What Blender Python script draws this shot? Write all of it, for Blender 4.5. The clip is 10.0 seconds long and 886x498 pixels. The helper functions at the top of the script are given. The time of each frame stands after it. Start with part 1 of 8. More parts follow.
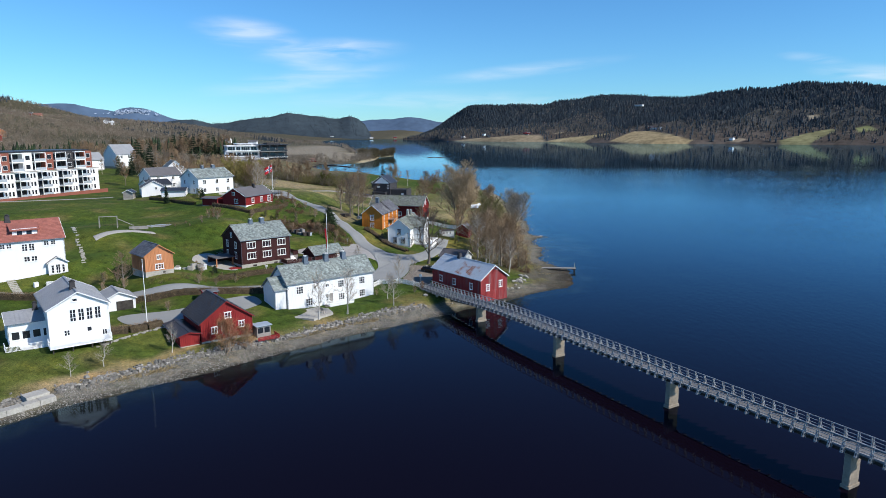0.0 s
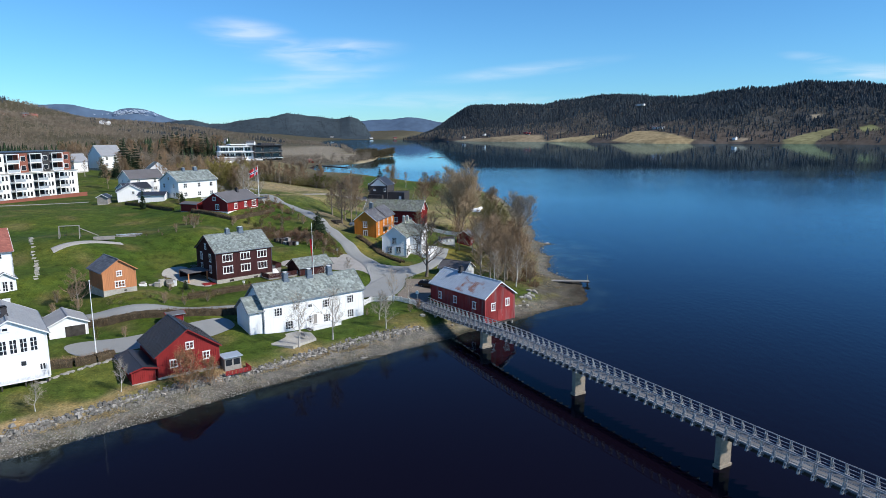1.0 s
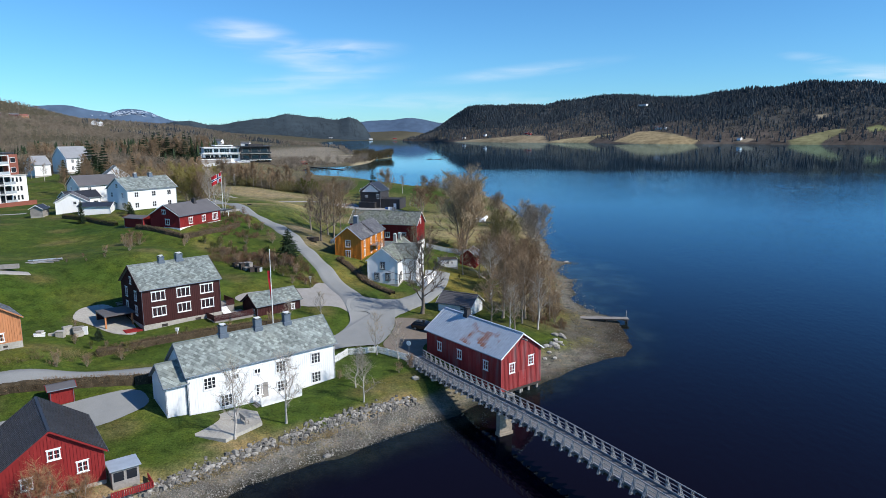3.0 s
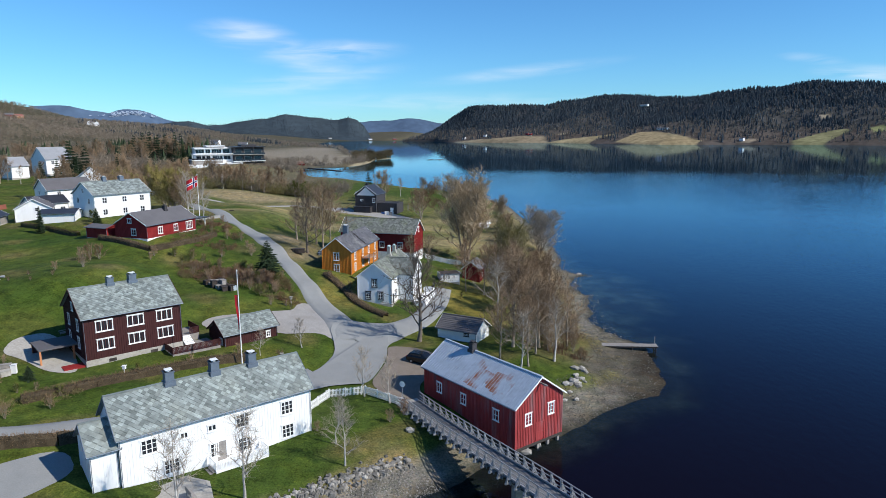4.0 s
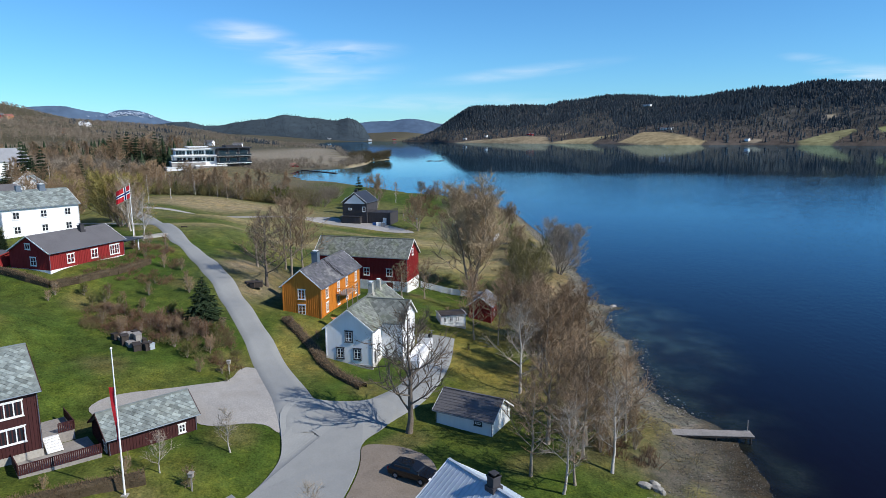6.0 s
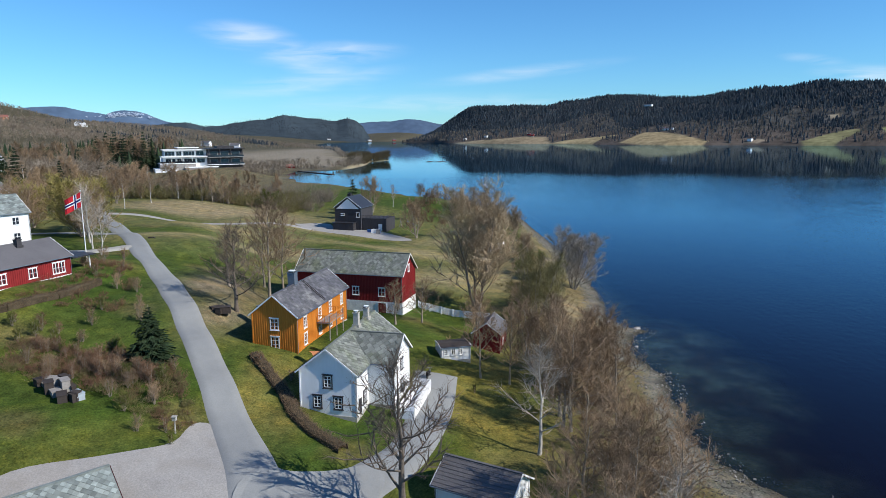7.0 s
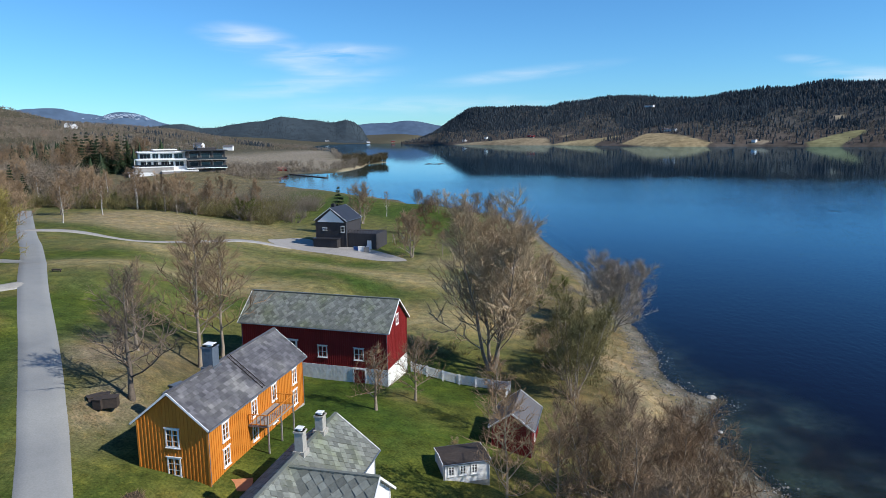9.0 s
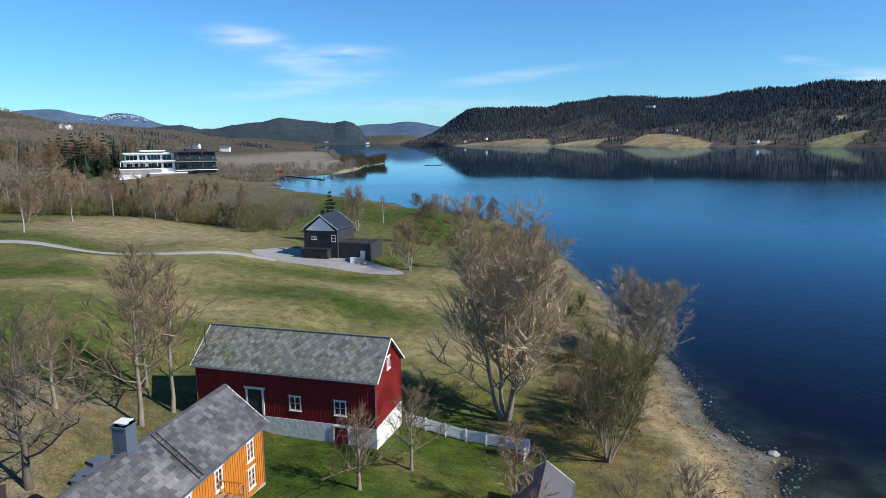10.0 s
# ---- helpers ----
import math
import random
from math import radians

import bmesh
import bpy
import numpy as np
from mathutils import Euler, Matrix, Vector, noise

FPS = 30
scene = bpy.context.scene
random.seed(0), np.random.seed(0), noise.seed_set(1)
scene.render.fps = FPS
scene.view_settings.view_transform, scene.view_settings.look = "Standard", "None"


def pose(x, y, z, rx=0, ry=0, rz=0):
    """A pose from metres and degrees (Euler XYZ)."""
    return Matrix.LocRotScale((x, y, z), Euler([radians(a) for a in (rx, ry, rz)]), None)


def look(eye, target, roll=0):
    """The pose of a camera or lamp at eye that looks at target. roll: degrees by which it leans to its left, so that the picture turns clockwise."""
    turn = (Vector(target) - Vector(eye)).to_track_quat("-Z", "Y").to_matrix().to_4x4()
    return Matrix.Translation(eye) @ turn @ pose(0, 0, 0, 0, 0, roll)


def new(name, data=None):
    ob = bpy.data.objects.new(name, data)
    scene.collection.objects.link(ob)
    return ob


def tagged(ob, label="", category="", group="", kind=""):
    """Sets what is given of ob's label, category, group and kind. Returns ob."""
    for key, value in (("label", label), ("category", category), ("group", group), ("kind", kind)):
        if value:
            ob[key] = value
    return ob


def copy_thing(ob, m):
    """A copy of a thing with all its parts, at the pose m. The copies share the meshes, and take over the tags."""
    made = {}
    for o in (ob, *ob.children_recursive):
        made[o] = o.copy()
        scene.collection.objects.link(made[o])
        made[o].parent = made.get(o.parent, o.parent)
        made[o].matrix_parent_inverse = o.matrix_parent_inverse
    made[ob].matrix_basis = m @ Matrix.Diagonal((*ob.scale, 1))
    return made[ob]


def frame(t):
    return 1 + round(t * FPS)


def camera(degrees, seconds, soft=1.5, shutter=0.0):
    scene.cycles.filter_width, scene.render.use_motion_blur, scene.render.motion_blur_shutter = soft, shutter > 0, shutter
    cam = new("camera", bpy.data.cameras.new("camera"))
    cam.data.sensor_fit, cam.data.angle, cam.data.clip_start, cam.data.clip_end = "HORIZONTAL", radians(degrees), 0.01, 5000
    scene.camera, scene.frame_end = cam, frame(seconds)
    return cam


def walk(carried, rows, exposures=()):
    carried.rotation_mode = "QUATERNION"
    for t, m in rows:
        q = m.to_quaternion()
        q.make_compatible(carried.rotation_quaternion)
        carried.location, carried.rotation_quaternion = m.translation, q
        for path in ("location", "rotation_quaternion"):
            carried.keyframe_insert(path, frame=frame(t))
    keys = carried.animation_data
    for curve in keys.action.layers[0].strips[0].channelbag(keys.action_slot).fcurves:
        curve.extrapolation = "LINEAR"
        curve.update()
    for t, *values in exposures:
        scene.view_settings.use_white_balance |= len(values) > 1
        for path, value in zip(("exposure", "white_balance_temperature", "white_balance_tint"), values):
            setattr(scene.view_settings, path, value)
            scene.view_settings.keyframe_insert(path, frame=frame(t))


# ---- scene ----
cam = camera(67.9, 10.0, soft=0.8)
PATH = [
    (0.0, 0.00, 0.23, 35.25, -10.05, 0.07, 0.00),
    (0.5, 0.13, 8.29, 35.12, -10.03, 0.13, 0.01),
    (1.0, 0.23, 16.37, 34.99, -10.04, 0.18, 0.02),
    (1.5, 0.27, 24.50, 34.86, -10.01, 0.21, 0.02),
    (2.0, 0.27, 32.69, 34.72, -9.99, 0.22, 0.02),
    (2.5, 0.26, 40.83, 34.58, -9.98, 0.23, 0.03),
    (4.0, 0.15, 65.25, 34.19, -9.93, 0.23, 0.03),
    (4.5, 0.14, 73.34, 34.06, -9.90, 0.24, 0.04),
    (5.0, 0.08, 81.49, 33.93, -9.88, 0.24, 0.05),
    (5.5, 0.10, 89.57, 33.80, -9.89, 0.25, 0.05),
    (7.0, 0.02, 113.53, 33.40, -9.84, 0.31, 0.05),
    (7.5, -0.06, 121.48, 33.27, -9.82, 0.33, 0.04),
    (8.0, -0.18, 129.33, 33.15, -9.80, 0.33, 0.01),
    (8.5, -0.23, 137.12, 33.02, -9.75, 0.37, 0.00),
    (9.0, -0.35, 144.85, 32.89, -9.71, 0.38, -0.02),
    (9.5, -0.47, 152.45, 32.77, -9.67, 0.40, -0.04),
    (10.0, -0.63, 160.21, 32.64, -9.63, 0.42, -0.06),
]
walk(cam, [(t, pose(x, y, z, 90 + pitch, roll, yaw)) for t, x, y, z, pitch, roll, yaw in PATH])

# ---- light ----
SUN_AZIMUTH, SUN_HEIGHT = radians(-22), radians(38)  # from +x, turning left; height over the horizon
scene.view_settings.exposure = 0.2
world = bpy.data.worlds.new("sky")
scene.world = world
world.use_nodes = True
wn, wl = world.node_tree.nodes, world.node_tree.links
sky = wn.new("ShaderNodeTexSky")
sky.sky_type, sky.sun_disc = "NISHITA", False
sky.sun_elevation, sky.sun_rotation = SUN_HEIGHT, radians(90) - SUN_AZIMUTH
sky.altitude, sky.air_density, sky.dust_density, sky.ozone_density = 0, 1.0, 0.0, 5.0
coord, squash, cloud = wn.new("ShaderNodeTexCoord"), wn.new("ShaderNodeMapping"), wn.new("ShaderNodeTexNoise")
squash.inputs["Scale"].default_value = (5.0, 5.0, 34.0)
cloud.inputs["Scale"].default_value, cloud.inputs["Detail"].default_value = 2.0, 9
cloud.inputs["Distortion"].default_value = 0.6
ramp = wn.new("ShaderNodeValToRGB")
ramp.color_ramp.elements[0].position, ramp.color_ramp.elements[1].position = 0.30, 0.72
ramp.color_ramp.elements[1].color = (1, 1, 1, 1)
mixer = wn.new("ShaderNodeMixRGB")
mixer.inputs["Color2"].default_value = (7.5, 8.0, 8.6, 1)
wl.new(coord.outputs["Generated"], squash.inputs["Vector"])
wl.new(squash.outputs[0], cloud.inputs["Vector"])
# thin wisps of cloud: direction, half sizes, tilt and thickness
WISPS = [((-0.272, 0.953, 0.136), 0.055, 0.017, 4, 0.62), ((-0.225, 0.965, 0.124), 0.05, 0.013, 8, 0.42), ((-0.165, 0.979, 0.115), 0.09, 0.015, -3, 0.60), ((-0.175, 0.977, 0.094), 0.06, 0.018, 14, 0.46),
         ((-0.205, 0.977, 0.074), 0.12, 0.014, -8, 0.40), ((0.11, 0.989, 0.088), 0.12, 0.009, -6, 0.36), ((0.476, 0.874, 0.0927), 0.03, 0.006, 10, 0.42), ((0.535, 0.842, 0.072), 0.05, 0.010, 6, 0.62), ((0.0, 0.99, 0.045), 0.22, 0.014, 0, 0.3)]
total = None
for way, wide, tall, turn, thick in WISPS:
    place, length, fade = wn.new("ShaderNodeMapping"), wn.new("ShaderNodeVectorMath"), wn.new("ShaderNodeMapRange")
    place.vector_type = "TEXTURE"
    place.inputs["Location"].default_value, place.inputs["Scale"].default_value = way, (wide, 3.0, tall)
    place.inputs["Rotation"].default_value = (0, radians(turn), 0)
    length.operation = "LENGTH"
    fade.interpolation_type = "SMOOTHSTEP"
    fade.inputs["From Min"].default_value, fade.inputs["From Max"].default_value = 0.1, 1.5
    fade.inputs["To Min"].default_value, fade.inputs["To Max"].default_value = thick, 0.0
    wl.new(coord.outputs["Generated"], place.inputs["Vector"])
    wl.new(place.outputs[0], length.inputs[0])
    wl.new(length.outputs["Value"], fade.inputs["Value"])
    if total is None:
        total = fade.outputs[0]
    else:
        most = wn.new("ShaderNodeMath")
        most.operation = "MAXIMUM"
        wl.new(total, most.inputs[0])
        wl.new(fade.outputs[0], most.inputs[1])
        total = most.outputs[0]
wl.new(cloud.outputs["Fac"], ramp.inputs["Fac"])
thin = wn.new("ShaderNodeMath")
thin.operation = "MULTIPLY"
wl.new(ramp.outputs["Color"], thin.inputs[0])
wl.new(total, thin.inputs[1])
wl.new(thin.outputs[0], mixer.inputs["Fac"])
tint = wn.new("ShaderNodeMixRGB")
tint.blend_type, tint.inputs["Fac"].default_value, tint.inputs["Color2"].default_value = "MULTIPLY", 1.0, (0.50, 0.90, 1.18, 1)
wl.new(sky.outputs[0], tint.inputs["Color1"])
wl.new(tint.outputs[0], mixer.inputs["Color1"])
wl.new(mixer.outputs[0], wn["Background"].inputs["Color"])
wn["Background"].inputs["Strength"].default_value = 0.11
sun = new("sun", bpy.data.lights.new("sun", "SUN"))
sun.data.energy, sun.data.angle, sun.data.color = 4.6, radians(0.5), (1.0, 0.95, 0.87)
sun_way = Vector((math.cos(SUN_AZIMUTH) * math.cos(SUN_HEIGHT), math.sin(SUN_AZIMUTH) * math.cos(SUN_HEIGHT), math.sin(SUN_HEIGHT)))
sun.matrix_world = look(sun_way * 300, (0, 0, 0))


# ---- materials ----
def material(name, colour, rough=0.8, metal=0.0, fine=6.0, coarse=0.5, vary=0.25, bump=0.2, second=None, island=0.0, cover=False, stretch=(1, 1, 1), spec=0.3, rand=0.0, cut=(0.48, 0.68), patches=()):
    """A procedural surface: colour varied at a fine and a coarse scale (per metre), with relief. second: a colour of stains;
    island: how far loose pieces differ; cover: the colour comes from the mesh's own cover colours."""
    m = bpy.data.materials.new(name)
    m.use_nodes = True
    n, l = m.node_tree.nodes, m.node_tree.links
    b = n["Principled BSDF"]
    b.inputs["Roughness"].default_value, b.inputs["Metallic"].default_value = rough, metal
    b.inputs["Specular IOR Level"].default_value = spec
    geo, mapping = n.new("ShaderNodeNewGeometry"), n.new("ShaderNodeMapping")
    mapping.inputs["Scale"].default_value = stretch
    l.new(geo.outputs["Position"], mapping.inputs["Vector"])
    small, large = n.new("ShaderNodeTexNoise"), n.new("ShaderNodeTexNoise")
    for t, scale in ((small, fine), (large, coarse)):
        t.inputs["Scale"].default_value, t.inputs["Detail"].default_value = scale, 5
        l.new(mapping.outputs[0], t.inputs["Vector"])
    if cover:
        base = n.new("ShaderNodeVertexColor")
        base.layer_name = "cover"
        colour_out = base.outputs["Color"]
    else:
        base = n.new("ShaderNodeRGB")
        base.outputs[0].default_value = (*colour, 1)
        colour_out = base.outputs[0]
    if second:
        r = n.new("ShaderNodeValToRGB")
        r.color_ramp.elements[0].position, r.color_ramp.elements[1].position = cut
        l.new(large.outputs["Fac"], r.inputs["Fac"])
        mix = n.new("ShaderNodeMixRGB")
        mix.inputs["Color2"].default_value = (*second, 1)
        l.new(r.outputs["Color"], mix.inputs["Fac"])
        l.new(colour_out, mix.inputs["Color1"])
        colour_out = mix.outputs[0]
    for size, lo, hi, tone in patches:
        t, r, mix = n.new("ShaderNodeTexNoise"), n.new("ShaderNodeValToRGB"), n.new("ShaderNodeMixRGB")
        t.inputs["Scale"].default_value, t.inputs["Detail"].default_value, t.inputs["Roughness"].default_value = size, 6, 0.65
        l.new(mapping.outputs[0], t.inputs["Vector"])
        r.color_ramp.elements[0].position, r.color_ramp.elements[1].position = lo, hi
        l.new(t.outputs["Fac"], r.inputs["Fac"])
        l.new(r.outputs["Color"], mix.inputs["Fac"])
        l.new(colour_out, mix.inputs["Color1"])
        mix.blend_type = "MULTIPLY"
        mix.inputs["Color2"].default_value = (*tone, 1)
        colour_out = mix.outputs[0]
    total = n.new("ShaderNodeMath")
    total.operation = "ADD"
    l.new(small.outputs["Fac"], total.inputs[0])
    l.new(large.outputs["Fac"], total.inputs[1])
    spread = n.new("ShaderNodeMapRange")
    spread.inputs["From Min"].default_value, spread.inputs["From Max"].default_value = 0.6, 1.4
    spread.inputs["To Min"].default_value, spread.inputs["To Max"].default_value = 1 - vary, 1 + vary
    spread.clamp = False
    l.new(total.outputs[0], spread.inputs["Value"])
    value = spread.outputs[0]
    for amount, output in ((island, geo.outputs["Random Per Island"]), (rand, n.new("ShaderNodeObjectInfo").outputs["Random"])):
        if amount:
            r = n.new("ShaderNodeMapRange")
            r.inputs["To Min"].default_value, r.inputs["To Max"].default_value = 1 - amount, 1 + amount
            l.new(output, r.inputs["Value"])
            times = n.new("ShaderNodeMath")
            times.operation = "MULTIPLY"
            l.new(value, times.inputs[0])
            l.new(r.outputs[0], times.inputs[1])
            value = times.outputs[0]
    scale = n.new("ShaderNodeVectorMath")
    scale.operation = "SCALE"
    l.new(colour_out, scale.inputs[0])
    l.new(value, scale.inputs["Scale"])
    l.new(scale.outputs[0], b.inputs["Base Color"])
    if bump:
        relief = n.new("ShaderNodeBump")
        relief.inputs["Strength"].default_value, relief.inputs["Distance"].default_value = bump, 0.05
        l.new(small.outputs["Fac"], relief.inputs["Height"])
        l.new(relief.outputs[0], b.inputs["Normal"])
    return m


M = {
    "ground": material("meadow and earth", (0.1, 0.1, 0.1), 0.95, fine=5.0, coarse=0.5, vary=0.6, bump=0.8, cover=True, spec=0.1, patches=((0.12, 0.45, 0.6, (0.92, 0.95, 0.88)), (4.5, 0.5, 0.64, (0.62, 0.66, 0.6)), (0.35, 0.47, 0.62, (1.28, 1.16, 1.0)), (1.1, 0.48, 0.62, (0.72, 0.78, 0.74)), (2.6, 0.55, 0.7, (1.55, 1.35, 1.2)))),
    "hill": material("wooded hillside", (0.1, 0.1, 0.1), 1.0, fine=0.06, coarse=0.008, vary=0.5, bump=0.0, cover=True, spec=0.0),
    "asphalt": material("worn grey asphalt", (0.25, 0.256, 0.25), 0.9, fine=8, coarse=0.3, vary=0.16, bump=0.15, second=(0.21, 0.216, 0.212)),
    "gravel": material("pale gravel", (0.32, 0.305, 0.285), 0.95, fine=7, coarse=0.4, vary=0.3, bump=0.4, second=(0.25, 0.235, 0.215)),
    "earth gravel": material("trodden brown gravel", (0.20, 0.168, 0.138), 0.95, fine=7, coarse=0.4, vary=0.3, bump=0.4, second=(0.15, 0.125, 0.10)),
    "pier": material("stained brown concrete", (0.25, 0.21, 0.165), 0.9, fine=4, coarse=0.5, vary=0.3, bump=0.3),
    "concrete": material("grey concrete", (0.37, 0.35, 0.31), 0.9, fine=4, coarse=0.5, vary=0.25, bump=0.2),
    "white": material("white painted boards", (0.77, 0.77, 0.765), 0.6, fine=3, coarse=0.5, vary=0.06, bump=0.05, stretch=(1, 1, 0.2)),
    "white trim": material("white painted trim", (0.78, 0.78, 0.77), 0.5, fine=6, coarse=1, vary=0.05, bump=0.02),
    "orange": material("ochre orange boards", (0.57, 0.205, 0.027), 0.7, fine=3, coarse=0.6, vary=0.18, bump=0.1, stretch=(1, 1, 0.15)),
    "rust": material("faded orange boards", (0.47, 0.20, 0.09), 0.75, fine=3, coarse=0.6, vary=0.2, bump=0.1, stretch=(1, 1, 0.15)),
    "red": material("barn red boards", (0.23, 0.018, 0.018), 0.75, fine=3, coarse=0.6, vary=0.2, bump=0.1, stretch=(1, 1, 0.15)),
    "old red": material("weathered red boards", (0.30, 0.04, 0.04), 0.8, fine=3, coarse=0.45, vary=0.3, bump=0.15, second=(0.20, 0.10, 0.10), stretch=(2.5, 2.5, 0.3)),
    "brown": material("dark brown boards", (0.050, 0.014, 0.014), 0.7, fine=3, coarse=0.6, vary=0.2, bump=0.1, stretch=(1, 1, 0.15)),
    "charcoal": material("charcoal boards", (0.045, 0.042, 0.045), 0.7, fine=3, coarse=0.6, vary=0.2, bump=0.1, stretch=(1, 1, 0.15)),
    "grey wood": material("silver grey timber", (0.27, 0.25, 0.23), 0.85, fine=5, coarse=0.8, vary=0.3, bump=0.2),
    "dark wood": material("tarred timber", (0.05, 0.04, 0.035), 0.85, fine=5, coarse=0.8, vary=0.3, bump=0.2),
    "slate": material("grey green slate", (0.225, 0.255, 0.24), 0.55, fine=2.2, coarse=0.5, vary=0.36, bump=0.3, island=0.42, second=(0.19, 0.21, 0.19)),
    "dark slate": material("dark grey slate", (0.118, 0.114, 0.12), 0.5, fine=2.5, coarse=0.35, vary=0.35, bump=0.3, island=0.4, second=(0.165, 0.16, 0.152)),
    "moss slate": material("mossy old slate", (0.18, 0.19, 0.168), 0.65, fine=5, coarse=0.4, vary=0.25, bump=0.3, island=0.4, second=(0.14, 0.155, 0.105)),
    "black tile": material("black glazed tile", (0.035, 0.036, 0.042), 0.4, fine=4, coarse=0.6, vary=0.25, bump=0.1, island=0.15),
    "felt": material("grey roofing felt", (0.115, 0.11, 0.115), 0.75, fine=6, coarse=0.5, vary=0.18, bump=0.2),
    "red tile": material("faded red roof tile", (0.30, 0.11, 0.085), 0.75, fine=4, coarse=0.5, vary=0.2, bump=0.2, island=0.15),
    "tin": material("pale blue grey sheet metal", (0.42, 0.47, 0.52), 0.45, metal=0.25, fine=2, coarse=0.5, vary=0.12, bump=0.05),
    "rusty tin": material("rusted sheet metal", (0.42, 0.47, 0.52), 0.6, metal=0.1, fine=1.6, coarse=0.35, vary=0.14, bump=0.05, second=(0.30, 0.11, 0.055), cut=(0.42, 0.53)),
    "lead": material("blue grey sheet cladding", (0.13, 0.16, 0.20), 0.5, metal=0.3, fine=4, coarse=1, vary=0.15, bump=0.05),
    "stone": material("lichened grey boulder", (0.235, 0.22, 0.195), 0.9, fine=5, coarse=0.9, vary=0.35, bump=0.5, island=0.35, rand=0.3),
    "pebble": material("grey brown beach pebbles", (0.21, 0.195, 0.17), 0.85, fine=5, coarse=0.5, vary=0.35, bump=0.3, island=0.5),
    "wet pebble": material("dark damp pebbles", (0.115, 0.105, 0.09), 0.6, fine=5, coarse=0.4, vary=0.4, bump=0.3, island=0.6),
    "plinth": material("whitewashed rubble", (0.74, 0.73, 0.70), 0.9, fine=2.5, coarse=0.8, vary=0.25, bump=0.6),
    "brick": material("red brown brick", (0.24, 0.085, 0.06), 0.85, fine=6, coarse=0.6, vary=0.2, bump=0.2),
    "steel": material("galvanised steel", (0.30, 0.305, 0.315), 0.55, metal=0.3, fine=5, coarse=1, vary=0.15, bump=0.03),
    "deck": material("grey bridge planks", (0.145, 0.143, 0.143), 0.85, fine=5, coarse=0.7, vary=0.2, bump=0.2, island=0.15),
    "bark": material("brown grey bark", (0.27, 0.225, 0.175), 0.9, fine=6, coarse=1.2, vary=0.35, bump=0.4),
    "pale bark": material("pale birch bark", (0.42, 0.39, 0.35), 0.85, fine=5, coarse=1.5, vary=0.4, bump=0.2),
    "twig": material("brown bare twigs", (0.26, 0.178, 0.108), 0.9, fine=2, coarse=0.3, vary=0.25, bump=0.0, island=0.2, rand=0.2),
    "tan twig": material("yellow brown willow twigs", (0.43, 0.325, 0.205), 0.9, fine=2, coarse=0.3, vary=0.25, bump=0.0, island=0.2, rand=0.15),
    "red twig": material("red brown twigs", (0.20, 0.118, 0.072), 0.9, fine=2, coarse=0.3, vary=0.25, bump=0.0, island=0.2),
    "copper twig": material("copper brown twigs", (0.31, 0.175, 0.09), 0.9, fine=2, coarse=0.3, vary=0.25, bump=0.0, island=0.2),
    "needle": material("dark spruce needles", (0.022, 0.040, 0.016), 0.85, fine=3, coarse=0.3, vary=0.35, bump=0.0, island=0.3),
    "bud": material("yellow green budding leaves", (0.12, 0.125, 0.03), 0.85, fine=3, coarse=0.3, vary=0.3, bump=0.0, island=0.3),
    "olive twig": material("olive green budding twigs", (0.20, 0.175, 0.075), 0.9, fine=2, coarse=0.3, vary=0.3, bump=0.0, island=0.3),
    "dark bark": material("dark grey bark", (0.14, 0.115, 0.092), 0.9, fine=6, coarse=1.2, vary=0.4, bump=0.5),
    "dark twig": material("dark brown twigs", (0.17, 0.128, 0.095), 0.9, fine=2, coarse=0.3, vary=0.25, bump=0.0, island=0.2),
    "grey twig": material("pale grey brown twigs", (0.37, 0.315, 0.25), 0.9, fine=2, coarse=0.3, vary=0.25, bump=0.0, island=0.2),
    "bud twig": material("yellow brown budding twigs", (0.27, 0.225, 0.07), 0.9, fine=2, coarse=0.3, vary=0.3, bump=0.0, island=0.3),
    "flag red": material("red flag cloth", (0.55, 0.02, 0.03), 0.8, fine=8, coarse=2, vary=0.08, bump=0.05),
    "flag blue": material("dark blue flag cloth", (0.01, 0.02, 0.12), 0.8, fine=8, coarse=2, vary=0.08, bump=0.05),
    "black paint": material("black car paint", (0.006, 0.006, 0.007), 0.15, fine=3, coarse=1, vary=0.1, bump=0.0, spec=0.5),
    "rubber": material("black rubber", (0.015, 0.015, 0.015), 0.8, fine=9, coarse=2, vary=0.2, bump=0.1),
    "green sheet": material("green tarpaulin", (0.02, 0.17, 0.13), 0.5, fine=3, coarse=1, vary=0.15, bump=0.2),
    "blue sheet": material("blue plastic", (0.03, 0.12, 0.36), 0.45, fine=3, coarse=1, vary=0.15, bump=0.1),
    "grey metal": material("light grey roof sheet", (0.30, 0.305, 0.315), 0.5, metal=0.2, fine=3, coarse=0.5, vary=0.15, bump=0.05),
    "wall and shade grey": material("grey wall and recess shade", (0.24, 0.22, 0.21), 0.85, fine=4, coarse=0.5, vary=0.2, bump=0.1),
    "frosted": material("frosted grey glass panel", (0.36, 0.40, 0.43), 0.25, fine=3, coarse=0.4, vary=0.2, bump=0.0, spec=0.5),
    "interior": material("painted interior dark", (0.05, 0.045, 0.04), 0.9, fine=2, coarse=0.7, vary=0.5, bump=0.0),
}


def glass_material():
    m = bpy.data.materials.new("dark window glass")
    m.use_nodes = True
    b = m.node_tree.nodes["Principled BSDF"]
    b.inputs["Base Color"].default_value = (0.02, 0.024, 0.03, 1)
    b.inputs["Roughness"].default_value, b.inputs["Specular IOR Level"].default_value = 0.05, 0.5
    return m


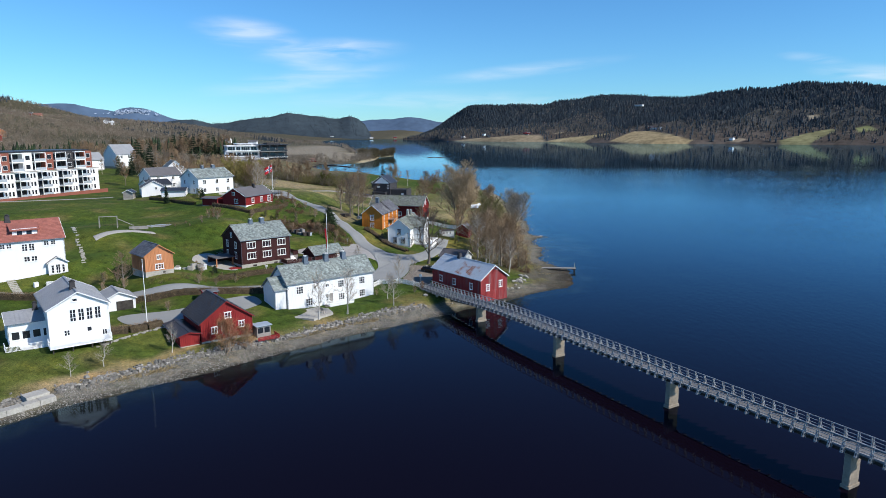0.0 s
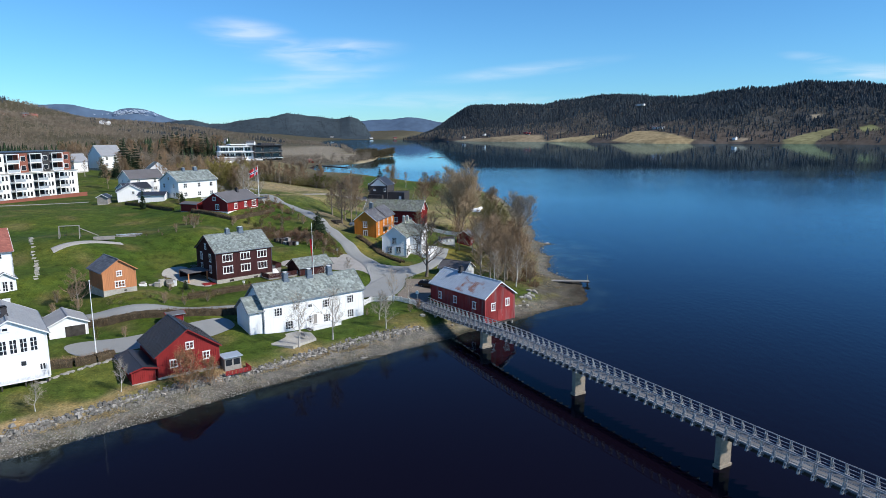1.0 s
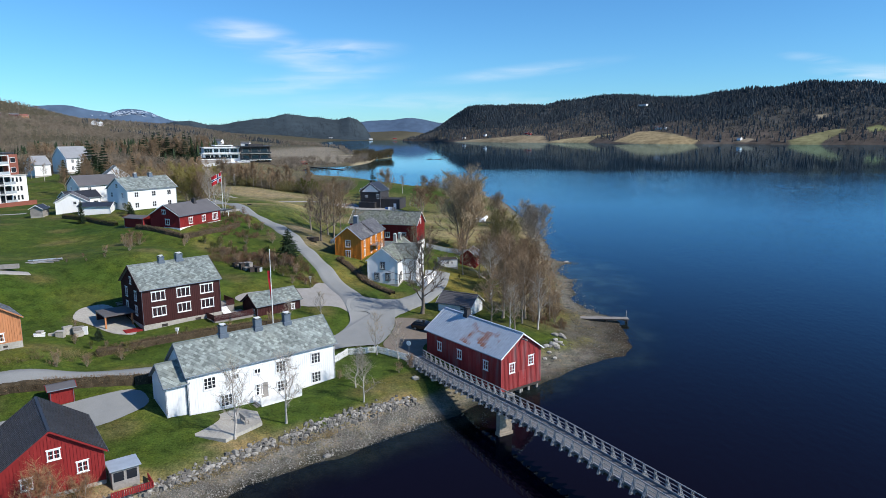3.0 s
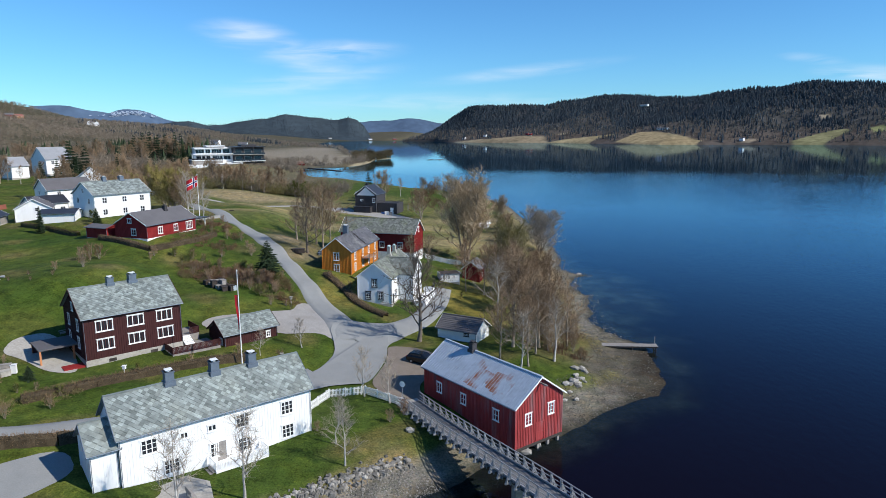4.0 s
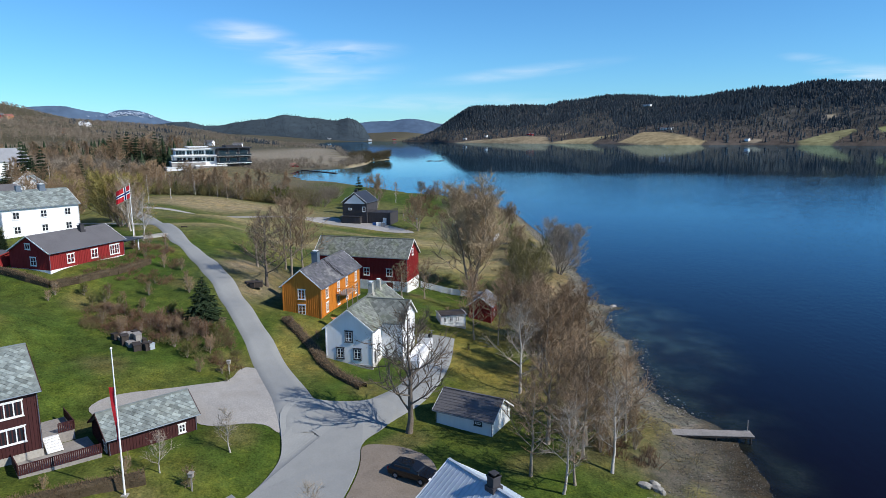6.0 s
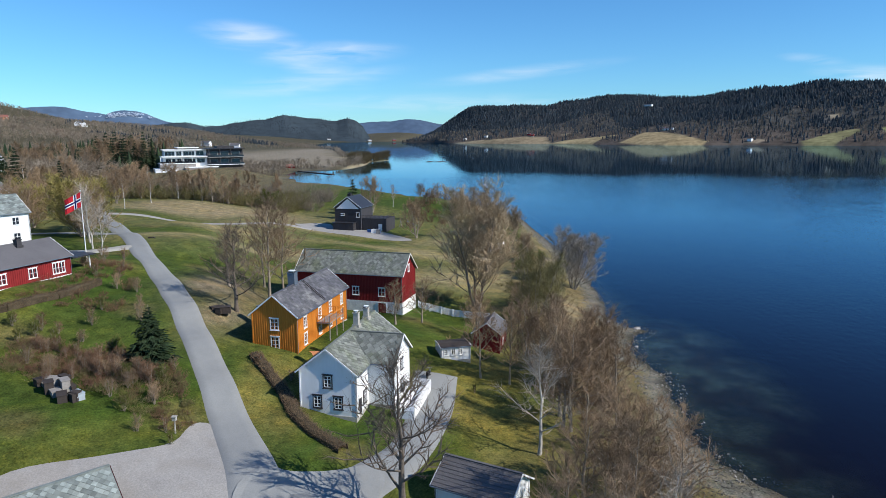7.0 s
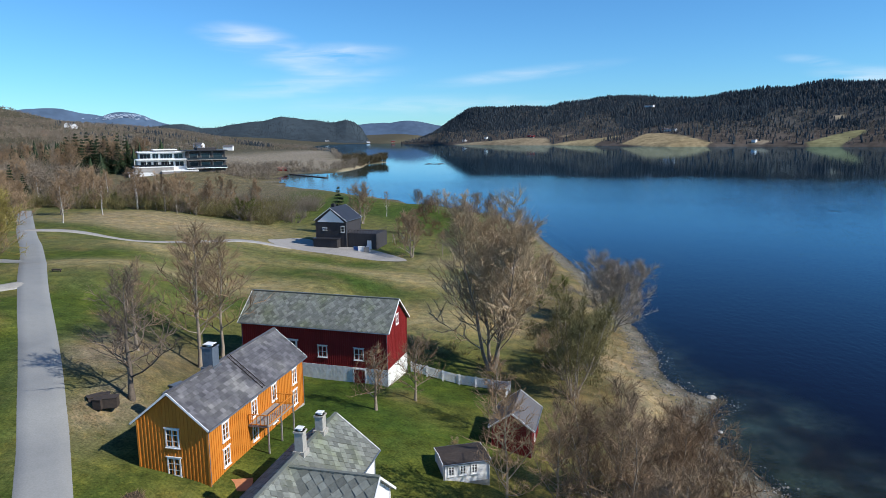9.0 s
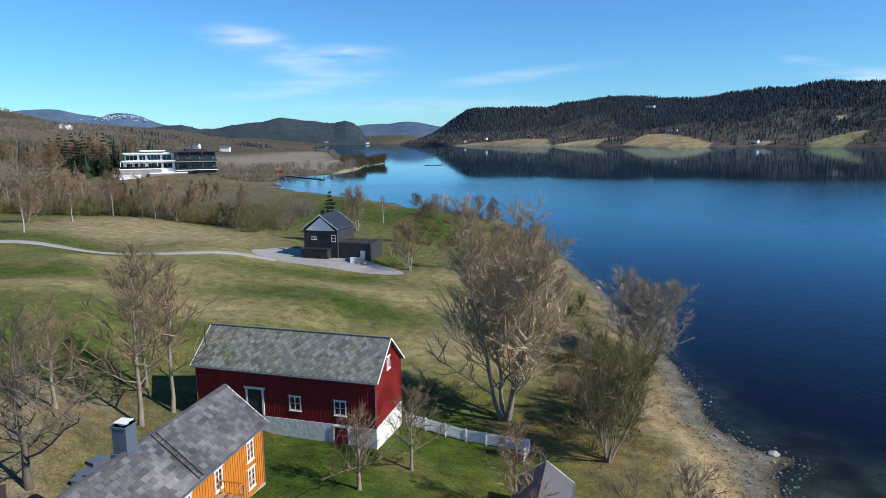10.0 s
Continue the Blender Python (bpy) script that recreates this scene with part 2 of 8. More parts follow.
def water_material():
    m = bpy.data.materials.new("fjord water")
    m.use_nodes = True
    n, l = m.node_tree.nodes, m.node_tree.links
    n.remove(n["Principled BSDF"])
    geo = n.new("ShaderNodeNewGeometry")
    mapping = n.new("ShaderNodeMapping")
    mapping.inputs["Scale"].default_value = (1.0, 0.6, 1.0)
    l.new(geo.outputs["Position"], mapping.inputs["Vector"])
    heights = []
    for scale in (0.9, 0.12):
        t = n.new("ShaderNodeTexNoise")
        t.inputs["Scale"].default_value, t.inputs["Detail"].default_value = scale, 3
        l.new(mapping.outputs[0], t.inputs["Vector"])
        heights.append(t.outputs["Fac"])
    patch = n.new("ShaderNodeTexNoise")
    patch.inputs["Scale"].default_value, patch.inputs["Detail"].default_value = 0.006, 4
    long_way = n.new("ShaderNodeMapping")
    long_way.inputs["Scale"].default_value = (0.35, 1.0, 1.0)
    l.new(geo.outputs["Position"], long_way.inputs["Vector"])
    l.new(long_way.outputs[0], patch.inputs["Vector"])
    # wind: a breeze over the middle of the fjord, calm under the far hill and in the cove beside the bridge
    split = n.new("ShaderNodeSeparateXYZ")
    l.new(geo.outputs["Position"], split.inputs[0])

    def ramp_of(value, a, b):
        r = n.new("ShaderNodeMapRange")
        r.interpolation_type = "SMOOTHSTEP"
        r.inputs["From Min"].default_value, r.inputs["From Max"].default_value = a, b
        l.new(value, r.inputs["Value"])
        return r.outputs[0]

    def sum_of(value, other, times, plus=0.0):
        r = n.new("ShaderNodeMath")
        r.operation, r.inputs[1].default_value = "MULTIPLY_ADD", times
        l.new(other, r.inputs[0])
        if value is None:
            r.inputs[2].default_value = plus
        else:
            l.new(value, r.inputs[2])
        return r.outputs[0]

    far_edge = sum_of(split.outputs["Y"], patch.outputs["Fac"], 160.0)
    breeze = ramp_of(far_edge, 800, 660)
    beside = sum_of(sum_of(split.outputs["X"], split.outputs["Y"], 0.574), patch.outputs["Fac"], 14.0)
    open_side = ramp_of(beside, 76, 98)
    wind = n.new("ShaderNodeMath")
    wind.operation = "MULTIPLY"
    l.new(breeze, wind.inputs[0])
    l.new(open_side, wind.inputs[1])
    gust = n.new("ShaderNodeMapRange")
    gust.inputs["From Min"].default_value, gust.inputs["From Max"].default_value = 0.38, 0.62
    gust.inputs["To Min"].default_value, gust.inputs["To Max"].default_value = 0.16, 0.30
    l.new(patch.outputs["Fac"], gust.inputs["Value"])
    strength = n.new("ShaderNodeMapRange")
    strength.inputs["To Min"].default_value = 0.028
    l.new(wind.outputs[0], strength.inputs["Value"])
    l.new(gust.outputs[0], strength.inputs["To Max"])
    total = n.new("ShaderNodeMath")
    total.operation = "ADD"
    l.new(heights[0], total.inputs[0])
    l.new(heights[1], total.inputs[1])
    relief = n.new("ShaderNodeBump")
    relief.inputs["Distance"].default_value = 0.3
    l.new(strength.outputs[0], relief.inputs["Strength"])
    l.new(total.outputs[0], relief.inputs["Height"])
    # the dark body of the water, its gloss growing towards a flat view
    body, gloss = n.new("ShaderNodeBsdfDiffuse"), n.new("ShaderNodeBsdfGlossy")
    body.inputs["Color"].default_value = (0.0042, 0.0026, 0.0062, 1)
    gloss.inputs["Color"].default_value, gloss.inputs["Roughness"].default_value = (0.57, 0.79, 0.95, 1), 0.04
    l.new(relief.outputs[0], gloss.inputs["Normal"])
    slant, power, share = n.new("ShaderNodeLayerWeight"), n.new("ShaderNodeMath"), n.new("ShaderNodeMath")
    slant.inputs["Blend"].default_value = 0.5
    power.operation, power.inputs[1].default_value = "POWER", 7.3
    share.operation, share.inputs[1].default_value, share.inputs[2].default_value = "MULTIPLY_ADD", 1.28, 0.012
    l.new(slant.outputs["Facing"], power.inputs[0])
    share.use_clamp = True
    l.new(power.outputs[0], share.inputs[0])
    wet = n.new("ShaderNodeMixShader")
    deep, clear = n.new("ShaderNodeMixShader"), n.new("ShaderNodeBsdfTransparent")
    clear.inputs["Color"].default_value = (0.62, 0.78, 0.82, 1)
    depth = n.new("ShaderNodeVertexColor")
    depth.layer_name = "cover"
    l.new(depth.outputs["Color"], deep.inputs["Fac"])
    l.new(clear.outputs[0], deep.inputs[1])
    l.new(body.outputs[0], deep.inputs[2])
    l.new(share.outputs[0], wet.inputs["Fac"])
    l.new(deep.outputs[0], wet.inputs[1])
    l.new(gloss.outputs[0], wet.inputs[2])
    l.new(wet.outputs[0], n["Material Output"].inputs["Surface"])
    return m


M["glass"], M["water"] = glass_material(), water_material()
# ---- the lie of the land ----
SHORE = [(-260, -60), (-110, 19), (-67, 57.5), (-54.5, 75.2), (-49.5, 81.2), (-45, 85), (-39, 90), (-33.5, 95.3), (-28.5, 100), (-25.8, 103), (-22.4, 106), (-19, 109.3), (-14.8, 113),
         (-9.7, 116.6), (-4.6, 120.6), (0, 124.5), (7, 130.9), (15, 137.8), (23.9, 145.2), (28.7, 147.8), (31, 152), (32, 160), (32.3, 167), (31.5, 170.5), (28, 176), (27.3, 183), (28.6, 190), (29.4, 197),
         (30.6, 202), (28.4, 208), (29.3, 214), (31, 220), (34.6, 222.4), (31, 226), (29.7, 231), (31.4, 240), (32.8, 250), (33.4, 272), (33.6, 300.7), (31.2, 371.5), (22, 425), (2, 438), (-11, 452),
         (-26, 492), (-40, 507), (-58, 521), (-71, 533), (-83, 552), (-105, 588), (-124, 640), (-140, 700), (-143, 752), (-128, 764), (-112, 762), (-100, 766),
         (-86, 815), (-89, 880), (-92, 930), (-72, 1016), (-57, 1075), (-64, 1084), (-84, 1050), (-108, 1000), (-128, 1040), (-160, 1200), (-235, 1620), (-340, 1900),
         (-440, 2400), (-540, 3100), (-540, 3440), (-400, 3490), (-241, 3430), (-120, 3340), (-20, 3060), (300, 5200), (-6000, 5200), (-6000, -60)]
PADS = [(-20.6, 173.5, 5.3), (-25, 181.3, 7.2), (-30.4, 190.8, 9.2), (-36.2, 200.5, 11.1), (-40, 206.6, 12.0), (-43, 151, 5.2), (-40, 144, 4.5), (-33.5, 152.8, 4.5), (-36, 158, 5.1), (-46, 162, 8.2), (-29, 158, 4.2), (-24, 129.5, 1.5),
        (-19, 199, 6.8), (-24, 195, 7.3), (-11, 184, 4.5), (-7, 176, 3.6), (-15, 221, 4.5), (-60, 200, 13.7), (-81, 225, 14.6), (-38, 108, 1.9), (-61, 104, 2.6), (-57, 116, 3.1), (-50, 110, 2.9), (3, 165, 2.2), (-28, 315, 5.1),
        (-81, 153, 12.7), (-59, 171, 12.3), (-55, 129, 6.9), (-80, 140, 8.5), (-45, 134, 4.3), (-70, 122, 4.6), (-144, 280, 10.3), (-110, 190, 13.3), (-130, 530, 17.0), (-56, 239, 13.7), (-180, 409, 13.9), (-30, 333, 5.8),
        (-8, 296, 3.7), (6, 219, 2.9), (-4, 163, 2.4), (-12, 152, 2.2), (-15, 143, 1.8), (-2, 150, 1.8), (-31, 181, 9.1), (-36, 198, 11.1), (-20, 172, 4.2), (-30, 168, 5.9), (-36, 171, 7.7), (-54, 211, 13.8), (12, 180, 2.2),
        (15, 200, 2.0), (17, 240, 2.3), (18, 280, 2.2), (15, 350, 2.3), (-60, 300, 9.2), (-30, 260, 7.0), (-8, 250, 4.1), (-95, 290, 12.8), (-105, 335, 11.9), (-150, 370, 11.2), (-70, 265, 12.6), (-60, 380, 7.1), (-90, 450, 8.6),
        (-200, 600, 16.4), (-250, 250, 14.1), (-250, 100, 14.2), (-150, 60, 8.5), (-300, 800, 24.9), (-450, 1300, 37.2), (-700, 800, 69.9), (-700, 300, 58.7), (-1100, 1640, 128.6), (-900, 1640, 66.6), (-650, 1640, 50.6),
        (-420, 1640, 36.6), (-1500, 300, 148.7), (-900, 1900, 61.7), (-700, 2800, 39.9), (-2200, 2200, 144.4), (-180, 362, 17), (-175, 345, 15), (-20, 216, 5.4), (-350, 3800, 22), (-120, 3800, 26), (-600, 3600, 40), (0, 4600, 60)]


def smooth(a, b, x):
    k = np.clip((x - a) / (b - a), 0, 1)
    return k * k * (3 - 2 * k)


def shore_distance(x, y):
    """Metres from the waterline, more than 0 on land."""
    best, inside = np.full(x.shape, 1e18), np.zeros(x.shape, bool)
    for (ax, ay), (bx, by) in zip(SHORE, SHORE[1:] + SHORE[:1]):
        dx, dy = bx - ax, by - ay
        k = np.clip(((x - ax) * dx + (y - ay) * dy) / (dx * dx + dy * dy), 0, 1)
        best = np.minimum(best, (x - ax - k * dx) ** 2 + (y - ay - k * dy) ** 2)
        if dy:
            inside ^= ((ay > y) != (by > y)) & (x < ax + (y - ay) * dx / dy)
    return np.where(inside, 1, -1) * np.sqrt(best)


def wobble(x, y, size):
    return (np.sin(x / size + 1.3 * np.sin(y / size * 0.7)) + np.sin(y / size * 1.27 + 0.8 + 1.1 * np.sin(x / size * 0.61))) / 2


def land(x, y):
    """Height of the ground."""
    x, y = np.asarray(x, float), np.asarray(y, float)
    sd = shore_distance(x, y) + 0.5 * wobble(x, y, 2.1) + 0.35 * wobble(x + 40, y - 9, 0.9)
    top, total = np.zeros(x.shape), np.zeros(x.shape)
    for px, py, pz in PADS:
        d2 = (x - px) ** 2 + (y - py) ** 2
        w = 1 / (d2 + 12 + 0.0002 * (px * px + py * py)) ** 1.8
        top, total = top + w * pz, total + w
    inland = top / total
    inland = inland + np.clip(sd / 400, 0, 1) * 6 * wobble(x, y, 130)
    bank = 0.12 * np.clip(sd, 0, 5) + 0.9 * smooth(4.5, 7.5, sd) + 0.05 * np.clip(sd - 7, 0, 30)
    spit = np.exp(-(((x - 27) / 9) ** 2 + ((y - 157) / 10) ** 2))
    bank = bank * (1 - 0.75 * spit)
    z = bank + (inland - bank) * smooth(6, 20 + np.clip((y - 380) * 0.4, 0, 190) + np.clip((y - 650) * 0.6, 0, 300), sd) * (1 - spit)
    return np.where(sd > 0, z, np.maximum((0.085 - 0.064 * np.exp(-((x - 39) / 21) ** 2 - ((y - 203) / 38) ** 2)) * sd, -7) - 0.02)


# ---- building blocks ----
def link(name, me, mat, parent=None, label=""):
    ob = new(name, me)
    if mat is not None and not me.materials:
        me.materials.append(mat)
    ob.parent = parent
    return tagged(ob, label)


def part(name, bm, mat, parent, label=""):
    """One mesh under a thing or under a part."""
    me = bpy.data.meshes.new(name)
    bm.normal_update()
    bm.to_mesh(me)
    bm.free()
    return link(name, me, mat, parent, label)


def raw(name, verts, faces, mat, parent=None, label="", shade=False):
    me = bpy.data.meshes.new(name)
    me.from_pydata(verts, [], faces)
    if shade:
        me.shade_smooth()
    me.update()
    return link(name, me, mat, parent, label)


def empty(name, m, label, category, group=""):
    ob = new(name)
    ob.matrix_basis = m
    return tagged(ob, label, category, group)


def box(bm, x0, x1, y0, y1, z0, z1, m=None):
    vs = [bm.verts.new((x, y, z)) for z in (z0, z1) for x, y in ((x0, y0), (x1, y0), (x1, y1), (x0, y1))]
    if m is not None:
        bmesh.ops.transform(bm, matrix=m, verts=vs)
    for f in ((3, 2, 1, 0), (4, 5, 6, 7), (0, 1, 5, 4), (1, 2, 6, 5), (2, 3, 7, 6), (3, 0, 4, 7)):
        bm.faces.new([vs[i] for i in f])
    return vs


def boxes(*rows):
    bm = bmesh.new()
    for r in rows:
        box(bm, *r)
    return bm


def beam(bm, a, b, w, h=None):
    """A squared bar from a to b."""
    a, b = Vector(a), Vector(b)
    m = (b - a).to_track_quat("Z", "Y").to_matrix().to_4x4()
    h = h or w
    box(bm, -w / 2, w / 2, -h / 2, h / 2, 0, (b - a).length, Matrix.Translation(a) @ m)


def tube(bm, a, b, r0, r1, sides=8):
    a, b = Vector(a), Vector(b)
    m = Matrix.Translation(a) @ (b - a).to_track_quat("Z", "Y").to_matrix().to_4x4()
    ln = (b - a).length
    rings = [[bm.verts.new(m @ Vector((r * math.cos(6.2832 * i / sides), r * math.sin(6.2832 * i / sides), z))) for i in range(sides)] for r, z in ((r0, 0), (r1, ln))]
    for i in range(sides):
        bm.faces.new((rings[0][i], rings[0][(i + 1) % sides], rings[1][(i + 1) % sides], rings[1][i]))
    bm.faces.new(rings[1])
    bm.faces.new(rings[0][::-1])


def window_part(house, m, w, h, cols, rows, frame_mat, n=1):
    """A casement window at the pose m: x to the right along the wall, z up, y into the wall; origin at its lower middle."""
    bm = bmesh.new()
    t = 0.11
    loops = []
    for y in (-0.07, 0.0):
        for k in (0, t):
            loops.append([bm.verts.new(p) for p in ((-w / 2 + k, y, k), (w / 2 - k, y, k), (w / 2 - k, y, h - k), (-w / 2 + k, y, h - k))])
    for a, b in ((0, 1), (1, 3), (3, 2), (2, 0)):
        for i in range(4):
            bm.faces.new((loops[a][i], loops[a][(i + 1) % 4], loops[b][(i + 1) % 4], loops[b][i]))
    bmesh.ops.recalc_face_normals(bm, faces=bm.faces)
    win = part("window", bm, frame_mat, house)
    win.matrix_basis = m
    part("head_board", boxes((-w / 2 - 0.08, w / 2 + 0.08, -0.11, 0.0, h + 0.002, h + 0.08)), frame_mat, win)
    part("sill", boxes((-w / 2 - 0.06, w / 2 + 0.06, -0.12, 0.0, -0.06, -0.002)), frame_mat, win)
    bm = bmesh.new()
    if frame_mat is M["charcoal"]:
        for x0, x1, z0, z1 in ((-w / 2 + t, w / 2 - t, t, t + 0.07), (-w / 2 + t, w / 2 - t, h - t - 0.07, h - t), (-w / 2 + t, -w / 2 + t + 0.07, t, h - t), (w / 2 - t - 0.07, w / 2 - t, t, h - t)):
            box(bm, x0, x1, -0.05, -0.004, z0, z1)
    for i in range(1, cols):
        x = -w / 2 + w * i / cols
        box(bm, x - 0.045, x + 0.045, -0.055, -0.002, t, h - t)
    for i in range(1, rows):
        z = h * i / rows
        box(bm, -w / 2 + t, w / 2 - t, -0.045, -0.005, z - 0.025, z + 0.025)
    if cols * rows > 1:
        part("sash", bm, M["white trim"], win)
    else:
        bm.free()
    pane = part("pane", boxes((-w / 2 + 0.03, w / 2 - 0.03, -0.025, -0.003, 0.03, h - 0.03)), M["glass"], win)
    return win


def face_pose(face, L, W, s, z):
    """Pose on a wall (u0, u1: gables; v0, v1: long walls), s metres from its left corner seen from outside."""
    if face == "v0":
        return pose(s, 0, z, 0, 0, 0)
    if face == "v1":
        return pose(L - s, W, z, 0, 0, 180)
    if face == "u0":
        return pose(0, W - s, z, 0, 0, -90)
    return pose(L, s, z, 0, 0, 90)


def roof_frame(L, W, he, hr, side):
    """The slope's matrix: x along the ridge, y up the slope, z out of it; origin at the eave's corner."""
    run = math.hypot(W / 2, hr - he)
    a = math.atan2(hr - he, W / 2)
    m = pose(0, 0, he, math.degrees(a), 0, 0)
    return (m if side == 0 else pose(L, W, 0, 0, 0, 180) @ m), run


def slates(bm, m, x0, x1, y0, y1, size, rng, thick=0.03):
    """Diamond slates over a rectangle of a slope."""
    d = size * 0.7071
    row = 0
    y = y0 + d * 0.8
    while y < y1 - d * 0.4:
        x = x0 + d * (1.0 if row % 2 else 1.9) + d * rng.uniform(-0.12, 0.12)
        while x < x1 - d * 0.5:
            k = d * rng.uniform(0.86, 1.06)
            up, lo = 0.012 + rng.uniform(0, 0.01), 0.02 + thick * rng.uniform(0.5, 1.4)
            c = [(x, y - k, lo), (x + k, y, (up + lo) / 2), (x, y + k, up), (x - k, y, (up + lo) / 2)]
            top = [bm.verts.new(m @ Vector(p)) for p in c]
            low = [bm.verts.new(m @ Vector((p[0], p[1], 0.0))) for p in c]
            bm.faces.new(top)
            for i in (0, 3):
                bm.faces.new((low[i], low[(i + 1) % 4], top[(i + 1) % 4], top[i]))
            x += 2 * d
        y += d
        row += 1


def courses(bm, m, x0, x1, y0, y1, w, h, rng, thick=0.03):
    """Rectangular slates or tiles in courses over a slope."""
    y, row = y0, 0
    while y < y1 - 0.05:
        x = x0 - (w / 2 if row % 2 else 0)
        while x < x1 - 0.05:
            a, b = max(x0, x + 0.01), min(x1, x + w * rng.uniform(0.9, 1.0))
            if b - a > 0.08:
                t = thick * rng.uniform(0.6, 1.4)
                top = [bm.verts.new(m @ Vector(p)) for p in ((a, y, 0.015 + t), (b, y, 0.015 + t), (b, min(y1, y + h), 0.012), (a, min(y1, y + h), 0.012))]
                low = [bm.verts.new(m @ Vector(p)) for p in ((a, y, 0), (b, y, 0))]
                bm.faces.new(top)
                bm.faces.new((low[0], low[1], top[1], top[0]))
            x += w
        y += h
        row += 1


def ribs(bm, m, x0, x1, y0, y1, step, w=0.035, h=0.035):
    x = x0 + step / 2
    while x < x1:
        box(bm, x - w / 2, x + w / 2, y0, y1, 0, h, m)
        x += step


HOUSE_COUNT = [0]


def house(x, y, z, yaw, L, W, he, hr, wall, roof, label, category="house", name="house", over=0.35, plinth=0.5, plinth_mat="concrete", style="diamond", tile=0.42,
          trim="white trim", windows=(), frame_mat="white trim", chimneys=(), boards=0.28, sink=1.5, wall_label="", chimney_mat="lead"):
    """A gabled house. Origin at the corner of its roof plan, ridge along +x of its own frame; he and hr: eave and ridge over the base."""
    HOUSE_COUNT[0] += 1
    rng = random.Random(HOUSE_COUNT[0])
    if W < 0:
        x, y, W = x - W * math.sin(radians(yaw)), y + W * math.cos(radians(yaw)), -W
    ob = empty(name, pose(x, y, z, 0, 0, yaw), label, category)
    a, b, c, d = over, L - over, over, W - over
    slope = (hr - he) / (W / 2)
    wall_top = he + slope * over - 0.16
    peak = hr - 0.16
    # walls
    bm = bmesh.new()
    base = [bm.verts.new(p) for p in ((a, c, plinth), (b, c, plinth), (b, d, plinth), (a, d, plinth))]
    top = [bm.verts.new(p) for p in ((a, c, wall_top), (b, c, wall_top), (b, d, wall_top), (a, d, wall_top))]
    r0, r1 = bm.verts.new((a, W / 2, peak)), bm.verts.new((b, W / 2, peak))
    bm.faces.new((base[0], base[1], top[1], top[0]))
    bm.faces.new((base[2], base[3], top[3], top[2]))
    bm.faces.new((base[3], base[0], top[0], r0, top[3]))
    bm.faces.new((base[1], base[2], top[2], r1, top[1]))
    bm.faces.new(base[::-1])
    bm.faces.new((top[0], top[1], r1, r0))
    bm.faces.new((top[2], top[3], r0, r1))
    part("wall", bm, M[wall], ob, wall_label)
    # upright cover boards
    if boards:
        bw, bt = (0.03, 0.016) if wall == "white" else (0.045, 0.04)
        bm = bmesh.new()
        k = a + boards / 2
        while k < b:
            for yy in (c - bt, d - 0.005):
                box(bm, k - bw, k + bw, yy, yy + bt + 0.005, plinth, wall_top)
            k += boards
        k = c + boards / 2
        while k < d:
            zt = wall_top + (peak - wall_top) * (1 - abs(k - W / 2) / (W / 2 - over))
            for xx in (a - bt, b - 0.005):
                box(bm, xx, xx + bt + 0.005, k - bw, k + bw, plinth, zt - 0.05)
            k += boards
        tagged(part("cladding", bm, M[wall], ob), kind="stuff")
    if trim:
        for xx in (a, b):
            for yy in (c, d):
                part("corner_board", boxes((xx - 0.07, xx + 0.07, yy - 0.07, yy + 0.07, plinth, wall_top)), M[wall], ob)
    part("plinth", boxes((a - 0.06, b + 0.06, c - 0.06, d + 0.06, -sink, plinth + 0.02)), M[plinth_mat], ob)
    # roof
    bm = bmesh.new()
    t = 0.14
    sec = [(0, he), (W / 2, hr), (W, he), (W, he - t), (W / 2, hr - t), (0, he - t)]
    ends = [[bm.verts.new((xx, p[0], p[1])) for p in sec] for xx in (0, L)]
    for i in range(6):
        j = (i + 1) % 6
        bm.faces.new((ends[0][i], ends[0][j], ends[1][j], ends[1][i]))
    for e, flip in ((ends[0], True), (ends[1], False)):
        for q in ((0, 1, 4, 5), (1, 2, 3, 4)):
            f = [e[i] for i in q]
            bm.faces.new(f if flip else f[::-1])
    bmesh.ops.recalc_face_normals(bm, faces=bm.faces)
    rf = part("roof", bm, M[roof], ob)
    if style:
        bm = bmesh.new()
        for side in (0, 1):
            m, run = roof_frame(L, W, he, hr, side)
            if style == "diamond":
                slates(bm, m, 0.02, L - 0.02, 0.0, run, tile, rng)
            elif style == "course":
                courses(bm, m, 0.0, L, 0.0, run, tile * 1.1, tile * 0.8, rng)
            elif style == "pantile":
                courses(bm, m, 0.0, L, 0.0, run, 1.2, 0.4, rng, 0.05)
                ribs(bm, m, 0, L, 0.0, run - 0.05, tile, 0.13, 0.10)
            else:
                ribs(bm, m, 0, L, 0.0, run - 0.05, tile)
        tagged(part("roofing", bm, M[roof], rf), kind="stuff")
        part("ridge_cap", boxes((0, L, W / 2 - 0.13, W / 2 + 0.13, hr - 0.03, hr + 0.06)), M[roof], rf)
    if trim:
        for xx in (-0.04, L):
            bm = bmesh.new()
            for yy, q in ((0, W / 2), (W, W / 2)):
                beam(bm, (xx + 0.02, yy, he - 0.06), (xx + 0.02, q, hr - 0.06), 0.06, 0.15)
            part("bargeboard", bm, M[trim], ob)
    bm = bmesh.new()
    for yy in (-0.06, W + 0.06):
        tube(bm, (0, yy, he - 0.08), (L, yy, he - 0.08), 0.06, 0.06, 6)
    for xx in (a, b):
        tube(bm, (xx, c - 0.07, plinth), (xx, c - 0.07, he - 0.1), 0.035, 0.035, 6)
    part("gutter", bm, M["lead"], ob)
    iL, iW = b - a, d - c
    inner = pose(a, c, 0)
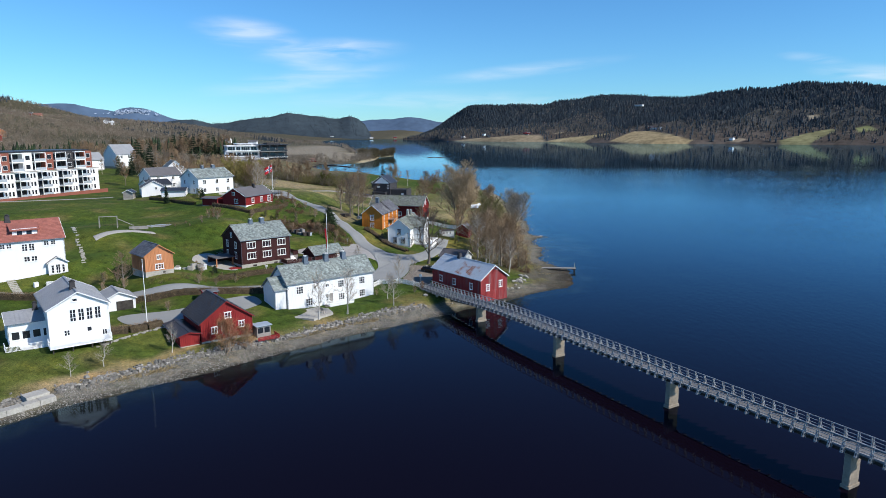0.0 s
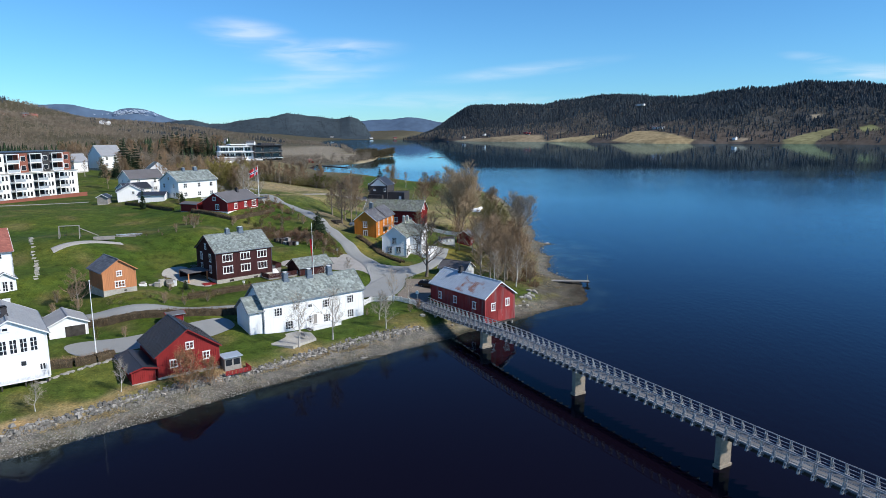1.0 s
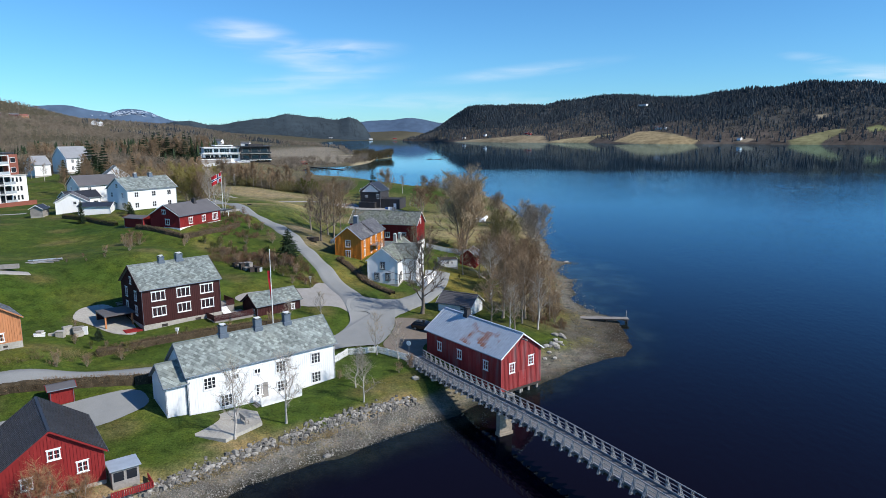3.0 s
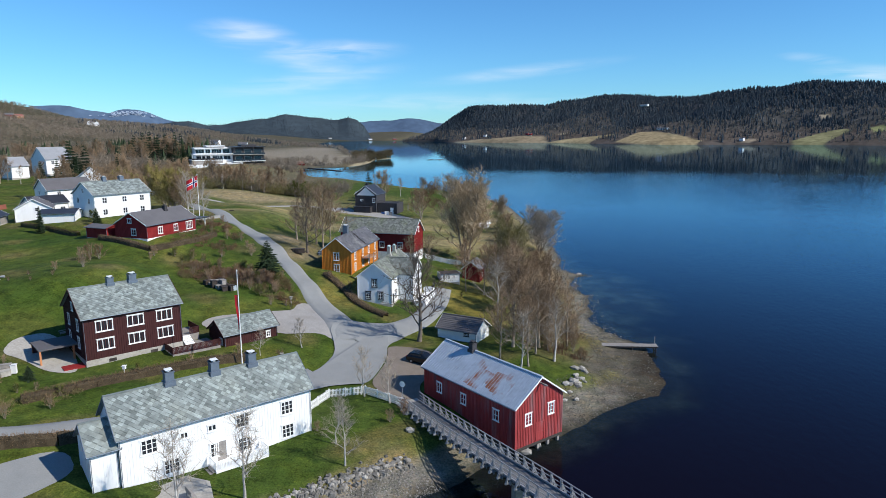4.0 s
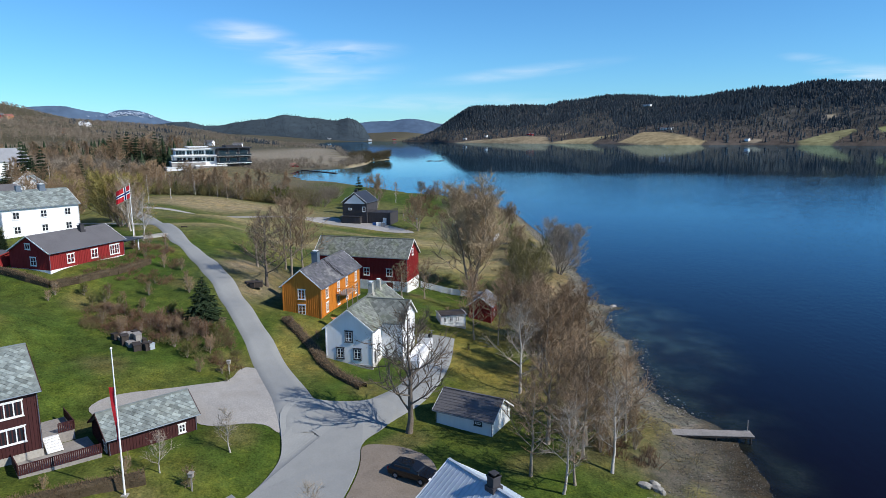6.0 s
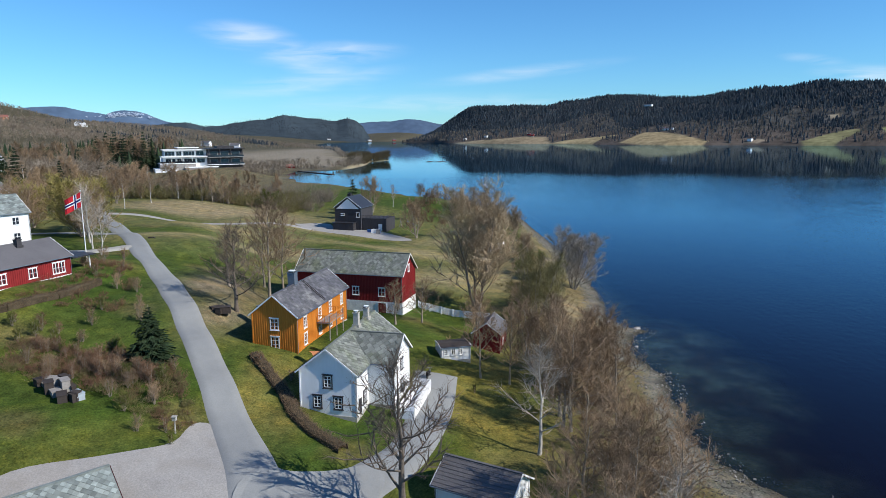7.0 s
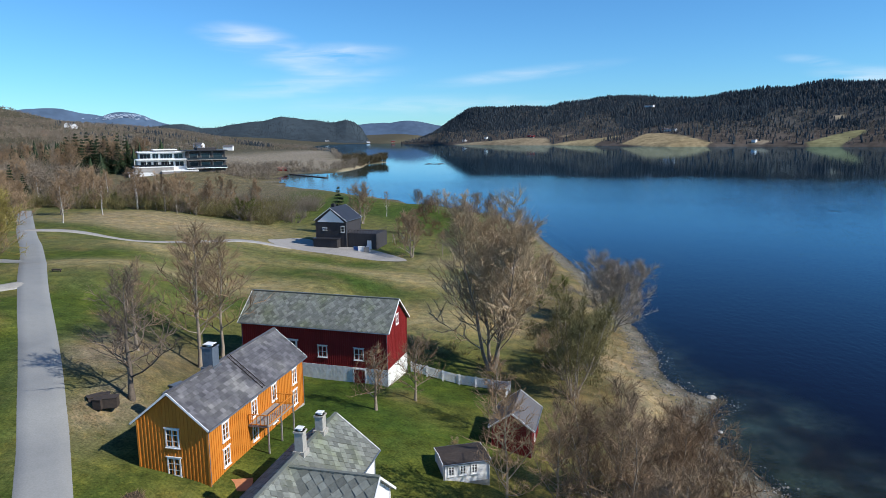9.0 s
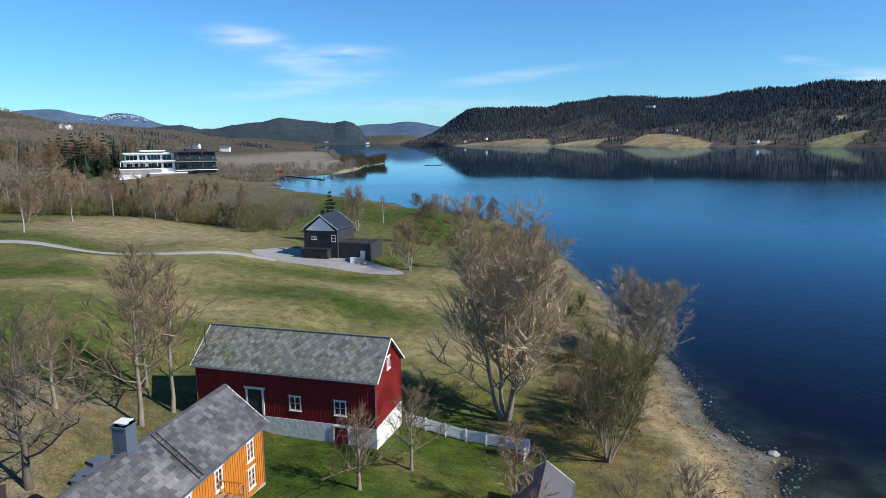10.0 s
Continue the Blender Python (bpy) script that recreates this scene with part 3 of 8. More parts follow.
    for face, s, zb, w, h, cols, rows in windows:
        window_part(ob, inner @ face_pose(face, iL, iW, s, zb), w, h, cols, rows, M[frame_mat])
    for s, v, size, tall in chimneys:
        zt = hr - abs(v - W / 2) * slope
        bm = boxes((s - size / 2, s + size / 2, v - size / 2, v + size / 2, zt - 0.5, zt + tall), (s - size / 2 - 0.06, s + size / 2 + 0.06, v - size / 2 - 0.06, v + size / 2 + 0.06, zt + tall - 0.12, zt + tall),
                   (s - size / 2 - 0.12, s + size / 2 + 0.12, v - size / 2 - 0.12, v + size / 2 + 0.12, zt - 0.4, zt + 0.08))
        ch = part("chimney", bm, M[chimney_mat], ob)
        bm = bmesh.new()
        tube(bm, (s, v, zt + tall), (s, v, zt + tall + 0.16), size * 0.3, size * 0.25, 8)
        box(bm, s - size * 0.42, s + size * 0.42, v - size * 0.42, v + size * 0.42, zt + tall + 0.16, zt + tall + 0.2)
        part("chimney_cap", bm, M["charcoal" if chimney_mat == "charcoal" else "white trim"], ch)
    return ob


# ---- ground and water ----
def lines(lo, hi, step, far_lo, far_hi, grow=1.12):
    mid = list(np.arange(lo, hi + step / 2, step))
    up, k = [], step
    while not up or up[-1] < far_hi:
        k *= grow
        up.append((up[-1] if up else mid[-1]) + k)
    down, k = [], step
    while not down or down[-1] > far_lo:
        k *= grow
        down.append((down[-1] if down else mid[0]) - k)
    return np.array(down[::-1] + mid + up)


def sheet(name, xs, ys, z, mat, cover, shade=True):
    nx, ny = len(xs), len(ys)
    gx, gy = np.meshgrid(xs, ys)
    co = np.stack([gx, gy, z], -1).reshape(-1, 3)
    i = (np.arange(ny - 1)[:, None] * nx + np.arange(nx - 1)[None, :]).ravel()
    quads = np.stack([i, i + 1, i + nx + 1, i + nx], 1)
    me = bpy.data.meshes.new(name)
    me.vertices.add(len(co))
    me.vertices.foreach_set("co", co.ravel().astype(np.float32))
    me.loops.add(quads.size)
    me.loops.foreach_set("vertex_index", quads.ravel().astype(np.int32))
    me.polygons.add(len(quads))
    me.polygons.foreach_set("loop_start", (np.arange(len(quads)) * 4).astype(np.int32))
    me.polygons.foreach_set("loop_total", np.full(len(quads), 4, np.int32))
    me.update(calc_edges=True)
    layer = me.color_attributes.new("cover", "FLOAT_COLOR", "POINT")
    rgba = np.concatenate([cover.reshape(-1, 3), np.ones((len(co), 1))], 1)
    layer.data.foreach_set("color", rgba.ravel().astype(np.float32))
    if shade:
        me.shade_smooth()
    return link(name, me, mat)


def blend(a, b, k):
    return a + (np.array(b) - a) * np.clip(k, 0, 1)[..., None]


xs = lines(-96, 44, 1.1, -5500, 5500)
ys = lines(62, 262, 1.1, -3000, 5200)
gx, gy = np.meshgrid(xs, ys)
gz = land(gx, gy)
sd = shore_distance(gx, gy)
green = np.zeros(gx.shape + (3,)) + (0.050, 0.080, 0.0135)
green = blend(green, (0.068, 0.092, 0.018), 0.35 + 0.6 * wobble(gx, gy, 9))
green = blend(green, (0.165, 0.15, 0.040), smooth(0.15, 0.9, wobble(gx + 7, gy + 3, 4.3)) * 0.33)
green = blend(green, (0.040, 0.075, 0.014), smooth(0.2, 0.9, wobble(gx - 17, gy + 13, 6.1)) * 0.55)
green = blend(green, (0.15, 0.115, 0.055), smooth(0.45, 0.95, wobble(gx * 1.1 - 5, gy - 23, 2.7)) * 0.5)
green = blend(green, (0.17, 0.15, 0.065), smooth(0.1, 0.9, wobble(gx + 31, gy, 17)) * 0.55 * smooth(215, 240, gy))
# dry fields, the wooded shore, the far country
green = blend(green, (0.27, 0.215, 0.13), np.exp(-(((gx + 75) / 38) ** 2 + ((gy - 325) / 22) ** 2) ** 2))
green = blend(green, (0.13, 0.115, 0.045), smooth(2, 10, gx) * smooth(160, 176, gy) * (1 - smooth(400, 480, gy)) * (0.55 + 0.6 * wobble(gx, gy, 5)))
green = blend(green, (0.145, 0.118, 0.08), np.maximum(smooth(430, 470, gy), smooth(372, 396, gy) * smooth(-55, -75, gx)) * 0.85)
green = blend(green, (0.25, 0.215, 0.178), smooth(690, 760, gy) * smooth(12, 26, sd) * (1 - smooth(270, 330, sd)) * (1 - smooth(1750, 1950, gy)) * (0.9 + 0.12 * wobble(gx, gy, 90)))
green = blend(green, (0.085, 0.075, 0.05), np.maximum(smooth(700, 1000, np.hypot(gx, gy)) * smooth(250, 420, sd), smooth(-260, -340, gx)))
green = blend(green, (0.125, 0.098, 0.055), np.exp(-(((gx + 30) / 7) ** 2 + ((gy - 213) / 15) ** 2)) * 0.9)
green = blend(green, (0.205, 0.165, 0.115), np.maximum(np.exp(-(((gx + 35) / 4.5) ** 2 + ((gy - 211) / 8) ** 2)), np.exp(-(((gx + 29.5) / 3) ** 2 + ((gy - 199) / 7) ** 2))) * (0.9 + 0.3 * wobble(gx, gy, 1.9)))
green = blend(green, (0.27, 0.22, 0.115), (0.5 + 0.55 * wobble(gx + 11, gy * 1.6, 8)) * smooth(226, 245, gy) * (1 - smooth(300, 325, gy)) * smooth(-75, -60, gx) * (1 - smooth(14, 22, gx)))
green = blend(green, (0.13, 0.10, 0.055), smooth(11, 15, gx) * smooth(152, 160, gy) * (1 - smooth(300, 330, gy)) * (0.75 + 0.4 * wobble(gx, gy, 3.1)))
green = blend(green, (0.19, 0.16, 0.05), 0.9 * np.exp(-(((gx + 18) / 5) ** 2 + ((gy - 180) / 13) ** 2) ** 2) * (0.7 + 0.4 * wobble(gx, gy, 2.1)))
green = blend(green, (0.19, 0.155, 0.04), 0.95 * np.exp(-(((gx - 4) / 8) ** 2 + ((gy - 185) / 16) ** 2)) * (0.6 + 0.6 * wobble(gx, gy, 3.3)))
green = blend(green, (0.33, 0.245, 0.155), np.exp(-((((gx - 25.5) / 2.6) ** 2 + ((gy - 221) / 14) ** 2)) ** 2) * (0.9 + 0.4 * wobble(gx, gy, 1.3)))
east = sd * (1 + 0.9 * smooth(172, 182, gy) * (1 - smooth(420, 460, gy)))
green = blend(green, (0.23, 0.18, 0.10), (0.45 + 0.5 * wobble(gx, gy, 2.2)) * smooth(10, 7, sd) * smooth(205, 215, gy) * (1 - smooth(330, 360, gy)))
cover = blend(green, (0.20, 0.165, 0.09), smooth(8, 6, east) * (0.5 + 0.5 * wobble(gx, gy, 1.7)))
cover = blend(cover, (0.165, 0.15, 0.128), smooth(6.2, 4.8, east))
cover = blend(cover, (0.06, 0.055, 0.045), smooth(2.2, 0.3, east + 0.5 * wobble(gx, gy, 1.4)))
shelf = np.exp(-((gx - 39) / 21) ** 2 - ((gy - 203) / 38) ** 2)
cover = blend(cover, (0.105, 0.10, 0.07), smooth(-0.5, -2.5, sd) * (0.6 + 0.5 * wobble(gx, gy, 2.3)))
weed = wobble(gx + 3, gy - 8, 2.9) + 0.7 * wobble(gx * 1.3, gy + 19, 1.3)
cover = blend(cover, (0.045, 0.026, 0.012), smooth(-0.1, 0.6, weed) * smooth(-1, -4, sd) * 0.9)
cover = blend(cover, (0.17, 0.165, 0.13), smooth(0.3, 1.0, -weed) * smooth(-1, -4, sd) * 0.6)
cover = blend(cover, (0.030, 0.034, 0.026), smooth(-6 - 12 * shelf, -15 - 14 * shelf, sd))
spit = np.exp(-(((gx - 27) / 9) ** 2 + ((gy - 157) / 10) ** 2))
cover = blend(cover, (0.10, 0.088, 0.07), smooth(0.35, 0.6, spit) * smooth(0.0, 1.0, sd))
cover = blend(cover, (0.045, 0.036, 0.026), smooth(0.2, 0.5, spit) * smooth(5.5, 1.0, sd + 1.6 * wobble(gx, gy, 1.9)) * smooth(-3, 0, sd))
cover = blend(cover, (0.14, 0.135, 0.05), smooth(0.3, 0.6, spit) * smooth(0.25, 0.8, wobble(gx + 9, gy, 2.2)) * smooth(5, 8, sd) * 0.7)
cover = blend(cover, (0.40, 0.34, 0.24), smooth(740, 770, gy) * (1 - smooth(1110, 1140, gy)) * smooth(13, 4, sd) * smooth(0, 1, sd) * smooth(-165, -150, gx))
dead = smooth(4.6, 5.4, sd) * smooth(9.5, 6.8, sd + 1.2 * wobble(gx, gy, 1.5)) * smooth(-62, -50, gx) * (1 - smooth(0, 8, gx)) * (1 - smooth(128, 136, gy))
cover = blend(cover, (0.30, 0.215, 0.125), dead * smooth(-0.35, 0.25, wobble(gx - 5, gy + 7, 3.1)))
eroded = smooth(198, 206, gy) * (1 - smooth(232, 242, gy)) * smooth(0, 5, gx)
cover = blend(cover, (0.29, 0.225, 0.14), eroded * smooth(4.2, 5.2, sd) * smooth(10.5, 8, sd + 1.5 * wobble(gx, gy, 1.6)) * (0.75 + 0.25 * wobble(gx, gy, 1.1)))
ground = sheet("ground", xs, ys, gz, M["ground"], cover)
tagged(ground, "spring lawns, dry meadow, earth and pebbly shore", "ground", kind="structure")

wx, wy = lines(-70, 60, 2.0, -5500, 5500), lines(60, 300, 2.0, -3000, 5200)
hx, hy = np.meshgrid(wx, wy)
deep = smooth(0.0, 0.75, -land(hx, hy))
opacity = np.clip(0.42 - 0.26 * np.exp(-((hx - 39) / 16) ** 2 - ((hy - 207) / 32) ** 2) + 0.62 * deep + 0.10 * wobble(hx, hy, 3.7) * (1 - deep), 0, 1)
water = sheet("water", wx, wy, np.zeros(hx.shape), M["water"], np.repeat(opacity[..., None], 3, 2))
tagged(water, "calm dark blue fjord water with faint ripples", "water", kind="structure")


def on_grid(table, x, y):
    """Values of a table on the ground's own mesh lines, between them straight."""
    x, y = np.asarray(x, float), np.asarray(y, float)
    i, j = np.clip(np.searchsorted(xs, x) - 1, 0, len(xs) - 2), np.clip(np.searchsorted(ys, y) - 1, 0, len(ys) - 2)
    p, q = (x - xs[i]) / (xs[i + 1] - xs[i]), (y - ys[j]) / (ys[j + 1] - ys[j])
    return (table[j, i] * (1 - p) + table[j, i + 1] * p) * (1 - q) + (table[j + 1, i] * (1 - p) + table[j + 1, i + 1] * p) * q


def land_grid(x, y):
    return on_grid(gz, x, y)


def shore_grid(x, y):
    return on_grid(sd, x, y)


def ground_at(x, y):
    return float(land_grid(x, y))


def ribbon(name, points, widths, mat, label, lift=0.07, step=1.0):
    """A road or path laid on the ground, with a slight camber."""
    pts = [Vector((*p, 0)) for p in points]
    path, wide = [], []
    for i in range(len(pts) - 1):
        p0, p1, p2, p3 = pts[max(i - 1, 0)], pts[i], pts[i + 1], pts[min(i + 2, len(pts) - 1)]
        count = max(2, int((p2 - p1).length / step))
        for k in range(count):
            t = k / count
            path.append(0.5 * ((2 * p1) + (p2 - p0) * t + (2 * p0 - 5 * p1 + 4 * p2 - p3) * t * t + (3 * p1 - p0 - 3 * p2 + p3) * t ** 3))
            wide.append(widths[i] + (widths[i + 1] - widths[i]) * t)
    path.append(pts[-1])
    wide.append(widths[-1])
    verts, faces = [], []
    across = (-0.56, -0.5, -0.25, 0, 0.25, 0.5, 0.56)
    n = len(across)
    for i, p in enumerate(path):
        d = (path[min(i + 1, len(path) - 1)] - path[max(i - 1, 0)]).normalized()
        side = Vector((d.y, -d.x, 0))
        for a in across:
            q = p + side * a * wide[i]
            verts.append((q.x, q.y, a))
    v = np.array(verts)
    z = land_grid(v[:, 0], v[:, 1]) + lift + 0.05 * (1 - (2 * v[:, 2]) ** 2)
    z = np.where(np.abs(v[:, 2]) > 0.51, z - lift - 0.15, z)
    co = np.stack([v[:, 0], v[:, 1], z], 1).tolist()
    for i in range(len(path) - 1):
        for k in range(n - 1):
            faces.append((i * n + k, (i + 1) * n + k, (i + 1) * n + k + 1, i * n + k + 1)[::-1])
    ob = raw(name, co, faces, M[mat], shade=True)
    return tagged(ob, label, "road", kind="structure")


def slab(name, outline, mat, label, lift=0.06, step=1.2, category="pavement"):
    """A yard or terrace that follows the ground inside an outline."""
    for _ in range(2):
        outline = [q for (ax, ay), (bx, by) in zip(outline, outline[1:] + outline[:1]) for q in ((ax * 0.78 + bx * 0.22, ay * 0.78 + by * 0.22), (ax * 0.22 + bx * 0.78, ay * 0.22 + by * 0.78))]
    bm = bmesh.new()
    bm.faces.new([bm.verts.new((x, y, 0)) for x, y in outline])
    for _ in range(40):
        long_edges = [e for e in bm.edges if e.calc_length() > step * 1.6]
        if not long_edges:
            break
        bmesh.ops.triangulate(bm, faces=bm.faces)
        bmesh.ops.subdivide_edges(bm, edges=[e for e in bm.edges if e.calc_length() > step * 1.6], cuts=1)
        bmesh.ops.triangulate(bm, faces=bm.faces)
    co = np.array([v.co[:] for v in bm.verts])
    z = land_grid(co[:, 0], co[:, 1]) + lift
    for v, k in zip(bm.verts, z):
        v.co.z = k
    bmesh.ops.recalc_face_normals(bm, faces=bm.faces)
    ob = part(name, bm, M[mat], None)
    return tagged(ob, label, category, kind="structure")


ribbon("road", [(-14.0, 160.5), (-17.0, 166.8), (-20.6, 173.5), (-25, 181.3), (-30.4, 190.8), (-36.2, 200.5), (-44, 213), (-54, 228.7), (-64, 245), (-78, 267), (-92, 288), (-125, 340)],
       [5.2, 4.2, 3.7, 3.5, 3.4, 3.4, 3.4, 3.4, 3.5, 3.5, 3.5, 3.5], "asphalt", "grey asphalt village road climbing between the houses")
slab("junction", [(-17.6, 163.5), (-15.9, 158), (-15.6, 155.7), (-16.1, 152.7), (-17, 149.6), (-19.5, 146.6), (-17.2, 143.6), (-14.6, 145.4), (-12, 145.8), (-9.6, 145.8), (-8.5, 151), (-8.0, 155.7), (-8.4, 159.5), (-6.0, 163.4), (-5.0, 168.0), (-7.2, 169.4), (-9.9, 167.6), (-14, 166.2), (-15.6, 167.6)],
     "asphalt", "grey asphalt junction of road and lane", 0.19)
slab("gravel_yard", [(-9.6, 145.7), (-5.2, 140.6), (-3.8, 139.6), (-1.9, 141.2), (-3.2, 145.0), (-2.4, 148.5), (-0.2, 152.2), (-1.0, 157.2), (-4.5, 159.5), (-8.4, 159.6), (-7.9, 155.7), (-8.4, 151)], "earth gravel", "brownish gravel yard at the bridge head", 0.07)
ribbon("lane", [(-16.5, 148.5), (-20, 144.5), (-24.5, 140.5), (-31, 134.3), (-37.8, 129.4), (-46, 126), (-56, 122), (-68, 120.5), (-82, 119), (-120, 112)], [5, 4.2, 3.4, 3, 3, 3, 3, 3, 3, 3], "asphalt", "narrow grey lane behind the shore houses", 0.05)
slab("driveway", [(-34, 122), (-37.5, 117), (-44, 113.5), (-50, 107), (-54, 108), (-57.5, 111.5), (-55.5, 113.6), (-49, 116), (-42, 121.4), (-37, 125.5)], "asphalt", "grey asphalt driveway between the shore houses", 0.05)
ribbon("side_road", [(-12.5, 160), (-7, 167), (-3.5, 172), (-1.6, 180), (-1.0, 190)], [6, 4.5, 4, 4.5, 5], "asphalt", "asphalt drive to the white house", 0.06)
slab("gravel_yard", [(-16.2, 159.3), (-18.5, 161.0), (-24.2, 158.8), (-27.6, 163.4), (-33, 159), (-37, 161.2), (-35.8, 163.8), (-28.5, 166.4), (-24.6, 169), (-24.6, 173.6), (-22.4, 174), (-19.0, 166.5), (-17.4, 163.4)], "gravel", "gravel yard beside the brown garage", 0.05)
slab("house_yard", [(-46, 312), (-42, 303), (-24, 298.5), (-8, 296.5), (-11, 303), (-20, 309), (-33, 311), (-36, 322), (-42, 322)], "gravel", "pale gravel yard round the dark house", 0.05, 2.5)
ribbon("track", [(-91, 286.5), (-80, 289), (-68, 291), (-56.5, 293), (-46, 298), (-38, 303)], [2.6, 2.6, 2.4, 2.4, 2.8, 3], "gravel", "gravel farm track over the meadow", 0.16)

ribbon("path", [(-175, 226), (-154.5, 228), (-143.8, 229.5), (-129, 231), (-115.5, 231)], [1.6, 1.6, 1.6, 1.6, 1.6], "gravel", "pale gravel path along the playing field", 0.12)
ribbon("driveway", [(-66, 247.5), (-74, 251), (-82, 252), (-95, 250)], [3, 2.8, 2.8, 2.8], "asphalt", "short asphalt drive off the village road", 0.06)
ribbon("driveway", [(-56, 230), (-61, 226), (-68, 222.5), (-75, 220)], [3.2, 3, 3, 3], "concrete", "pale concrete drive to the white house", 0.05)
slab("patio", [(-58, 150.5), (-57, 146.3), (-53.9, 145.6), (-49, 142.6), (-45.3, 142.6), (-46.5, 145.5), (-50.5, 150.5), (-55, 153.5)], "concrete", "pale stone patio beside the brown house", 0.06)


# ---- houses ----
three = lambda face, zs, w, h, ss, cols=3, rows=2: [(face, s, z, w, h, cols, rows) for z in zs for s in ss]
brown_house = house(-45.02, 144.12, 5.06, 42.3, 12.77, 10.0, 6.5, 9.6, "brown", "slate", "dark brown two-storey house with slate roof and white windows",
      windows=three("v0", (2.1, 4.5), 2.1, 1.45, (2.4, 6.2, 9.9), 3, 1) + three("u0", (2.1, 4.4), 1.0, 1.5, (2.4, 6.6), 2, 1) + [("u0", 4.6, 6.7, 0.8, 1.1, 2, 2)],
      trim="brown", chimneys=((5.1, 5.0, 0.8, 0.8), (7.9, 5.0, 0.95, 0.9)), plinth=1.0, tile=0.38)
long_house = house(-29.36, 120.37, 1.07, 39.2, 19.83, 7.54, 6.04, 9.11, "white", "slate", "long white two-storey timber house with slate roof",
      windows=[("v0", 2.5, 3.8, 1.5, 1.5, 3, 3), ("v0", 5.7, 4.3, 0.8, 0.7, 2, 1), ("v0", 8.4, 4.3, 0.9, 0.7, 2, 1), ("v0", 11.5, 3.8, 1.4, 1.5, 3, 3), ("v0", 16.4, 3.8, 1.4, 1.5, 3, 3),
               ("v0", 4.4, 1.2, 1.5, 1.5, 3, 3), ("v0", 8.5, 1.5, 0.9, 1.5, 2, 3), ("v0", 11.6, 1.2, 1.4, 1.5, 3, 3), ("v0", 16.4, 1.2, 1.4, 1.5, 3, 3)],
      chimneys=((6.0, 3.77, 0.85, 1.1), (10.5, 3.77, 0.85, 1.1), (14.5, 3.77, 0.85, 1.1)), plinth=0.35, plinth_mat="white", tile=0.38, boards=0.3, trim="lead")
boathouse = house(7.59, 130.26, 0.58, 127.7, 16.91, -7.92, 5.04, 7.8, "old red", "tin", "weathered red boathouse with rusty metal roof",
      category="boathouse", name="boathouse", windows=[("u0", 1.9, 2.6, 1.0, 1.35, 2, 3), ("u0", 5.4, 3.0, 1.0, 1.35, 2, 3), ("v1", 3.0, 2.6, 1.0, 1.3, 2, 2), ("v1", 7.6, 2.6, 1.0, 1.3, 2, 2), ("v1", 13.2, 2.6, 1.0, 1.3, 2, 2)],
      chimneys=((11.6, 3.96, 0.7, 0.9),), plinth=0.3, plinth_mat="dark wood", style="rib", tile=0.42, sink=0.0, boards=0.24, chimney_mat="charcoal")
orange_house = house(-24.03, 191.43, 6.80, 77.2, 16.97, -6.61, 5.0, 7.65, "orange", "dark slate", "ochre orange timber house with dark slate roof",
      windows=three("u0", (0.9, 3.2), 1.15, 1.5, (2.95,), 2, 3) + three("v0", (0.9, 3.0), 0.95, 1.5, (2.3, 6.8, 10.3, 14.4), 2, 3), chimneys=((6.4, 3.6, 0.95, 1.8),), plinth=0.3, style="course", tile=0.5, boards=0.3)
white_house = house(-15.49, 178.41, 4.50, 76.95, 15.33, -6.87, 4.86, 7.53, "white", "moss slate", "white timber house with old slate roof and cross gable",
      windows=[("u0", 3.1, 3.2, 1.05, 1.45, 2, 3), ("u0", 1.9, 0.95, 1.05, 1.45, 2, 3), ("u0", 4.2, 0.95, 1.05, 1.45, 2, 3), ("v0", 2.5, 0.9, 1.0, 1.4, 2, 3)],
      chimneys=((9.0, 3.4, 0.6, 1.5), (12.3, 3.4, 0.6, 1.2)), plinth=0.3, tile=0.45, chimney_mat="concrete", frame_mat="charcoal", boards=0)
barn = house(-24.8, 220.21, 4.48, -15.7, 19.03, 7.31, 6.91, 10.0, "red", "moss slate", "big red barn with slate roof on whitewashed stone base",
      category="barn", name="barn", windows=[("v0", 14.9, 3.4, 1.2, 1.4, 2, 2), ("v0", 10.4, 3.4, 1.2, 1.4, 2, 2), ("u1", 3.3, 7.0, 0.8, 1.2, 2, 2)], plinth=2.5, plinth_mat="plinth", tile=0.42, boards=0.26)
red_house = house(-57.63, 191.96, 13.70, 71.0, 14.69, 8.49, 3.05, 5.5, "red", "felt", "low red wooden house with grey roof and white plinth",
      windows=[("v0", 3.6, 1.0, 1.3, 1.4, 2, 2), ("v0", 8.0, 1.0, 1.3, 1.4, 2, 2), ("v0", 12.0, 0.9, 2.0, 1.6, 4, 2), ("u0", 4.6, 1.0, 1.2, 1.3, 2, 2), ("u0", 3.7, 3.4, 1.0, 0.9, 2, 1)],
      chimneys=((9.2, 3.6, 0.7, 0.9),), plinth=0.45, plinth_mat="white", style=None, chimney_mat="charcoal", boards=0.3)
far_house = house(-80.06, 215.55, 14.62, 55.1, 14.4, 10.18, 5.94, 8.88, "white", "slate", "white two-storey house with green grey slate roof",
      windows=three("v0", (1.2, 3.9), 1.2, 1.4, (2.4, 7.2, 11.6), 2, 2) + three("u0", (1.2, 3.8), 1.0, 1.4, (2.2, 7.2), 2, 2) + [("u0", 4.7, 6.2, 1.0, 1.2, 2, 2)], chimneys=((5.5, 5.1, 0.8, 0.9), (9.7, 5.1, 1.0, 0.9)), tile=0.6, boards=0)
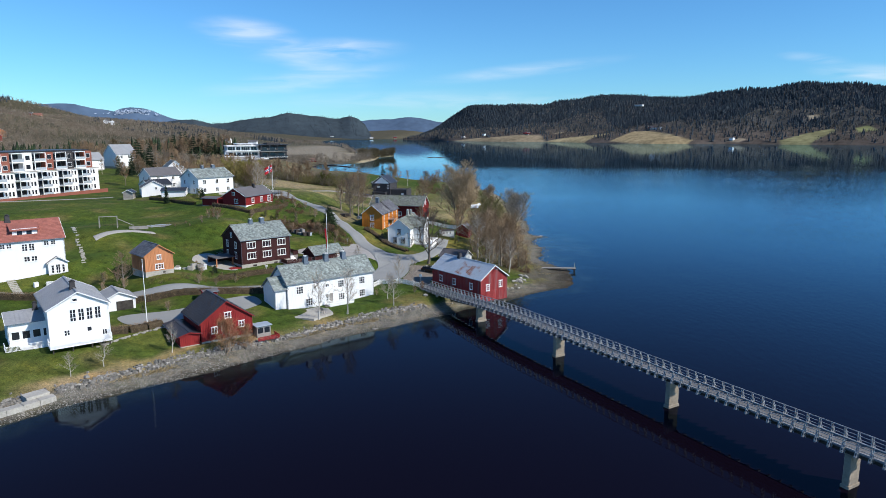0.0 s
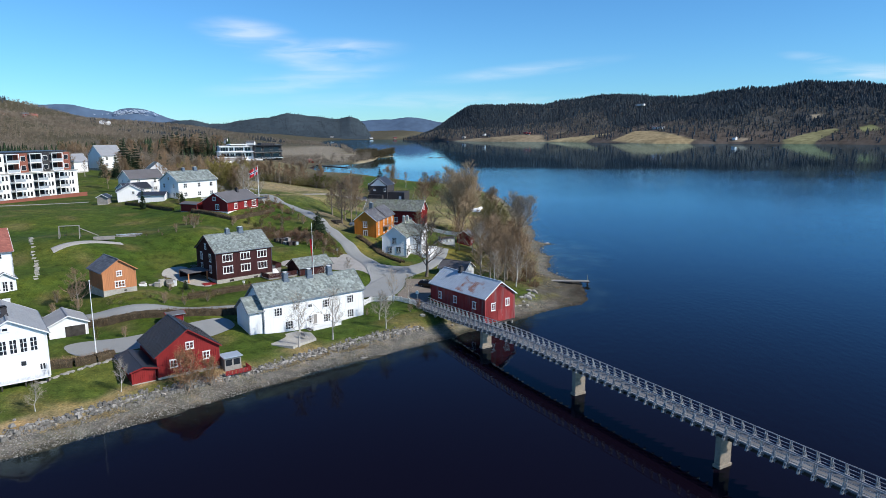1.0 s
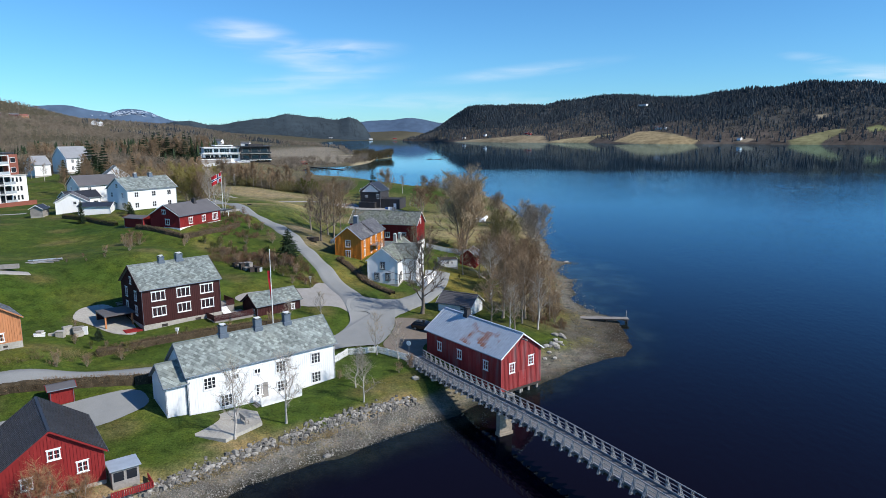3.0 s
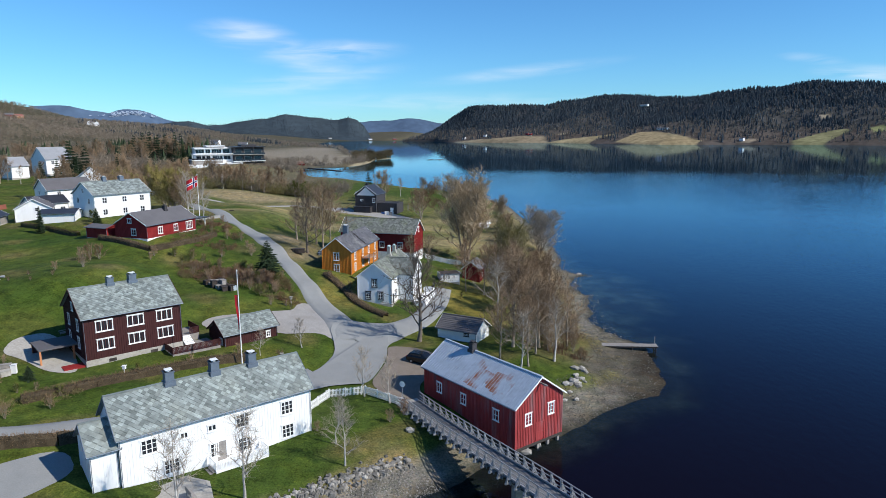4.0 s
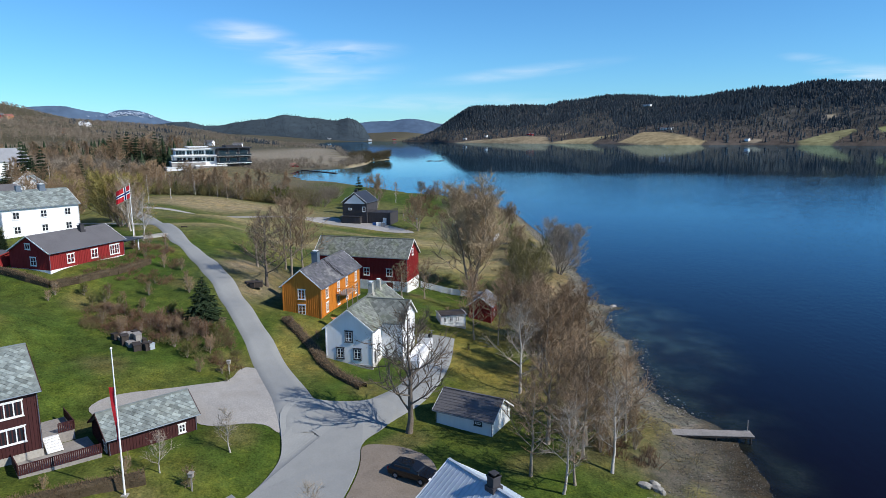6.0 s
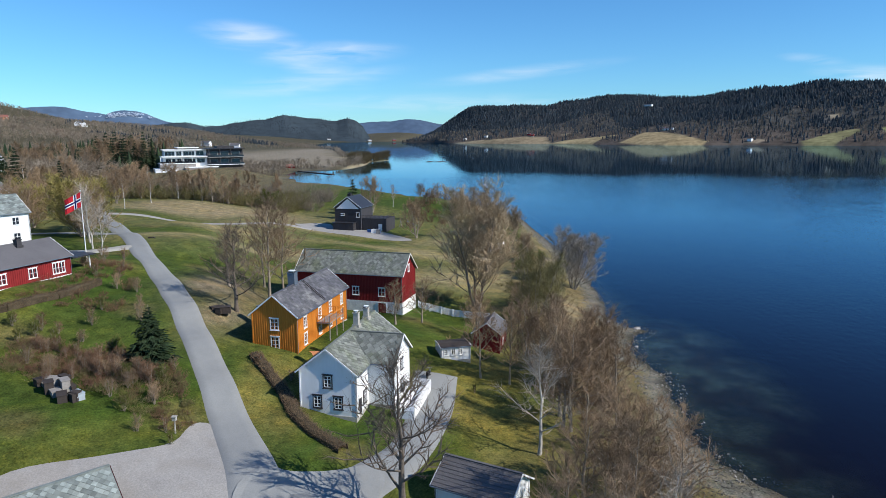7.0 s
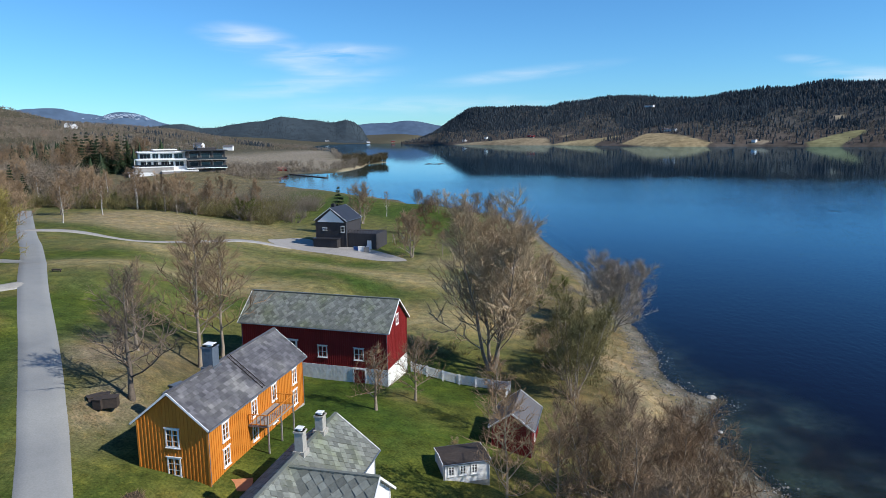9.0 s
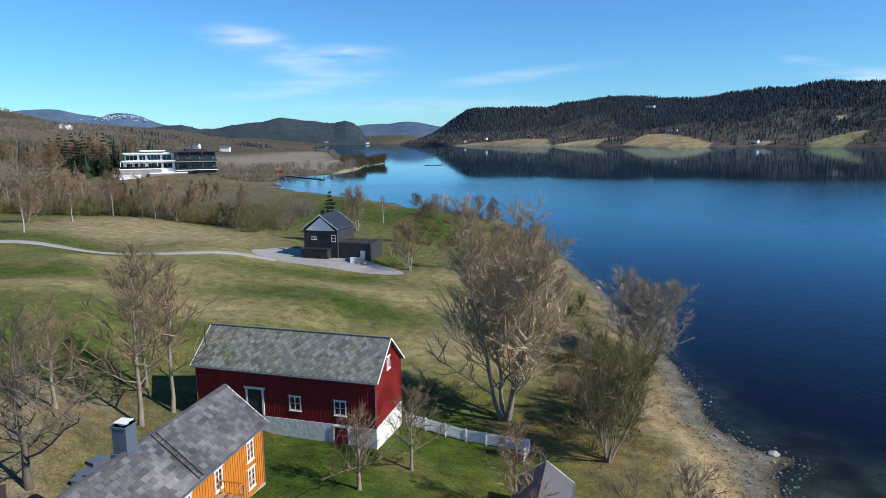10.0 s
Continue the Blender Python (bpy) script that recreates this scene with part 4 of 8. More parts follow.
garage_brown = house(-30.42, 152.84, 4.19, 43.0, 8.69, 5.54, 2.45, 4.2, "brown", "slate", "small dark brown outbuilding with slate roof", category="garage", name="garage",
      windows=[("v0", 6.6, 0.9, 0.7, 0.9, 2, 2), ("u0", 3.8, 0.9, 0.8, 0.9, 2, 2)], plinth=0.15, tile=0.38, trim="brown")
cottage = house(-38.97, 101.61, 1.86, 127.3, 9.97, -9.09, 3.12, 6.33, "red", "black tile", "red shore cottage with black tiled roof", name="cottage", category="cottage",
      windows=[("u0", 2.1, 1.2, 1.0, 1.1, 2, 2), ("u0", 4.4, 3.4, 1.1, 1.0, 2, 2), ("u0", 6.6, 1.5, 1.0, 1.1, 2, 2)], plinth=0.1, style="pantile", tile=0.36, trim="red")
shed = house(-1.26, 164.85, 2.20, -29.0, 7.29, 5.21, 2.1, 3.75, "white", "felt", "small white shed with mossy dark roof", name="shed", category="shed",
      windows=[("v0", 5.0, 1.3, 0.9, 0.5, 2, 1)], plinth=0.1, style="course", tile=0.45, boards=0, frame_mat="charcoal")
villa = house(-59.71, 95.67, 2.46, 127.2, 14.03, -8.98, 6.39, 8.81, "white", "grey metal", "white gabled shore house with grey metal roof", name="villa",
      windows=[("u0", s, 4.1, 0.95, 2.0, 2, 3) for s in (3.3, 4.45, 5.6, 6.75)] + [("u0", 3.75, 7.25, 0.8, 0.55, 1, 1), ("u0", 2.3, 2.0, 0.9, 1.0, 2, 2), ("u0", 5.4, 2.2, 0.8, 0.85, 1, 1), ("u0", 7.5, 1.3, 0.8, 1.0, 2, 1)],
      chimneys=((3.6, 4.6, 0.7, 1.1),), plinth=0.4, style="rib", tile=0.6, boards=0.25, chimney_mat="charcoal")
dark_house = house(-33.41, 311.72, 4.90, 74.4, 10.0, -9.03, 7.1, 10.4, "charcoal", "black tile", "charcoal grey house with white gable", windows=[("u0", 2.5, 4.6, 1.2, 0.6, 2, 1), ("u0", 7.4, 4.2, 1.0, 1.5, 1, 2), ("u0", 4.2, 7.6, 1.0, 0.9, 2, 1)],
      chimneys=((5.0, 5.8, 1.0, 1.4),), plinth=0.2, style=None, boards=0, chimney_mat="charcoal")


def tube_into(verts, faces, pts, radii, sides):
    """A tapered bent tube along points."""
    rings = []
    for i, p in enumerate(pts):
        d = (pts[min(i + 1, len(pts) - 1)] - pts[max(i - 1, 0)]).normalized()
        u = d.orthogonal().normalized()
        w = d.cross(u)
        ring = []
        for k in range(sides):
            a = 6.2832 * k / sides
            ring.append(len(verts))
            verts.append(tuple(p + (u * math.cos(a) + w * math.sin(a)) * radii[i]))
        rings.append(ring)
    for a, b in zip(rings, rings[1:]):
        for k in range(sides):
            faces.append((a[k], a[(k + 1) % sides], b[(k + 1) % sides], b[k]))




# ---- far hills ----
def ridge_profile(us, heights, u):
    return np.interp(u, us, heights)


FAR_SHORE = np.array([(-40, 3119), (34, 2738), (238, 2510), (421, 2383), (556, 2155), (634, 2026), (831, 1975), (951, 1896), (1124, 1766), (1535, 1431), (2149, 868)], float)
FAR_RUN = np.concatenate([[0], np.cumsum(np.hypot(*np.diff(FAR_SHORE, axis=0).T))])
RIDGE = [157, 157, 155, 162, 167, 187, 201, 198, 194, 186, 185, 188, 183, 189, 185, 195, 198, 208, 219, 209, 195, 190, 185, 179, 172, 165, 158, 151, 144, 137, 129, 122, 115, 107, 100, 92, 85, 77, 74, 72, 70]


def far_hill(u, v):
    """The hillside over the fjord: u 0 to 1 along its shore, v metres inland. Gives x, y, z."""
    s = u * FAR_RUN[-1]
    v = v * (0.27 + 0.73 * smooth(0, 0.16, u))
    x = np.interp(s, FAR_RUN, FAR_SHORE[:, 0]) + 0.80 * v + 0.87 * np.minimum(s, 0)
    y = np.interp(s, FAR_RUN, FAR_SHORE[:, 1]) + 0.595 * v - 0.5 * np.minimum(s, 0)
    v = v / (0.27 + 0.73 * smooth(0, 0.16, u))
    top = np.interp(u, np.linspace(0, 1, 41), RIDGE) - 14
    rise = 0.25 * smooth(-40, 230, v) + 0.33 * smooth(190, 520, v) + 0.42 * smooth(420, 780, v)
    rise = rise + 0.05 * wobble(x, y, 90) * smooth(80, 300, v) + 0.03 * wobble(y, x, 37) * smooth(60, 300, v)
    nose = np.clip((u + 0.06) / 0.06, 0, 1) ** 0.75
    return x, y, top * rise * nose - 3 * (v < 1) + 4 * smooth(0, 30, v) * nose


uu, vv = np.meshgrid(np.concatenate([np.linspace(-0.06, 0.62, 440), np.linspace(0.63, 1, 40)]), np.concatenate([np.linspace(-10, 260, 60), np.linspace(270, 780, 50), np.linspace(850, 1500, 8)]))
hx, hy, hz = far_hill(uu, vv)
# hillside base tone, lightened to carry some of the distance haze
shade = np.zeros(hx.shape + (3,)) + (0.066, 0.066, 0.064)
# pale fields: corners along the shore and metres inland, and their colour
FIELDS = [([(0.116, -9), (0.265, -9), (0.237, 87), (0.209, 95), (0.164, 39)], (0.25, 0.20, 0.13)), ([(0.262, 1), (0.28, 60), (0.325, 123), (0.316, 54), (0.32, -9)], (0.29, 0.235, 0.135)),
          ([(0.352, 12), (0.347, 154), (0.364, 160), (0.404, 107), (0.441, 27), (0.441, -9), (0.397, -9)], (0.30, 0.235, 0.135)), ([(0.513, 27), (0.519, 95), (0.532, 189), (0.542, 158), (0.54, 62), (0.541, -5), (0.519, -5)], (0.20, 0.19, 0.10)),
          ([(0.548, 197), (0.554, 250), (0.571, 168), (0.561, 125)], (0.17, 0.18, 0.085)), ([(0.491, 353), (0.497, 392), (0.499, 349), (0.499, 320)], (0.22, 0.19, 0.14)), ([(0.243, 117), (0.251, 156), (0.257, 103)], (0.26, 0.21, 0.14)),
          ([(0.473, 15), (0.475, 58), (0.486, 39), (0.483, 9)], (0.22, 0.18, 0.13))]


def in_field(corners, u, v):
    """1 inside a field, 0 outside, over a soft hedge line."""
    u, v = u * FAR_RUN[-1], np.asarray(v, float)
    inside, best = np.zeros(u.shape, bool), np.full(u.shape, 1e18)
    pts = [(a * FAR_RUN[-1], b) for a, b in corners]
    for (ax, ay), (bx, by) in zip(pts, pts[1:] + pts[:1]):
        dx, dy = bx - ax, by - ay
        k = np.clip(((u - ax) * dx + (v - ay) * dy) / (dx * dx + dy * dy), 0, 1)
        best = np.minimum(best, (u - ax - k * dx) ** 2 + (v - ay - k * dy) ** 2)
        if dy:
            inside ^= ((ay > v) != (by > v)) & (u < ax + (v - ay) * dx / dy)
    return smooth(-7, 7, np.where(inside, 1, -1) * np.sqrt(best))


for corners, tone in FIELDS:
    shade = blend(shade, tone, in_field(corners, uu, vv))
shade = blend(shade, (0.10, 0.08, 0.066), 0.8 * smooth(330, 120, vv + 60 * wobble(hx, hy, 70)) * (shade[..., 0] < 0.12))


def warped(name, px, py, pz, mat, cov):
    ob = sheet(name, np.arange(px.shape[1]), np.arange(px.shape[0]), pz, mat, cov)
    ob.data.vertices.foreach_set("co", np.stack([px, py, pz], -1).ravel().astype(np.float32))
    ob.data.update()
    return ob


tagged(warped("hillside", hx, hy, hz, M["hill"], shade), "wooded hillside with pale fields along the far shore", "hill", kind="structure")


def range_of_hills(name, radius, az, heights, depth, mat, colour, label, rough):
    a = np.radians(np.linspace(az[0], az[-1], 260))
    t = np.linspace(0, 1, 26)
    aa, tt = np.meshgrid(a, t)
    r = radius - depth + depth * tt
    h = np.interp(np.degrees(aa), az, heights)
    x, y = r * np.sin(aa), r * np.cos(aa)
    z = h * (0.25 * tt + 0.75 * tt ** 2) + rough * tt * wobble(x, y, 55) + rough * 0.6 * tt * wobble(y, x, 21) - 6 * (1 - tt)
    cov = np.zeros(x.shape + (3,)) + colour
    ob = warped(name, x, y, z, mat, cov)
    return tagged(ob, label, "hill", kind="structure"), (x, y, z)


# distance haze is put into the blue base colours of both ranges
M["mountain"] = material("haze-blue far mountain", (0.1, 0.1, 0.1), 1.0, fine=0.02, coarse=0.003, vary=0.25, bump=0.0, cover=True, spec=0.0)
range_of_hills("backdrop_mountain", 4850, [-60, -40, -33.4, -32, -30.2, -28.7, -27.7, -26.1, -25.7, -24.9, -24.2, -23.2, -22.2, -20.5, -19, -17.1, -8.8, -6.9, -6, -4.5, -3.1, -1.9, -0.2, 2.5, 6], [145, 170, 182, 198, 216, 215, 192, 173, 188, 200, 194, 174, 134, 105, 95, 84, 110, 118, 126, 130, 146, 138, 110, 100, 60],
               400, M["mountain"], (0.078, 0.118, 0.18), "far mountain range tinted blue for haze, with a snow-streaked top", 3)
_, wooded = range_of_hills("backdrop_hills", 3900, [-26, -24.2, -22.2, -20.5, -19.7, -19, -18.2, -16.2, -14.4, -13, -10.7, -8.8, -7.9, -7.2, -6.7, -6.2, -5.9], [52, 68, 98, 105, 93, 81, 87, 113, 120, 143, 128, 109, 125, 110, 84, 29, -13], 500, M["mountain"], (0.046, 0.062, 0.074), "dark wooded hills at the head of the fjord, tinted blue for haze", 4)
rng = random.Random(5)
verts, faces = [], []
for i in range(150):
    a, k = radians(rng.gauss(-24.9, 0.8)), rng.uniform(0.8, 3.2)
    x, y, z = 4800 * math.sin(a), 4800 * math.cos(a), 166 + rng.uniform(-10, 22) - 6 * abs(math.degrees(a) + 24.7)
    n = len(verts)
    verts += [(x - k * 2, y, z), (x + k * 3.6, y + 3, z - 2.2 - k), (x + k * 2, y + 6, z - k * 0.4), (x - k, y + 6, z + 1.4)]
    faces.append((n, n + 1, n + 2, n + 3))
tagged(raw("backdrop_snow", verts, faces, material("old snow", (0.42, 0.49, 0.58), 0.9, vary=0.05, bump=0)), "streaks of old snow on the mountain top", "snow", kind="structure")


# ---- the bridge ----
def footbridge():
    start, way = Vector((-3.9, 139.9, 0)), Vector((0.498, -0.867, 0)).normalized()
    ang = math.degrees(math.atan2(way.y, way.x))
    ob = empty("footbridge", pose(start.x, start.y, 0, 0, 0, ang), "long narrow footbridge with grey timber railings on concrete piers", "bridge")
    length, half = 150.0, 1.25
    top = lambda s: 2.4 + 1.3 * float(smooth(0, 34, np.array(s))) + 0.0065 * s
    # planks of the deck
    bm = bmesh.new()
    s = 0.0
    while s < length:
        box(bm, s, s + 1.70, -half, half, top(s) - 0.09, top(s))
        s += 1.75
    tagged(part("deck", bm, M["deck"], ob, "grey plank deck"), kind="stuff")
    for yy in (-0.75, 0.75):
        vs, fs = [], []
        tube_into(vs, fs, [Vector((s, yy, top(s) - 0.38)) for s in range(0, 151, 5)], [0.28] * 31, 4)
        raw("girder", vs, fs, M["dark wood"], ob)
    for side in (-1, 1):
        stations = [i * 3.5 for i in range(44)]
        for name, rise, w, out in (("rail", 1.12, 0.045, 0.04), ("rail", 0.72, 0.03, 0.04), ("rail", 0.36, 0.03, 0.04), ("kerb", 0.06, 0.08, 0.12)):
            vs, fs = [], []
            tube_into(vs, fs, [Vector((s, side * (half - out), top(s) + rise)) for s in stations], [w * 1.3] * len(stations), 4)
            raw(name, vs, fs, M["steel"], ob)
    # one railing frame a side, then repeats on the same mesh
    for side in (-1, 1):
        bm = bmesh.new()
        for dx in (-0.09, 0.09):
            beam(bm, (dx, side * (half + 0.02), -0.5), (dx, side * (half + 0.02), 1.1), 0.07, 0.07)
            beam(bm, (dx, side * (half + 0.5), -0.26), (dx, side * (half + 0.02), 0.85), 0.07, 0.07)
        beam(bm, (0, side * 0.4, -0.28), (0, side * (half + 0.58), -0.28), 0.2, 0.12)
        beam(bm, (0, side * (half + 0.40), 0.1), (0, side * half, 0.1), 0.2, 0.06)
        me = bpy.data.meshes.new("post")
        bm.normal_update()
        bm.to_mesh(me)
        bm.free()
        me.materials.append(M["steel"])
        s = 0.9
        while s < length:
            post = new("post", me)
            post.parent = ob
            post.matrix_basis = pose(s, 0, top(s))
            s += 1.33
    for s in (22.2, 44.9, 67.6, 90.3, 113.0, 135.7):
        bm = boxes((s - 0.45, s + 0.45, -1.0, 1.0, -4, 0.35), (s - 0.35, s + 0.35, -0.9, 0.9, 0.3, top(s) - 0.62), (s - 0.42, s + 0.42, -0.98, 0.98, top(s) - 0.75, top(s) - 0.6))
        bmesh.ops.bevel(bm, geom=bm.edges, offset=0.05, segments=1, affect="EDGES")
        part("pier", bm, M["pier"], ob)
    part("abutment", boxes((-1.2, 0.6, -1.5, 1.5, 0.0, 2.25)), M["concrete"], ob)
    return ob


footbridge()


def jetty():
    ob = empty("jetty", pose(21.5, 166.6, 0, 0, 0, -4), "weathered plank jetty on short posts over a stone bed", "jetty")
    rng = random.Random(3)
    for i in range(42):
        x = i * 0.3
        part("plank", boxes((x, x + 0.27, -0.75 + rng.uniform(-0.05, 0.05), 0.75 + rng.uniform(-0.05, 0.05), 0.86, 0.93)), M["grey wood"], ob)
    for yy in (-0.6, 0.6):
        part("stringer", boxes((0, 12.6, yy - 0.09, yy + 0.09, 0.66, 0.86)), M["dark wood"], ob)
    for x in (1.5, 5, 8.5, 12.2):
        for yy in (-0.62, 0.62):
            bm = bmesh.new()
            tube(bm, (x, yy, -1.5), (x, yy, 0.8), 0.12, 0.11, 8)
            part("pile", bm, M["dark wood"], ob)
    bm = bmesh.new()
    tube(bm, (12.3, 0.68, 0.6), (12.3, 0.68, 2.2), 0.06, 0.05, 6)
    part("mooring_post", bm, M["grey wood"], ob)


jetty()


# ---- stones ----
def stone_mesh(name, seed, mat):
    rng = random.Random(seed)
    bm = bmesh.new()
    bmesh.ops.create_icosphere(bm, subdivisions=1, radius=0.5)
    sx, sy, sz = rng.uniform(0.8, 1.3), rng.uniform(0.6, 1.0), rng.uniform(0.45, 0.8)
    for v in bm.verts:
        k = rng.uniform(0.78, 1.12)
        v.co = Vector((v.co.x * sx * k, v.co.y * sy * k, v.co.z * sz * k))
    me = bpy.data.meshes.new(name)
    bm.normal_update()
    bm.to_mesh(me)
    bm.free()
    me.materials.append(mat)
    return me


def along_shore(a, b, inland):
    """A point on the stretch of shore between two corners, some metres inland."""
    (ax, ay), (bx, by) = a, b
    ln = math.hypot(bx - ax, by - ay)
    return lambda k: (ax + (bx - ax) * k - (by - ay) / ln * inland, ay + (by - ay) * k + (bx - ax) / ln * inland)


STONES = [stone_mesh("stone", i, M["stone"]) for i in range(9)]
rng = random.Random(11)
stretch = SHORE[2:16]
runs = [math.dist(a, b) for a, b in zip(stretch, stretch[1:])]


def pick_on_shore(s, inland):
    for (a, b), ln in zip(zip(stretch, stretch[1:]), runs):
        if s < ln:
            return along_shore(a, b, inland)(s / ln)
        s -= ln
    return along_shore(stretch[-2], stretch[-1], inland)(1)


sea_wall = empty("sea_wall", pose(0, 0, 0), "dry stone wall of rough grey boulders along the shore", "wall")
for i in range(290):
    s = sum(runs) * (0.12 + 0.88 * (i + rng.random()) / 290)
    x, y = pick_on_shore(s, 5.5 + rng.choice((-0.5, 0.0, 0.0, 0.45)) + rng.uniform(-0.12, 0.12) + 0.5 * math.sin(s / 6))
    k = rng.uniform(0.35, 0.85)
    st = new("stone", rng.choice(STONES))
    st.parent = sea_wall
    st.matrix_basis = pose(x, y, ground_at(x, y) + 0.1 * k, rng.uniform(-15, 15), rng.uniform(-15, 15), rng.uniform(0, 360)) @ Matrix.Diagonal((k, k, k, 1))


def pebbles(name, count, place, lo, hi, mat, label, seed):
    """Many small stones in one mesh; place(rng) gives x, y."""
    rng = random.Random(seed)
    pts = [place(rng) for _ in range(count)]
    xy = np.array(pts)
    zz = land_grid(xy[:, 0], xy[:, 1])
    verts, faces = [], []
    for (x, y), z in zip(pts, zz):
        k, a = rng.uniform(lo, hi) * rng.choice((0.6, 0.8, 1, 1, 1.5)), rng.uniform(0, 6.28)
        n = len(verts)
        for i in range(4):
            b = a + i * 1.57 + rng.uniform(-0.4, 0.4)
            r = k * rng.uniform(0.7, 1.2)
            verts.append((x + r * math.cos(b), y + r * math.sin(b), z - 0.03))
        for i in range(4):
            b = a + 0.4 + i * 1.57
            r = k * rng.uniform(0.4, 0.7)
            verts.append((x + r * math.cos(b), y + r * math.sin(b), z + k * rng.uniform(0.4, 0.8)))
        faces += [(n + 4, n + 5, n + 6, n + 7)] + [(n + i, n + (i + 1) % 4, n + 4 + (i + 1) % 4, n + 4 + i) for i in range(4)]
    return tagged(raw(name, verts, faces, M[mat]), label, "stones", kind="stuff")


def on_beach(rng):
    return pick_on_shore(sum(runs) * rng.random(), rng.uniform(0.0, 5.0))


def on_spit(rng):
    while True:
        x, y = rng.uniform(8, 35), rng.uniform(136, 176)
        d = float(shore_grid(x, y))
        if 0.0 < d < 9 and x > 15:
            return x, y


def on_east_shore(rng):
    while True:
        x, y = rng.uniform(22, 40), rng.uniform(172, 330)
        d = float(shore_grid(x, y))
        if -2.5 < d < 4:
            return x, y


def in_wall(rng):
    s = sum(runs) * rng.random()
    return pick_on_shore(s, 5.4 + 0.5 * math.sin(s / 6) + rng.gauss(0, 0.5))


pebbles("rubble", 2600, in_wall, 0.13, 0.34, "stone", "broken rubble packed between the boulders of the sea wall", 9)
pebbles("pebbles", 15000, on_beach, 0.035, 0.11, "pebble", "grey pebbles on the tidal beach", 1)
pebbles("pebbles", 5200, on_spit, 0.03, 0.09, "wet pebble", "grey pebbles on the gravel spit by the jetty", 2)
pebbles("pebbles", 4800, on_east_shore, 0.05, 0.17, "pebble", "stones along the wooded shore and in the shallows", 3)

for i in range(34):
    # boulders round the boathouse, the bridge head and the shallows
    cx, cy, r = rng.choice(((17.1, 148.4, 1.0), (18.2, 150.4, 1.0), (19.3, 154, 0.9), (16.2, 146.0, 1.0), (14.9, 143.6, 1.2), (-2, 135.5, 2.5), (1.5, 133, 3), (9, 133.5, 2.5)))
    x, y, k = cx + rng.uniform(-r, r), cy + rng.uniform(-r, r), rng.uniform(0.6, 1.5)
    b = new("boulder", rng.choice(STONES))
    b.matrix_basis = pose(x, y, max(ground_at(x, y), -0.1) + 0.12 * k, 0, 0, rng.uniform(0, 360)) @ Matrix.Diagonal((k, k, k, 1))
    tagged(b, "rough pale grey boulder on the shore", "boulder", "boulders by the boathouse")
edging = empty("stone_edging", pose(0, 0, 0), "low edging of flat grey stones between driveway and lawn", "wall")
for i in range(34):
    k = i / 33
    x, y = -53.2 + 6.4 * k + rng.uniform(-0.2, 0.2), 97.6 + 9.6 * k ** 0.8 + rng.uniform(-0.3, 0.3)
    st = new("stone", rng.choice(STONES))
    st.parent = edging
    size = rng.uniform(0.5, 0.95)
    st.matrix_basis = pose(x, y, ground_at(x, y) + 0.05, 0, 0, rng.uniform(0, 360)) @ Matrix.Diagonal((size, size, size * 0.7, 1))
for x, y, k in ((33.4, 223.8, 1.4), (32.5, 222, 0.6), (-12.5, 115.2, 0.9), (33, 300, 1.2), (30.5, 214, 0.7)):
    b = new("boulder", STONES[2])
    b.matrix_basis = pose(x, y, max(ground_at(x, y), 0) + 0.05, 0, 0, 40) @ Matrix.Diagonal((k, k, k, 1))
    tagged(b, "single dark boulder at the waterline", "boulder")


quay = empty("quay", pose(-58.2, 73.2, 0, 0, 0, 52), "low quay of pale concrete blocks at the lawn's edge", "quay")
for i in range(6):
    part("block", boxes((i * 1.95, i * 1.95 + 1.9, 0.2, 1.5, -1.0, 0.95 + 0.03 * (i % 3))), M["concrete"], quay)
part("slab", boxes((8.6, 11.4, 1.5, 3.4, -0.2, 1.35)), M["concrete"], quay)


# ---- fences, hedges, poles ----
def picket_fence(points, height, label, spacing=0.16, mat="white trim", wide=0.09):
    x0, y0 = points[0]
    ob = empty("picket_fence", pose(x0, y0, ground_at(x0, y0)), label, "fence")
    z0 = ground_at(x0, y0)
    pick = bpy.data.meshes.new("picket")
    bm = boxes((-wide / 2, wide / 2, -0.015, 0.015, 0.05, height))
    bm.to_mesh(pick)
    bm.free()
    pick.materials.append(M[mat])
    for (ax, ay), (bx, by) in zip(points, points[1:]):
        ln, ang = math.dist((ax, ay), (bx, by)), math.degrees(math.atan2(by - ay, bx - ax))
        za, zb = ground_at(ax, ay) - z0, ground_at(bx, by) - z0
        a, b = Vector((ax - x0, ay - y0, za)), Vector((bx - x0, by - y0, zb))
        for h in (0.3, height - 0.2):
            bm = bmesh.new()
            beam(bm, a + Vector((0, 0, h)), b + Vector((0, 0, h)), 0.05, 0.09)
            part("rail", bm, M[mat], ob)
        for i in range(int(ln / 2) + 1):
            p = a.lerp(b, min(1, i * 2 / ln))
            part("fence_post", boxes((p.x - 0.07, p.x + 0.07, p.y - 0.07, p.y + 0.07, p.z - 0.4, p.z + height + 0.08)), M[mat], ob)
        for i in range(int(ln / spacing)):
            p = a.lerp(b, (i + 0.5) * spacing / ln)
            o = new("picket", pick)
            o.parent = ob
            o.matrix_basis = pose(p.x, p.y, p.z, 0, 0, ang)
    return ob


picket_fence([(-16.4, 136.0), (-14.1, 142.2), (-9.7, 143.0), (-4.6, 139.2)], 1.05, "white picket fence round the lawn at the bridge head", 0.17)
picket_fence([(-4.4, 222.0), (1.5, 220.5), (7.4, 218.6), (6.6, 216.4)], 1.2, "white board fence beside the red barn", 0.13, wide=0.12)


